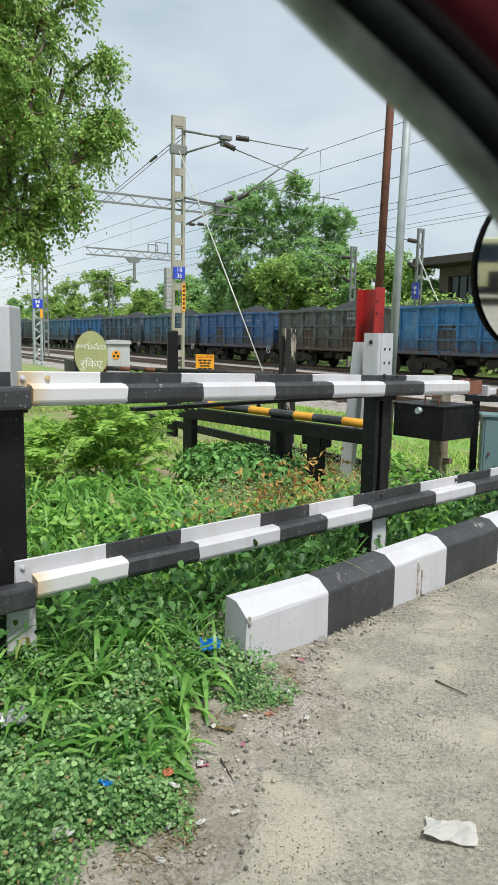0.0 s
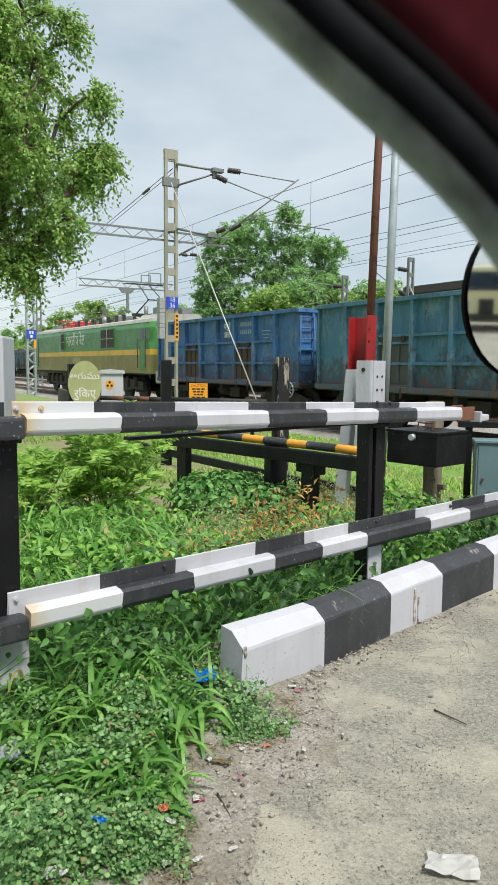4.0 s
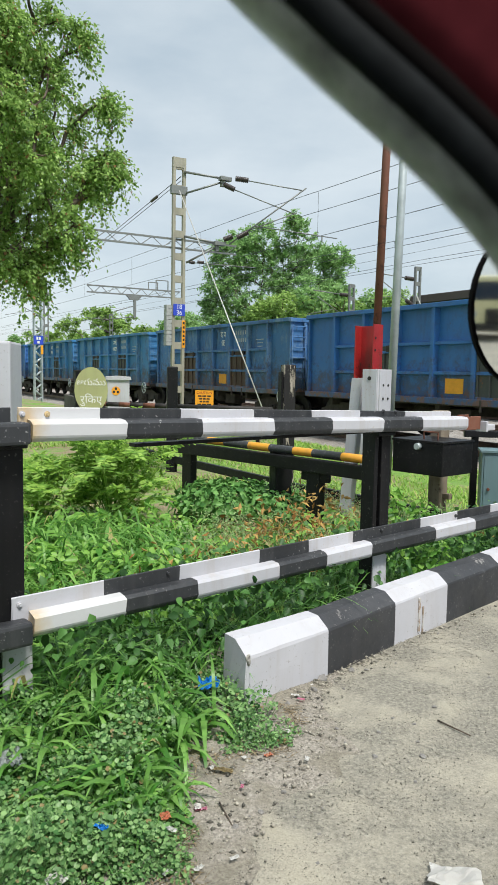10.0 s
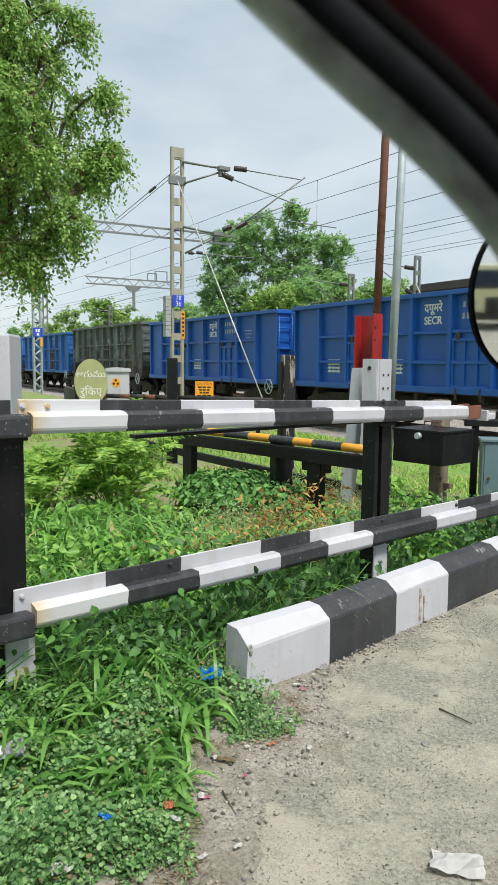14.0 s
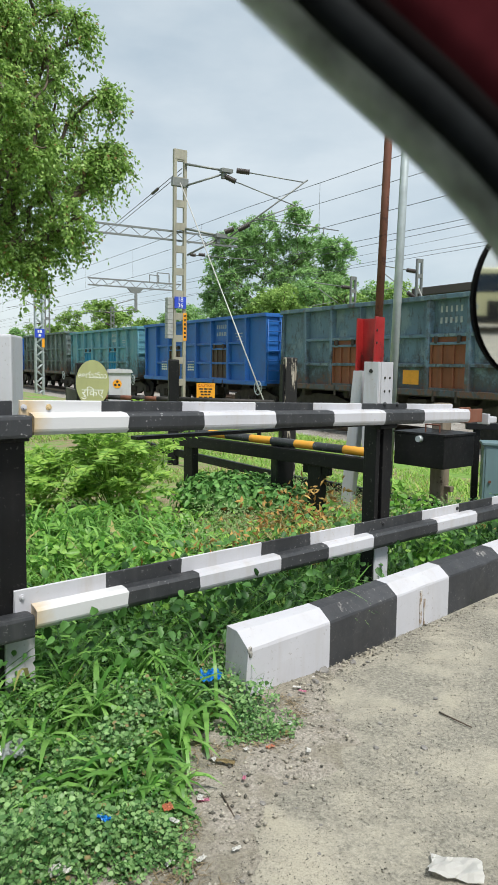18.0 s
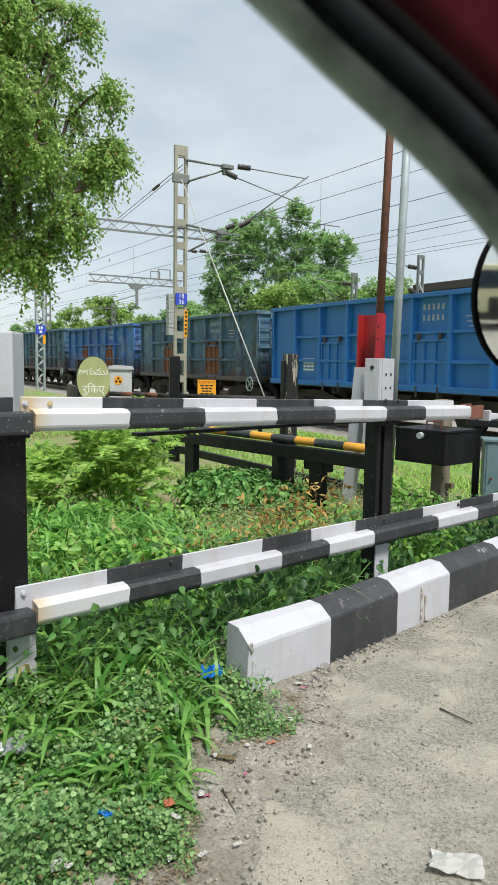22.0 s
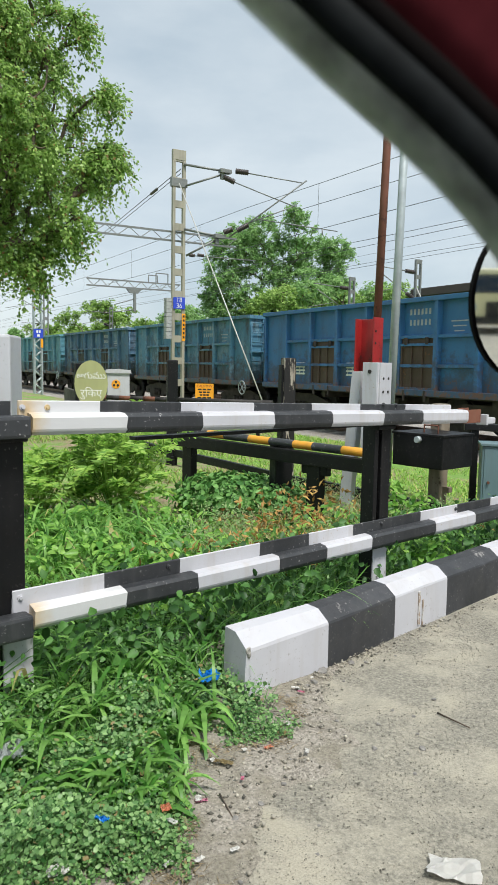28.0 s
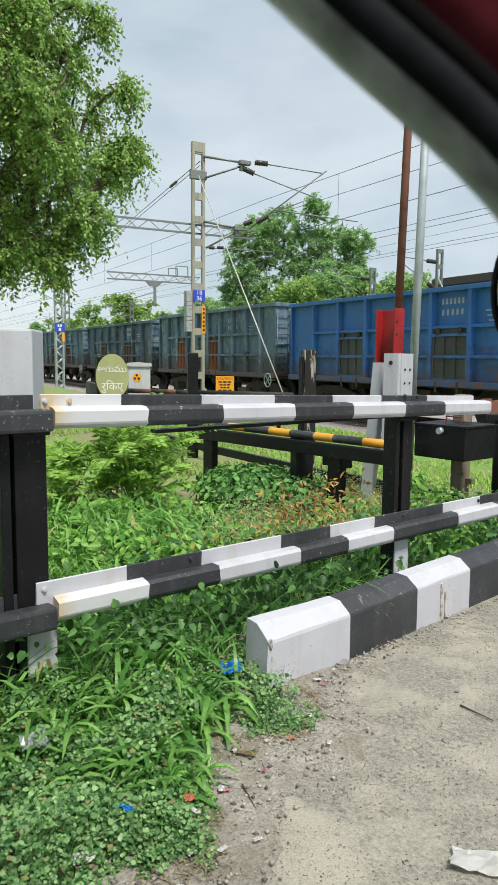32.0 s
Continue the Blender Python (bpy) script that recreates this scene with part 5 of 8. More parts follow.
    for k in range(16):
        a, b = 2 * math.pi * k / 16, 2 * math.pi * (k + 1) / 16
        add_rod(bm, (cx + 0.22 * math.cos(a), cy, cz + 0.22 * math.sin(a)), (cx + 0.22 * math.cos(b), cy, cz + 0.22 * math.sin(b)), 0.018, 0.018, 5, False)
    for k in range(4):
        a = math.pi / 4 + math.pi / 2 * k
        add_rod(bm, (cx, cy, cz), (cx + 0.22 * math.cos(a), cy, cz + 0.22 * math.sin(a)), 0.014, 0.014, 5, False)
    add_rod(bm, (cx, cy - 0.3, cz), (cx, cy + 0.01, cz), 0.03, 0.03, 6)
    part("brake_wheel", bm, M_GALV, w, "round handbrake wheel")
    if heap:
        bm = bmesh.new()
        nx, ny = 26, 8
        grid = [[bm.verts.new((-0.1 - (L - 0.2) * i / nx, -B + 0.12 + (2 * B - 0.24) * j / ny,
                               top - 0.25 + (0.55 + 0.25 * math.sin(i * 0.55)) * math.sin(math.pi * j / ny) * math.sin(math.pi * min(1, max(0.0, (i + 1) / (nx + 2)))) ** 0.4
                               + 0.05 * noise.noise((i * 0.9, j * 0.9, 0)))) for j in range(ny + 1)] for i in range(nx + 1)]
        for i in range(nx):
            for j in range(ny):
                bm.faces.new((grid[i][j], grid[i + 1][j], grid[i + 1][j + 1], grid[i][j + 1]))
        bmesh.ops.recalc_face_normals(bm, faces=bm.faces[:])
        part("coal_load", bm, M_COAL, w, "heaped black coal")
    return w


M_STENCIL = painted("worn_stencil_white", (0.42, 0.44, 0.45), (0.16, 0.19, 0.22), 0.66, 0.7, 0.3, 4.0, 0.5)
M_MASTER = wagon_paint("wagon_master", (0.05, 0.14, 0.32), 0.5)
M_DOOR = painted("door_master", (0.11, 0.085, 0.07), (0.2, 0.09, 0.045), 0.55, 0.8, 0.4, 1.5, 0.5)
COLOURS = {
    "faded_blue": ((0.04, 0.14, 0.33), 0.55), "teal": ((0.055, 0.17, 0.26), 0.6), "dull_blue": ((0.03, 0.10, 0.26), 0.5), "mid_blue": ((0.024, 0.12, 0.35), 0.38),
    "sea_blue": ((0.03, 0.16, 0.35), 0.5), "bright_blue": ((0.012, 0.105, 0.36), 0.3), "patched": ((0.05, 0.095, 0.15), 0.8), "soot": ((0.085, 0.098, 0.095), 0.85), "royal_blue": ((0.007, 0.078, 0.33), 0.06),
    "grey_green": ((0.10, 0.14, 0.14), 0.8), "pale_teal": ((0.085, 0.24, 0.31), 0.5), "slate_blue": ((0.05, 0.125, 0.205), 0.7), "grey_blue": ((0.10, 0.165, 0.225), 0.75),
    "night_blue": ((0.028, 0.115, 0.33), 0.55), "clean_blue": ((0.015, 0.125, 0.37), 0.08), "steel_blue": ((0.03, 0.13, 0.29), 0.38), "mud_grey": ((0.10, 0.105, 0.10), 0.85),
}
PAINTS = {k: wagon_paint("wagon_" + k, tuple(1.2 * q for q in c), wear) for k, (c, wear) in COLOURS.items()}
DOORS = {k: painted("door_" + k, c, (0.2, 0.09, 0.045), 0.6, 0.8, 0.35, 1.5, 0.45) for k, c in
         {"brown": (0.092, 0.060, 0.042), "orange": (0.25, 0.085, 0.04), "grey": (0.075, 0.08, 0.08), "blue": (0.02, 0.24, 0.44)}.items()}
# paint, door, painted words, patch
TRAIN = [
    ("faded_blue", "brown", "SER", ""), ("teal", "grey", "", ""), ("dull_blue", "grey", "SEC", ""), ("mid_blue", "brown", "", "yellow"), ("sea_blue", "grey", "SWR", ""),
    ("sea_blue", "grey", "NCR", ""), ("faded_blue", "brown", "SE", "yellow"), ("mid_blue", "grey", "", "yellow"), ("bright_blue", "grey", "", ""), ("soot", "grey", "WR", "yellow"),
    ("royal_blue", "", "SECR", "white"), ("royal_blue", "", "SECR", "white"), ("grey_green", "grey", "", ""), ("pale_teal", "blue", "", ""), ("bright_blue", "brown", "", "white"),
    ("grey_blue", "orange", "", "yellow"), ("slate_blue", "brown", "SWR", "yellow"), ("night_blue", "orange", "", ""), ("slate_blue", "orange", "", ""), ("clean_blue", "", "", "white"),
    ("clean_blue", "", "", "white"), ("steel_blue", "", "", "bars"), ("pale_teal", "grey", "", ""), ("slate_blue", "grey", "", ""), ("teal", "brown", "", ""),
    ("steel_blue", "brown", "", "white"), ("grey_blue", "brown", "", ""), ("patched", "brown", "", "white"), ("grey_blue", "orange", "", ""), ("mid_blue", "grey", "", ""),
    ("mud_grey", "grey", "", ""), ("dull_blue", "grey", "", "")]
LOOKS = {"faded_blue": "faded blue, rust-streaked", "teal": "weathered teal", "dull_blue": "dull dark blue", "mid_blue": "blue, lightly worn", "sea_blue": "sea-blue, grimy",
         "bright_blue": "bright blue", "soot": "soot-grey, weathered", "patched": "patchily faded blue-grey", "royal_blue": "new royal blue", "grey_green": "grey-green, grimy", "pale_teal": "pale teal, stained",
         "slate_blue": "slate blue, weathered", "grey_blue": "grey-blue, rust-stained", "night_blue": "dark blue, rusty", "clean_blue": "clean bright blue",
         "steel_blue": "steel-blue", "mud_grey": "mud-grey, rusty"}


def dress(w, paint, door):
    """Give a copied wagon its own paint, on the objects and not on the shared meshes."""
    for o in w.children_recursive:
        for slot in o.material_slots:
            if slot.material is M_MASTER:
                slot.link = "OBJECT"
                slot.material = PAINTS[paint]
            elif slot.material is M_DOOR:
                slot.link = "OBJECT"
                slot.material = DOORS[door] if door else PAINTS[paint]


def number_bar_mesh():
    bm = bmesh.new()
    add_box(bm, (0, 0, 0), (0.062, 0.004, 0.135))
    me = bpy.data.meshes.new("number_bar")
    bm.to_mesh(me)
    bm.free()
    me.materials.append(M_STENCIL)
    return me


NUMBER_BAR = number_bar_mesh()


ZONES = {"SWR": "\u0926\u092a\u0930\u0947", "SECR": "\u0926\u092a\u0942\u092e\u0930\u0947", "SER": "\u0926\u092a\u0942\u0930\u0947", "NCR": "\u0909\u092e\u0930\u0947", "SE": "\u0926 \u092a"}


def mark(w, words, patch, k, top):
    """Painted words, number bars and patches on the near side."""
    rnd = random.Random(40 + k)
    turn = Matrix.Rotation(radians(180), 4, "Z") @ Matrix.Rotation(radians(90), 4, "X")
    y = HALF_W - 0.137
    bay = (SIDE_LEN - 0.04) / 8
    if words:
        letters("zone_letters", words, 0.25, M_LETTER, w, Matrix.Translation((-bay * 4.5, y, 2.66)) @ turn, "white painted zone letters", 0.002, 1.0, 0.02)
        if words in ZONES:
            letters("zone_letters", ZONES[words], 0.27, M_LETTER, w, Matrix.Translation((-bay * 4.5, y, 2.95)) @ turn, "white painted zone letters", 0.002, 1.0, 0.02)
    for r in range(2):
        n = rnd.choice((5, 6, 6))
        for j in range(n):
            bar = new("number_bar", NUMBER_BAR)
            bar.parent, bar.location = w, (-bay * 5.5 + 0.38 - 0.76 * (j + 0.5) / n, y, 2.98 - 0.25 * r)
    for r in range(3):
        box_part("data_row", (-bay * 6.5, y, 2.72 - 0.11 * r), (0.5 - 0.1 * r, 0.004, 0.026), M_STENCIL, w, 0, "small white data row")
    if patch == "yellow":
        box_part("paint_patch", (-bay * 4.5, y, 1.42), (0.55, 0.006, 0.34), M_SIGN_YELLOW, w, 0, "yellow paint patch")
    if patch == "white":
        bm = bmesh.new()
        for cx in (1.5, 3.5):
            for r in range(4):
                add_box(bm, (-bay * cx, y, 1.75 - 0.10 * r), (0.55, 0.004, 0.05))
            for j in range(3):
                add_box(bm, (-bay * cx - 0.2 + 0.2 * j, y + 0.001, 1.6), (0.02, 0.004, 0.36))
        part("data_table", bm, M_LETTER, w, "white lettered data tables")
    if patch == "bars":
        bm = bmesh.new()
        for j in range(5):
            add_box(bm, (-bay * 0.55 + 0.36 - 0.18 * j, y, 2.75), (0.09, 0.004, 0.72))
        part("white_bars", bm, M_LETTER, w, "five white bars")
        rod_part("yellow_disc", (-bay * 0.6, y - 0.002, 2.02), (-bay * 0.6, y + 0.004, 2.02), 0.24, M_SIGN_YELLOW, w, 24, "yellow disc")


def train_at(t):
    """Metres that the goods train has run along the tracks at t seconds."""
    return ((-0.00037043 * t + 0.0158868) * t + 10.921288) * t - 5.212376


WAGONS = []
MASTER_LOW = make_wagon("goods_wagon", "open box wagon", 3.30, 8)
MASTER_RIBBED = make_wagon("goods_wagon", "ribbed open box wagon", 3.42, 10)
for k, (paint, door, words, patch) in enumerate(TRAIN):
    src = MASTER_RIBBED if k in (9, 12, 16, 28) else MASTER_LOW
    w = copy_thing(src, pose(0, 0, 0))
    w.name = "goods_wagon"
    tagged(w, LOOKS[paint] + " open box goods wagon with " + ("rusty " + door + " flap doors" if door else "plain sides"))
    dress(w, paint, door)
    mark(w, words, patch, k, 3.3)
    WAGONS.append((w, k + 1))

# ---- the standing coal train on the far track, creeping the other way ----
MASTER_COAL = make_wagon("coal_wagon", "coal wagon", 3.22, 8, True)
COAL = []
for k, (paint, door) in enumerate((("soot", "grey"), ("teal", "grey"), ("sea_blue", "grey"), ("mud_grey", "brown"), ("dull_blue", "grey"), ("slate_blue", "grey"), ("patched", "grey"),
                                   ("steel_blue", "grey"), ("teal", "grey"), ("grey_green", "grey"), ("slate_blue", "grey"), ("dull_blue", "grey"))):
    w = copy_thing(MASTER_COAL, pose(0, 0, 0))
    w.name = "coal_wagon"
    tagged(w, LOOKS[paint] + " box wagon heaped with coal", group="coal wagons")
    dress(w, paint, door)
    mark(w, "ECR" if k == 2 else "", "", 90 + k, 3.2)
    COAL.append((w, 16.4 + 10.72 * (k - 1)))
for master in (MASTER_LOW, MASTER_RIBBED, MASTER_COAL):
    for o in [*master.children_recursive, master]:
        bpy.data.objects.remove(o)


# ---- green electric locomotive ----
def build_loco():
    ob = thing("electric_locomotive", (0, 0, 0), "green and khaki electric freight locomotive with a yellow band", "locomotive")
    green = painted("loco_green", (0.055, 0.20, 0.05), (0.1, 0.1, 0.05), 0.76, 0.35, 0.12, 0.8, 0.18, dirt=(0.06, 0.09, 0.03), bumpy=0.05)
    khaki = painted("loco_khaki", (0.27, 0.22, 0.075), (0.1, 0.08, 0.04), 0.74, 0.5, 0.2, 0.8, 0.35, bumpy=0.05)
    band = painted("loco_band", (0.72, 0.42, 0.03), (0.3, 0.2, 0.05), 0.76, 0.4, 0.1, 1.0, 0.2, bumpy=0.05)
    roofm = painted("loco_roof", (0.47, 0.46, 0.42), (0.2, 0.16, 0.12), 0.66, 0.7, 0.25, 1.5, 0.5)
    glass = plain("dark_glass", (0.02, 0.025, 0.028), 0.08, 0, 0.1, bumpy=0)
    grille = plain("dark_louvre", (0.05, 0.042, 0.038), 0.6, 0.2, 0.3)
    redm = plain("pantograph_red", (0.55, 0.03, 0.025), 0.45, 0, 0.1)
    L, B = 19.6, 1.53

    def shell(bm, lo, hi, mat):
        """A band of the body between two heights; the cab ends lean back above the waist."""
        def end(z):
            return 0.0 if z < 2.3 else (z - 2.3) * 0.42
        def half(z):
            return B if z < 3.25 else B - (z - 3.25) * 0.5
        ring = []
        for z in (lo, hi):
            e, b, r = end(z), half(z), 0.55
            ring.append([bm.verts.new(q) for q in ((-e - r, b, z), (-e - 0.12, b - 0.28, z), (-e, b - 0.6, z), (-e, -b + 0.6, z), (-e - 0.12, -b + 0.28, z), (-e - r, -b, z),
                                                     (-L + e + r, -b, z), (-L + e + 0.12, -b + 0.28, z), (-L + e, -b + 0.6, z), (-L + e, b - 0.6, z), (-L + e + 0.12, b - 0.28, z),
                                                     (-L + e + r, b, z))])
        n = len(ring[0])
        for k in range(n):
            f = bm.faces.new((ring[0][k], ring[1][k], ring[1][(k + 1) % n], ring[0][(k + 1) % n]))
            f.material_index = mat
        return ring
    for name, lo, hi, m, lab in (("lower_body", 1.26, 2.05, khaki, "khaki lower body"), ("yellow_band", 2.05, 2.29, band, "yellow band"), ("upper_body", 2.29, 3.2, green, "green upper body"),
                                 ("cornice", 3.2, 3.45, green, "green cornice")):
        bm = bmesh.new()
        ring = shell(bm, lo, hi, 0)
        if lo == 1.26:
            bm.faces.new(ring[0])
        if hi == 3.45:
            bm.faces.new(ring[1])
        bmesh.ops.recalc_face_normals(bm, faces=bm.faces[:])
        part(name, bm, m, ob, lab)
    # pale rounded roof edge and roof
    bm = bmesh.new()
    add_prism(bm, [(-1.46, 3.43), (-1.40, 3.57), (-1.1, 3.65), (1.1, 3.65), (1.40, 3.57), (1.46, 3.43)], "x", -L + 0.9, -0.9)
    add_prism(bm, [(-1.2, 3.43), (-0.9, 3.81), (0.9, 3.81), (1.2, 3.43)], "x", -L + 0.75, -L + 2.9)
    add_prism(bm, [(-1.2, 3.43), (-0.9, 3.73), (0.9, 3.73), (1.2, 3.43)], "x", -2.9, -0.75)
    part("roof", bm, roofm, ob, "pale dusty roof")
    y = B + 0.004
    # cab doors, windows and louvres on the near side, and on the far side
    for s in (1, -1):
        for x in (-1.33, -L + 1.33):
            box_part("cab_door", (x, s * (B + 0.008), 2.28), (0.62, 0.025, 1.8), green, ob, 0.01, "green cab door")
            box_part("door_window", (x, s * (B + 0.022), 2.92), (0.38, 0.012, 0.46), glass, ob, 0.004, "dark door window")
            for dx in (-0.42, 0.42):
                rod_part("grab_rail", (x + dx, s * (B + 0.06), 1.5), (x + dx, s * (B + 0.06), 2.75), 0.016, M_INK, ob, 6, "dark grab rail")
            box_part("cab_window_frame", (x + (0.62 if x > -5 else -0.62), s * (B + 0.012), 2.92), (0.44, 0.03, 0.58), green, ob, 0.02, "green window frame")
            box_part("cab_window", (x + (0.62 if x > -5 else -0.62), s * (B + 0.024), 2.92), (0.34, 0.02, 0.48), glass, ob, 0.01, "dark cab side window")
            # black block in place of a step recess, painted as its inner shade
            box_part("step_recess", (x, s * (B + 0.004), 1.48), (0.36, 0.02, 0.16), M_INK, ob, 0)
        for x, w_ in ((-6.83, 0.56), (-14.0, 1.75)):
            fr = box_part("louvre_frame", (x, s * (B + 0.014), 2.84), (w_ + 0.14, 0.04, 0.98), green, ob, 0.01, "green louvre frame")
            bm = bmesh.new()
            add_box(bm, (x, s * (B + 0.03), 2.84), (w_, 0.02, 0.84))
            for k in range(13):
                add_box(bm, (x, s * (B + 0.045), 2.46 + 0.063 * k), (w_, 0.02, 0.022))
            part("louvre", bm, grille, fr, "dark louvre slats")
            bm = bmesh.new()
            add_box(bm, (x, s * (B + 0.06), 2.84), (w_ + 0.02, 0.012, 0.03))
            if w_ > 1:
                add_box(bm, (x, s * (B + 0.06), 2.84), (0.03, 0.012, 0.86))
            part("louvre_bar", bm, roofm, fr, "pale cross bar")
    turn = Matrix.Rotation(radians(180), 4, "Z") @ Matrix.Rotation(radians(90), 4, "X")
    letters("lettering", "\u092d\u093e\u0930\u0924\u0940\u092f \u0930\u0947\u0932", 0.78, M_LETTER, ob, Matrix.Translation((-8.95, y + 0.004, 2.86)) @ turn, "white painted lettering", 0.002)
    bm = bmesh.new()
    for k in range(5):
        add_box(bm, (-8.62 - 0.26 * k, y, 1.83), (0.19, 0.004, 0.27))
    part("number_bars", bm, plain("faded_letter", (0.36, 0.33, 0.2), 0.6), ob, "faded number bars")
    # windscreens with grilles at both ends
    for x, s in ((-0.25, 1), (-L + 0.25, -1)):
        m = Matrix.Translation((x, 0, 2.9)) @ Matrix.Rotation(-s * radians(22.8), 4, "Y")
        box_part("windscreen", (0.03 * s, 0, 0.05), (0.03, 2.0, 0.72), glass, ob, 0.01, "dark windscreen", m)
        bm = bmesh.new()
        for k in range(17):
            add_box(bm, (0.07 * s, -1.04 + 0.13 * k, 0.05), (0.012, 0.014, 0.78), 0, m)
        for z in (-0.34, 0.05, 0.44):
            add_box(bm, (0.075 * s, 0, z), (0.012, 2.12, 0.02), 0, m)
        part("window_grille", bm, M_INK, ob, "dark wire grille")
        bm = bmesh.new()
        for yy in (-0.95, 0.95):
            add_rod(bm, (x + s * 0.24, yy, 2.0), (x + s * 0.32, yy, 2.0), 0.13, 0.12, 12)
        part("headlight", bm, roofm, ob, "round headlights")
        box_part("buffer_beam", (x + s * 0.22, 0, 1.12), (0.5, 2.8, 0.5), roofm, ob, 0.04, "pale buffer beam")
        bm = bmesh.new()
        add_box(bm, (x + s * 0.6, 0, 1.05), (0.6, 0.26, 0.3), 0.03)
        for yy in (-0.95, 0.95):
            add_rod(bm, (x + s * 0.3, yy, 1.1), (x + s * 0.62, yy, 1.1), 0.11, 0.2, 10)
        part("coupler", bm, M_UNDER, ob, "dark coupler and buffers")
    # bogies and underfloor gear
    for x in (-4.7, -L + 4.7):
        bm = bmesh.new()
        for yy in (1.1, -1.1):
            add_prism(bm, [(x - 2.6, 0.5), (x - 2.6, 0.85), (x - 1.2, 1.0), (x + 1.2, 1.0), (x + 2.6, 0.85), (x + 2.6, 0.5), (x + 1.5, 0.55), (x, 0.4), (x - 1.5, 0.55)], "y", yy - 0.09, yy + 0.09)
            for dx in (-1.85, -0.9, 0, 0.9, 1.85):
                add_rod(bm, (x + dx, yy * 1.1, 0.62), (x + dx, yy * 1.1, 1.1), 0.12, 0.12, 10)
        bogie = part("bogie", bm, M_UNDER, ob, "dusty three-axle bogie")
        for dx in (-1.85, 0, 1.85):
            bm = bmesh.new()
            for yy in (0.80, -0.80):
                add_rod(bm, (x + dx, yy - 0.07, 0.54), (x + dx, yy + 0.07, 0.54), 0.54, 0.54, 22)
            add_rod(bm, (x + dx, -1.2, 0.54), (x + dx, 1.22, 0.54), 0.12, 0.12, 10)
            part("wheelset", bm, M_CAST, bogie, "steel wheelset")
    bm = bmesh.new()
    add_box(bm, (-L / 2, 0, 0.85), (4.2, 2.5, 0.85), 0.05)
    add_box(bm, (-L / 2 + 3.2, 0.9, 1.15), (1.6, 0.8, 0.4), 0.03)
    add_box(bm, (-L / 2 - 3.2, 0.9, 1.15), (1.6, 0.8, 0.4), 0.03)
    add_box(bm, (-L / 2, 0, 1.28), (L - 1.4, 2.8, 0.16), 0.01)
    for yy in (0.4, 0.6, 0.8, 1.0):
        add_rod(bm, (-L / 2 + 2.0, 1.38, yy + 0.2), (-L / 2 - 2.0, 1.38, yy + 0.2), 0.03, 0.03, 6)
    part("underfloor_gear", bm, M_UNDER, ob, "dusty underfloor gear")
    # roof gear: ribbed insulators, boxes, bus bars
    for x in (-6.6, -7.9, -9.0, -10.2, -11.4, -12.6, -13.6):
        for yy in (0.55, -0.4):
            bm = bmesh.new()
            insulator(bm, (x, yy, 3.82), (x, yy, 4.22), 0.10, 5, 0)
            part("roof_insulator", bm, M_INSUL, ob, "ribbed roof insulator")
    bm = bmesh.new()
    add_rod(bm, (-6.4, 0.55, 4.25), (-13.8, 0.55, 4.25), 0.02, 0.02, 6)
    add_rod(bm, (-6.4, -0.4, 4.25), (-13.8, -0.4, 4.25), 0.02, 0.02, 6)
    part("bus_bar", bm, M_MASTDARK, ob)
    rod_part("roof_drum", (-9.6, 0.1, 3.8), (-9.6, 0.1, 4.35), 0.28, M_MASTDARK, ob, 14, "grey roof drum", 0.26)
    for c, size in (((-11.8, -0.1, 4.0), (0.6, 0.9, 0.45)), ((-L + 1.8, 0.3, 4.12), (0.7, 0.8, 0.35)), ((-L + 1.7, -0.6, 4.12), (0.6, 0.5, 0.4)), ((-2.0, 0.2, 4.0), (0.7, 0.7, 0.3))):
        box_part("roof_box", c, size, M_MASTDARK, ob, 0.03, "grey roof box")
    rod_part("roof_drum", (-L + 2.9, 0.7, 3.9), (-L + 2.9, 0.7, 4.4), 0.1, M_MASTDARK, ob, 10, "grey roof drum")
    # folded red pantograph in front, raised one behind
    bm = bmesh.new()
    for yy in (-0.55, 0.55):
        add_rod(bm, (-3.4, yy, 4.10), (-6.2, yy * 0.7, 4.22), 0.03, 0.03, 6)
        add_rod(bm, (-3.6, yy * 0.5, 4.16), (-6.1, yy * 0.3, 4.30), 0.025, 0.025, 6)
    add_box(bm, (-3.6, 0, 4.34), (0.25, 1.8, 0.06), 0.01)
    add_box(bm, (-6.1, 0, 4.12), (0.25, 1.4, 0.12), 0.01)
    add_box(bm, (-4.6, 0, 4.04), (0.2, 1.2, 0.14), 0.01)
    for x in (-3.6, -5.9):
        for yy in (-0.5, 0.5):
            add_rod(bm, (x, yy, 3.82), (x, yy, 4.08), 0.07, 0.07, 8)
    part("folded_pantograph", bm, redm, ob, "red folded pantograph")
    bm = bmesh.new()
    X = -L + 4.6
    add_box(bm, (X, 0, 4.12), (0.3, 1.3, 0.14), 0.01)
    for yy in (-0.5, 0.5):
        add_rod(bm, (X, yy, 4.15), (X - 1.15, yy * 0.7, 4.75), 0.035, 0.03, 6)
        add_rod(bm, (X - 1.15, yy * 0.7, 4.75), (X + 0.25, yy * 0.5, 5.58), 0.022, 0.022, 6)
    add_rod(bm, (X - 1.15, -0.4, 4.75), (X - 1.15, 0.4, 4.75), 0.03, 0.03, 6)
    for dx in (0.1, 0.4):
        add_rod(bm, (X + dx, -0.95, 5.58), (X + dx, 0.95, 5.58), 0.02, 0.02, 6)
    part("raised_pantograph", bm, M_INK, ob, "dark raised pantograph")
    for o in ob.children:
        if o.name.split(".")[0] in ("roof_insulator", "bus_bar", "roof_drum", "roof_box", "folded_pantograph", "raised_pantograph"):
            o.location.z = -0.17
    return ob


LOCO = build_loco()


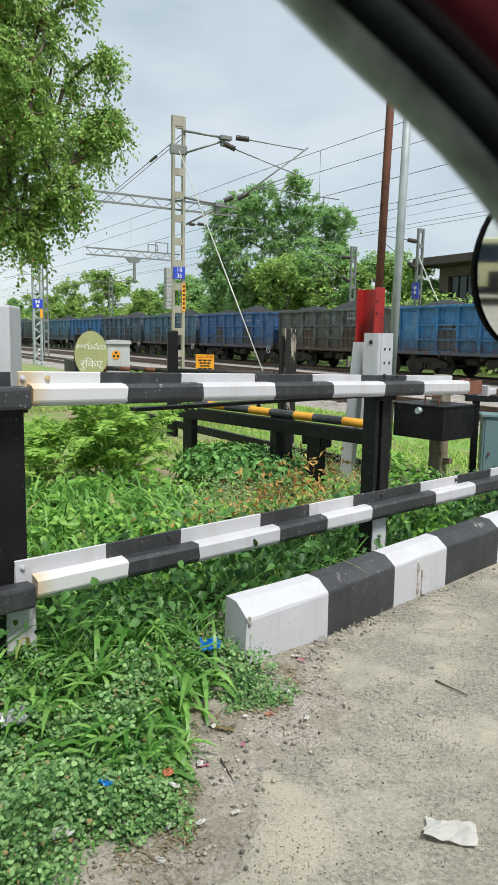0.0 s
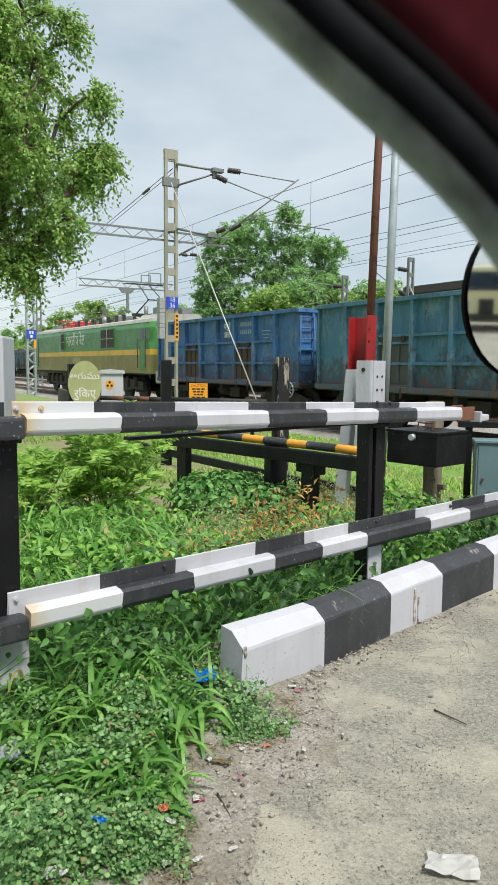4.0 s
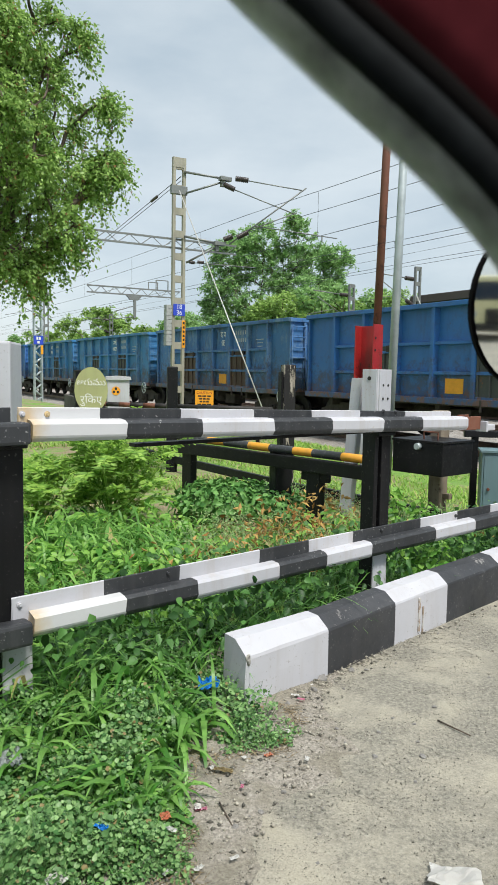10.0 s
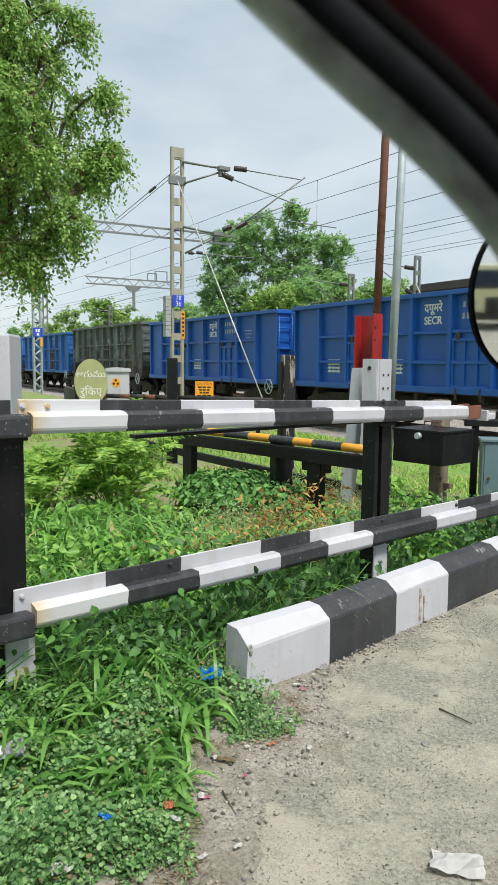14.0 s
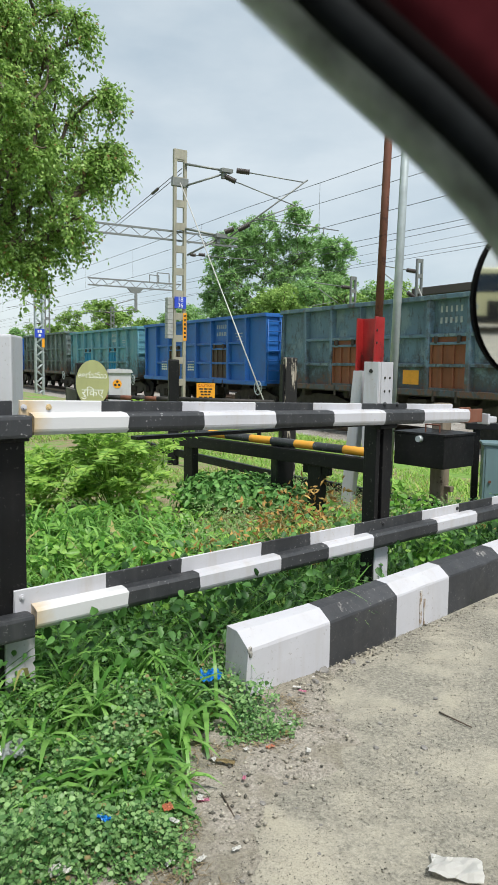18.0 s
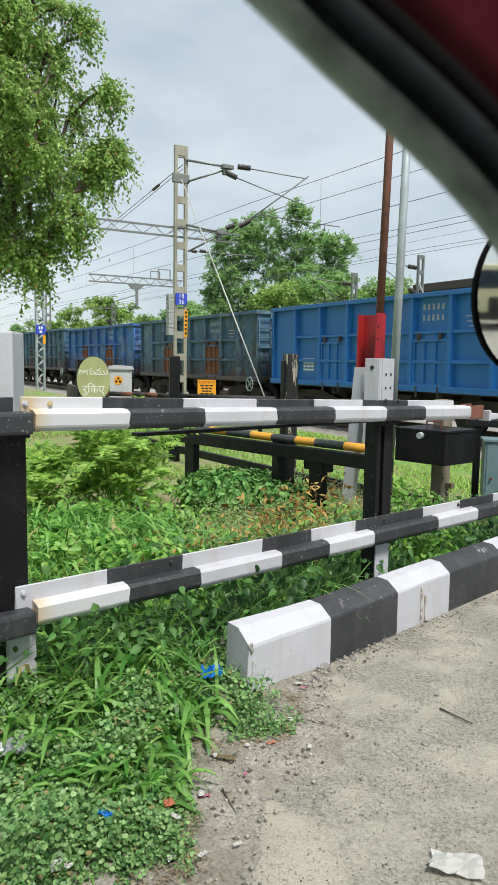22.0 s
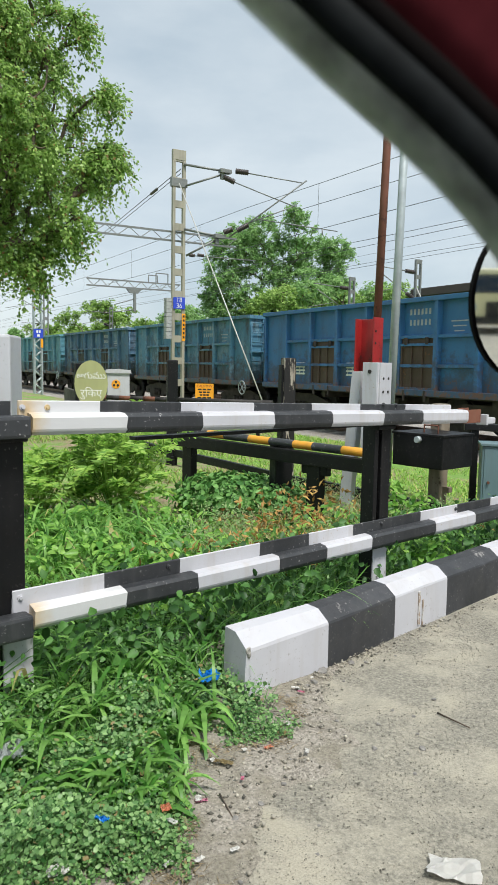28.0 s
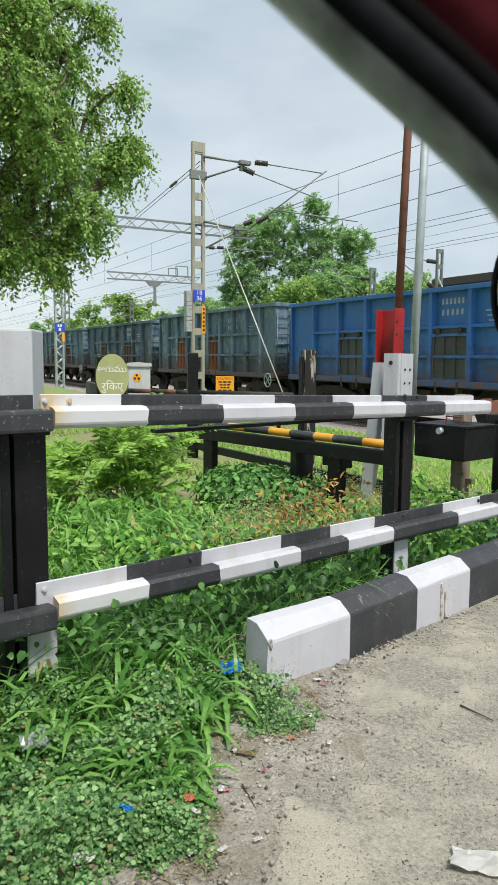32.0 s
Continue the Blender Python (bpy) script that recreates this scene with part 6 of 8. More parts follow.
# ---- plants ----
RNG = np.random.default_rng(11)
M_CLOVER = leafy("clover_leaf", (0.055, 0.175, 0.045), (0.36, 0.58, 0.225), 0.42, 0.33, (0.34, 0.27, 0.12), 0.03)
M_BLADE = leafy("grass_blade", (0.075, 0.24, 0.035), (0.35, 0.64, 0.16), 0.36, 0.44, (0.527, 0.465, 0.186), 0.02)
M_LAWN = leafy("short_grass", (0.17, 0.35, 0.045), (0.44, 0.66, 0.14), 0.55, 0.35, (0.522, 0.450, 0.189), 0.10)
M_BROAD = leafy("broad_leaf", (0.10, 0.30, 0.04), (0.42, 0.71, 0.15), 0.4, 0.45)
# grass green darkened to hold the shade under the bottom rail
M_SHADE_GRASS = leafy("shaded_grass", (0.03, 0.105, 0.016), (0.15, 0.34, 0.065), 0.42, 0.3)
M_BUSH = leafy("bush_leaf", (0.055, 0.18, 0.035), (0.22, 0.45, 0.12), 0.5, 0.25)
# leaf green darkened for the shade among dense plants; thin stems share it
M_SHADED_LEAF = leafy("shaded_green_leaf", (0.022, 0.08, 0.015), (0.11, 0.27, 0.06), 0.5, 0.15)
M_FROND = leafy("feathery_leaf", (0.13, 0.31, 0.035), (0.46, 0.69, 0.13), 0.5, 0.42)
M_DEBRIS = leafy("dead_stalk", (0.10, 0.075, 0.045), (0.42, 0.33, 0.20), 0.85, 0.1)
M_WEED = leafy("weed_leaf", (0.13, 0.24, 0.08), (0.38, 0.52, 0.22), 0.6, 0.3)
M_DRY = leafy("dry_leaf", (0.33, 0.16, 0.045), (0.60, 0.40, 0.13), 0.7, 0.2)
M_STRAW = leafy("straw", (0.30, 0.23, 0.11), (0.52, 0.43, 0.24), 0.8, 0.2)
M_TREE_A = leafy("tree_leaf_olive", (0.15, 0.30, 0.06), (0.48, 0.69, 0.20), 0.38, 0.46, (0.36, 0.22, 0.09), 0.03)
# green of the far trees, lightened in the colour to suggest haze
M_TREE_B = leafy("tree_leaf_hazed", (0.19, 0.38, 0.12), (0.46, 0.70, 0.28), 0.55, 0.45)
M_TREE_C = leafy("tree_leaf_yellowish", (0.20, 0.36, 0.075), (0.48, 0.68, 0.20), 0.55, 0.45)


def unit(v):
    return v / np.maximum(np.linalg.norm(v, axis=-1, keepdims=True), 1e-9)


def leaf_mesh(at, along, across, length, width, fold=0.25):
    """Pointed leaves of two bent halves each: root, shoulders and tip."""
    n = len(at)
    up = np.cross(along, across)
    L, W = np.broadcast_to(length, (n,))[:, None], np.broadcast_to(width, (n,))[:, None]
    mid = at + along * L * 0.5
    v = np.stack([at, mid + across * W * 0.5 + up * W * fold, at + along * L, mid - across * W * 0.5 + up * W * fold, at + along * L * 0.45], 1)
    f = np.array([[0, 1, 4], [1, 2, 4], [2, 3, 4], [3, 0, 4]])
    return v.reshape(-1, 3), (np.arange(n)[:, None, None] * 5 + f).reshape(-1, 3)


def full_leaf_mesh(at, along, across, length, width, fold=0.2):
    """Rounder leaves with a bent midrib, for what grows close by."""
    n = len(at)
    up = np.cross(along, across)
    L, W = np.broadcast_to(length, (n,))[:, None], np.broadcast_to(width, (n,))[:, None]
    def q(f, w, h):
        return at + along * L * f + across * W * w + up * (W * h - L * 0.22 * f * f)
    v = np.stack([q(0, 0, 0), q(0.16, 0.40, fold), q(0.52, 0.46, fold), q(1, 0, 0), q(0.52, -0.46, fold), q(0.16, -0.40, fold), q(0.42, 0, 0)], 1)
    f = np.array([[k, (k + 1) % 6, 6] for k in range(6)])
    return v.reshape(-1, 3), (np.arange(n)[:, None, None] * 7 + f).reshape(-1, 3)


def round_leaf_mesh(at, normal, radius):
    n = len(at)
    a = unit(np.cross(normal, RNG.normal(size=(n, 3))))
    b = np.cross(normal, a)
    R = np.broadcast_to(radius, (n,))[:, None]
    ring = [at + (a * math.cos(2 * math.pi * k / 6) + b * math.sin(2 * math.pi * k / 6)) * R * (1.0 if k else 0.75) for k in range(6)]
    v = np.stack(ring + [at - normal * R * 0.18], 1)
    f = np.array([[k, (k + 1) % 6, 6] for k in range(6)])
    return v.reshape(-1, 3), (np.arange(n)[:, None, None] * 7 + f).reshape(-1, 3)


def blade_mesh(at, heading, length, width, rise, droop):
    """Arching blades of grass in four steps that narrow to a point."""
    n = len(at)
    side = np.stack([-heading[:, 1], heading[:, 0], np.zeros(n)], 1)
    cols = []
    steps = 5
    for k in range(steps):
        f = k / (steps - 1)
        p = at + heading * (length * f * (0.45 + 0.55 * f))[:, None] * 0.78
        p = p + np.array([0, 0, 1.0]) * (length * (rise * f - droop * f * f))[:, None]
        w = width * (0.55 + 0.9 * f - 1.45 * f ** 2.2) if k < steps - 1 else width * 0.02
        cols += [p + side * (w / 2)[:, None], p - side * (w / 2)[:, None]]
    v = np.stack(cols, 1)
    f = np.array([[2 * k, 2 * k + 1, 2 * k + 3, 2 * k + 2] for k in range(steps - 1)])
    return v.reshape(-1, 3), (np.arange(n)[:, None, None] * steps * 2 + f).reshape(-1, 4)


def heights(x, y):
    d = x * ACROSS.x + y * ACROSS.y
    def sm(a, b):
        u = np.clip((d - a) / (b - a), 0, 1)
        return u * u * (3 - 2 * u)
    return 0.41 - 0.36 * sm(3.0, 9.0) - 0.33 * sm(9.3, 11.2)


def kerb_frame(x, y):
    q = np.stack([x - KERB0.x, y - KERB0.y], 1)
    return q @ np.array(KERB_U), q @ np.array(KERB_M)


def patchy(x, y, scale, seed):
    return np.array([noise.noise((a * scale, b * scale, seed)) for a, b in zip(x, y)])


def headings(n):
    a = RNG.uniform(0, 2 * math.pi, n)
    return np.stack([np.cos(a), np.sin(a), np.zeros(n)], 1)


def stuff(name, parts, mat, label, category):
    vs, fs, off = [], [], 0
    for v, f in parts:
        vs.append(v)
        fs.append(f + off)
        off += len(v)
    ob = mesh_from(name, np.concatenate(vs), np.concatenate(fs), mat, True)
    return tagged(ob, label, category, kind="stuff")


EDGE_U = np.linspace(-9, 14, 800)
EDGE_M = np.array([road_edge(u) for u in EDGE_U])
PLANT_M = np.interp(EDGE_U, [-9.0, -1.25, -1.05, -0.92, -0.79, -0.70, -0.63, -0.57, -0.44, -0.30, -0.13, 0.03, 0.12, 0.35, 14],
                    [1.6, 0.62, 0.59, 0.59, 0.64, 0.55, 0.45, 0.36, 0.22, 0.28, 0.35, 0.26, 0.02, -0.12, -0.12])
PLANT_M += np.array([0.035 * noise.noise((u * 8, 5.3, 0)) + 0.03 * noise.noise((u * 23, 6.3, 0)) for u in EDGE_U])


def verge(n, x0, x1, y0, y1, beyond=0.0):
    """Spots on the verge, on the far side of the road's edge."""
    x, y = RNG.uniform(x0, x1, n), RNG.uniform(y0, y1, n)
    u, m = kerb_frame(x, y)
    keep = m < np.interp(u, EDGE_U, PLANT_M) - beyond
    keep &= ~((u > -0.03) & (u < 3.6) & (m > -0.15))
    return x[keep], y[keep]


def build_clover():
    x, y = verge(27000, -1.5, 0.45, 1.35, 3.0, 0.0)
    u, m = kerb_frame(x, y)
    deep = np.clip((np.interp(u, EDGE_U, PLANT_M) - m) / 0.24, 0, 1)
    keep = (patchy(x, y, 5.5, 4.0) + 0.7 * patchy(x, y, 14.0, 1.0) > -0.10 - 0.25 * deep) & (RNG.uniform(size=len(x)) < np.clip(1.3 - (y - 1.5) * 0.72, 0.16, 1))
    x, y, deep = x[keep], y[keep], deep[keep]
    n = len(x)
    h = RNG.uniform(0.01, 0.10, n) * np.clip(0.85 + 1.5 * patchy(x, y, 4.5, 9.0), 0.2, 1.9) * (0.15 + 0.85 * deep)
    base = np.stack([x, y, heights(x, y) + h + 0.006], 1)
    at, nm, rad = [], [], []
    for k in range(5):
        off = RNG.normal(0, 0.022, (n, 3)) * np.array([1, 1, 0.3]) * (0.5 + 0.5 * deep)[:, None]
        at.append(base + off)
        nm.append(unit(RNG.normal(0, 0.45, (n, 3)) + np.array([0, -0.2, 0.9])))
        rad.append(RNG.uniform(0.0035, 0.0100, n) * (0.6 + 0.4 * deep))
    a = round_leaf_mesh(np.concatenate(at), np.concatenate(nm), np.concatenate(rad))
    stuff("clover_cover", [a], M_CLOVER, "low round-leaved green ground cover on the verge", "ground cover")
    head = headings(n)
    stems = blade_mesh(np.stack([x, y, heights(x, y)], 1), head, h * 1.2 + 0.02, np.full(n, 0.004), np.full(n, 1.0), np.full(n, 0.2))
    stuff("clover_stem", [stems], M_SHADED_LEAF, "thin green stems of the ground cover", "ground cover")


def build_debris():
    """Dry stalks and brown leaf bits where the ground cover thins out towards the road."""
    n = 2600
    u = RNG.uniform(-0.98, 0.16, n)
    m = np.interp(u, EDGE_U, PLANT_M) + RNG.normal(-0.03, 0.055, n)
    x, y = KERB0.x + KERB_U.x * u + KERB_M.x * m, KERB0.y + KERB_U.y * u + KERB_M.y * m
    keep = patchy(x, y, 7.0, 70.0) > -0.05
    x, y = x[keep], y[keep]
    n = len(x)
    b = blade_mesh(np.stack([x, y, heights(x, y) + RNG.uniform(0.006, 0.02, n)], 1), headings(n), RNG.uniform(0.012, 0.06, n), RNG.uniform(0.0015, 0.005, n), RNG.uniform(0.0, 0.12, n), np.full(n, 0.05))
    stuff("dry_debris", [b], M_DEBRIS, "dry stalks and leaf bits strewn at the verge's edge", "debris")


def tuft(cx, cy, n, length, width, spread_=0.05, lean=1.0):
    a = headings(n)
    at = np.stack([cx + RNG.normal(0, spread_, n), cy + RNG.normal(0, spread_, n), np.zeros(n)], 1)
    at[:, 2] = heights(at[:, 0], at[:, 1])
    a = unit(a + np.array([-0.25, -0.35, 0])) * RNG.uniform(0.6, 1.1, (n, 1))
    L = length * RNG.uniform(0.5, 1.15, n)
    return blade_mesh(at, a * lean, L, width * RNG.uniform(0.6, 1.2, n), RNG.uniform(1.0, 1.55, n), RNG.uniform(0.8, 1.5, n))


def build_verge_grass():
    spots = [(-0.62, 2.10, 22, 0.22), (-0.50, 2.28, 24, 0.26), (-0.72, 2.45, 22, 0.28), (-0.30, 2.42, 26, 0.24), (-0.16, 2.38, 22, 0.20), (-0.42, 2.62, 26, 0.30), (-0.86, 2.25, 20, 0.25),
             (-0.22, 2.72, 20, 0.26), (-0.08, 2.78, 18, 0.24), (-0.60, 2.75, 24, 0.30), (-0.9, 2.7, 22, 0.30), (-0.34, 2.2, 16, 0.17), (-0.78, 1.95, 16, 0.18), (-0.55, 1.9, 14, 0.15)]
    rnd = random.Random(77)
    while len(spots) < 95:
        x, y = rnd.uniform(-1.25, 0.02), rnd.uniform(1.9, 2.95)
        u, m = (Vector((x, y)) - KERB0).dot(KERB_U), (Vector((x, y)) - KERB0).dot(KERB_M)
        if m < road_edge(u) - 0.20 and not (u > -0.12 and m > -0.34) and x < 0.9 - 0.55 * y + (y - 1.75) * 0.35:
            spots.append((x, y, rnd.randint(14, 22), rnd.uniform(0.11, 0.17) + 0.09 * (y - 1.9)))
    stuff("verge_grass", [tuft(x, y, int(n * 0.75), l * 1.45, 0.034, 0.03) for x, y, n, l in spots], M_BLADE, "broad-bladed green grass tufts on the verge", "grass")
    x, y = verge(700, -1.3, 0.25, 1.6, 3.0, 0.10)
    u, m = kerb_frame(x, y)
    keep = ~((u > -0.15) & (m > -0.36))
    x, y = x[keep], y[keep]
    n = len(x)
    b = blade_mesh(np.stack([x, y, heights(x, y)], 1), headings(n), RNG.uniform(0.05, 0.16, n), RNG.uniform(0.004, 0.011, n), RNG.uniform(0.7, 1.2, n), RNG.uniform(0.3, 0.9, n))
    stuff("verge_blades", [b], M_BLADE, "scattered single grass blades on the verge", "grass")


def build_kerb_blades():
    """Long blades that lean over the kerb from behind it."""
    n = 9
    u = RNG.uniform(0.50, 0.86, n)
    x, y = KERB0.x + KERB_U.x * u - KERB_M.x * 0.15, KERB0.y + KERB_U.y * u - KERB_M.y * 0.15
    lean = RNG.normal(0.35, 0.35, (n, 1))
    head = unit(np.tile([KERB_M.x, KERB_M.y, 0.0], (n, 1)) + lean * np.array([KERB_U.x, KERB_U.y, 0.0]))
    b = blade_mesh(np.stack([x, y, np.full(n, 0.650)], 1), head, RNG.uniform(0.18, 0.30, n), RNG.uniform(0.006, 0.012, n), RNG.uniform(0.25, 0.45, n), RNG.uniform(0.45, 0.75, n))
    stuff("kerb_grass", [b], M_BLADE, "long grass blades leaning over the black kerb block", "grass")


def fence_frame(x, y):
    q = np.stack([x + 0.729, y - 2.38], 1)
    return q @ np.array([0.758, 0.652]), q @ np.array([-0.652, 0.758])


def behind_fence(n, l0, l1, o0, o1):
    l, o = RNG.uniform(l0, l1, n), RNG.uniform(o0, o1, n)
    x, y = -0.729 + 0.758 * l - 0.652 * o, 2.38 + 0.652 * l + 0.758 * o
    u, m = kerb_frame(x, y)
    keep = ~((u > -0.05) & (m > -0.24))
    return x[keep], y[keep]


def build_meadow():
    # understorey below and behind the bottom rail, its shade put into the leaf colours
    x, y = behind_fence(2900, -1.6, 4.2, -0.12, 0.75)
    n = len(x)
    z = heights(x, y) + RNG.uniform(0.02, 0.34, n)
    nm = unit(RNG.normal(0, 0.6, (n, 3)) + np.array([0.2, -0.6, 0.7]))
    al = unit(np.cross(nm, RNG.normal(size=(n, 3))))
    stuff("understorey", [full_leaf_mesh(np.stack([x, y, z], 1), al, np.cross(nm, al), RNG.uniform(0.02, 0.06, n), RNG.uniform(0.015, 0.042, n))], M_SHADED_LEAF,
          "leafy undergrowth below the fence, its green darkened as if shaded", "undergrowth")
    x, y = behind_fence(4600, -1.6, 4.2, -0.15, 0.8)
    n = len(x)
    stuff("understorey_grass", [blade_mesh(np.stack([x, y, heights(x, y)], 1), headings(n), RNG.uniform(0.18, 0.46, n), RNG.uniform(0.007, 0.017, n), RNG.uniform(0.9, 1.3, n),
                                           RNG.uniform(0.5, 1.1, n))], M_SHADE_GRASS, "long grass growing through the fence, its green darkened as if shaded", "grass")
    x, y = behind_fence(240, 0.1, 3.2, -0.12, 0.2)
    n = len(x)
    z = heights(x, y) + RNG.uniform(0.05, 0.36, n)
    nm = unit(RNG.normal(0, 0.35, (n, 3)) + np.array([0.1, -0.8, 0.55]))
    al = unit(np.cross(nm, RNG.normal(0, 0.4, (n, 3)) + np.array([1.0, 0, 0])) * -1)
    stuff("creeper", [full_leaf_mesh(np.stack([x, y, z], 1), al, np.cross(nm, al), RNG.uniform(0.025, 0.055, n), RNG.uniform(0.02, 0.042, n))], M_SHADED_LEAF,
          "heart-leaved creeper climbing below the fence, its green darkened as if shaded", "creeper")
    # bright long grass just behind the fence
    x, y = behind_fence(9000, -2.4, 4.6, 0.3, 2.0)
    keep = patchy(x, y, 1.2, 2.0) > -0.05
    x, y = x[keep], y[keep]
    n = len(x)
    stuff("meadow_grass", [blade_mesh(np.stack([x, y, heights(x, y)], 1), headings(n), RNG.uniform(0.10, 0.30, n), RNG.uniform(0.010, 0.026, n), RNG.uniform(0.8, 1.2, n),
                                      RNG.uniform(0.6, 1.2, n))], M_BLADE, "bright green meadow grass behind the fence", "grass")
    x, y = behind_fence(13500, -2.4, 3.2, 0.25, 2.6)
    keep = patchy(x, y, 1.6, 6.0) + 0.5 * patchy(x, y, 4.0, 16.0) > -0.02
    l, o = fence_frame(x, y)
    keep &= ~((x > -0.3) & (o > 0.8) & (RNG.uniform(size=len(x)) < 0.7))
    x, y = x[keep], y[keep]
    n = len(x)
    z = heights(x, y) + RNG.uniform(0.02, 0.20, n)
    nm = unit(RNG.normal(0, 0.5, (n, 3)) + np.array([0.1, -0.4, 0.9]))
    al = unit(np.cross(nm, RNG.normal(size=(n, 3))))
    rnd = random.Random(41)
    tufts = [(rnd.uniform(-1.75, -0.35), rnd.uniform(4.1, 5.2), rnd.randint(9, 15), rnd.uniform(0.34, 0.52)) for k in range(44)]
    stuff("meadow_tufts", [tuft(u, w, k, l, 0.040, 0.05) for u, w, k, l in tufts], M_BLADE, "broad-bladed bright green grass tufts in the meadow", "grass")
    stuff("meadow_herbs", [full_leaf_mesh(np.stack([x, y, z], 1), al, np.cross(nm, al), RNG.uniform(0.03, 0.095, n), RNG.uniform(0.018, 0.045, n))], M_BROAD,
          "broad-leaved green herbs behind the fence", "undergrowth")
    x, y = behind_fence(6000, -2.8, 2.0, 0.9, 3.2)
    n = len(x)
    stuff("broad_grass", [blade_mesh(np.stack([x, y, heights(x, y)], 1), headings(n), RNG.uniform(0.13, 0.34, n), RNG.uniform(0.01, 0.026, n), RNG.uniform(0.8, 1.3, n),
                                     RNG.uniform(0.5, 1.2, n))], M_BLADE, "broad bright grass before the shrubs", "grass")
    # low grass round the shrubs
    x, y = behind_fence(15000, -3.6, 1.8, 1.4, 5.2)
    keep = patchy(x, y, 1.1, 30.0) + 0.6 * patchy(x, y, 3.1, 31.0) > -0.02
    x, y = x[keep], y[keep]
    n = len(x)
    stuff("low_grass", [blade_mesh(np.stack([x, y, heights(x, y)], 1), headings(n), RNG.uniform(0.05, 0.16, n), RNG.uniform(0.006, 0.016, n), RNG.uniform(0.8, 1.2, n),
                                   RNG.uniform(0.4, 1.1, n))], M_LAWN, "low bright grass round the shrubs", "grass")
    # short turf on to the tracks
    n = 120000
    s = RNG.uniform(-3, 27, n)
    d = 2.2 + 8.6 * RNG.uniform(0, 1, n) ** 1.15
    x, y = -0.5053 * s + 0.8629 * d, 0.8629 * s + 0.5053 * d
    l, o = fence_frame(x, y)
    keep = (o > 0.9) & (y > 2.5) & (np.abs(x) < 0.42 * y + 0.8)
    x, y = x[keep], y[keep]
    pz = patchy(x, y, 0.55, 12.0)
    keep = pz > -0.30
    x, y, pz = x[keep], y[keep], pz[keep]
    n = len(x)
    stuff("turf", [blade_mesh(np.stack([x, y, heights(x, y)], 1), headings(n), RNG.uniform(0.04, 0.12, n) * (1 + 0.6 * pz), RNG.uniform(0.008, 0.022, n), RNG.uniform(0.8, 1.2, n),
                              RNG.uniform(0.2, 0.8, n))], M_LAWN, "short bright turf between the fence and the tracks", "grass")
    # a dry, tangled patch with fine grey-green weeds in the middle
    x, y = behind_fence(11000, 1.4, 4.4, 0.7, 2.9)
    keep = x > -0.40 + 0.35 * patchy(x, y, 1.7, 62.0)
    x, y = x[keep], y[keep]
    n = len(x)
    stuff("dry_tangle", [blade_mesh(np.stack([x, y, heights(x, y) + RNG.uniform(0, 0.12, n)], 1), headings(n), RNG.uniform(0.05, 0.2, n), RNG.uniform(0.003, 0.008, n), RNG.uniform(-0.1, 0.7, n),
                                    RNG.uniform(0.1, 0.6, n))], M_STRAW, "dry tangled straw-coloured weeds", "undergrowth")
    x, y = behind_fence(11000, 1.4, 4.4, 0.6, 2.9)
    keep = (patchy(x, y, 2.4, 61.0) > -0.12) & (x > -0.45)
    x, y = x[keep], y[keep]
    n = len(x)
    z = heights(x, y) + RNG.uniform(0.05, 0.22, n)
    nm = unit(RNG.normal(0, 0.6, (n, 3)) + np.array([0.1, -0.4, 0.8]))
    al = unit(np.cross(nm, RNG.normal(size=(n, 3))))
    stuff("fine_weeds", [leaf_mesh(np.stack([x, y, z], 1), al, np.cross(nm, al), RNG.uniform(0.018, 0.042, n), RNG.uniform(0.007, 0.014, n))], M_WEED,
          "fine grey-green weeds among dry stalks", "undergrowth")
    # dry straw and russet weeds
    x, y = behind_fence(9000, -2.0, 4.4, 0.9, 4.4)
    keep = patchy(x, y, 1.1, 21.0) > 0.12
    x, y = x[keep], y[keep]
    n = len(x)
    stuff("dry_straw", [blade_mesh(np.stack([x, y, heights(x, y)], 1), headings(n), RNG.uniform(0.10, 0.30, n), RNG.uniform(0.003, 0.010, n), RNG.uniform(0.15, 0.9, n), RNG.uniform(0.1, 0.8, n))],
          M_STRAW, "dry straw-coloured grass stalks", "grass")
    parts = []
    for cx, cy, n, h in ((0.45, 5.35, 90, 0.38), (0.25, 4.9, 80, 0.34), (0.12, 4.4, 60, 0.30), (-0.35, 4.05, 40, 0.24), (0.6, 4.9, 80, 0.36), (0.0, 4.1, 60, 0.28), (1.5, 5.3, 30, 0.2)):
        at = np.stack([cx + RNG.normal(0, 0.18, n), cy + RNG.normal(0, 0.18, n), np.zeros(n)], 1)
        at[:, 2] = heights(at[:, 0], at[:, 1]) + RNG.uniform(0.08, h, n)
        at[:, :2] += RNG.normal(0, 0.04, (n, 2))
        nm = unit(RNG.normal(0, 1, (n, 3)))
        al = unit(np.cross(nm, RNG.normal(size=(n, 3))))
        parts.append(leaf_mesh(at, al, np.cross(nm, al), RNG.uniform(0.03, 0.075, n), RNG.uniform(0.014, 0.03, n), 0.5))
        m = 9
        root = np.stack([cx + RNG.normal(0, 0.15, m), cy + RNG.normal(0, 0.15, m), np.zeros(m)], 1)
        root[:, 2] = heights(root[:, 0], root[:, 1])
        v, q = blade_mesh(root, headings(m), RNG.uniform(0.8, 1.2, m) * h, np.full(m, 0.006), RNG.uniform(0.9, 1.2, m), RNG.uniform(0.1, 0.4, m))
        parts.append((v, np.concatenate([q[:, [0, 1, 2]], q[:, [0, 2, 3]]])))
    stuff("russet_weeds", parts, M_DRY, "russet dried-up weeds among the grass", "undergrowth")


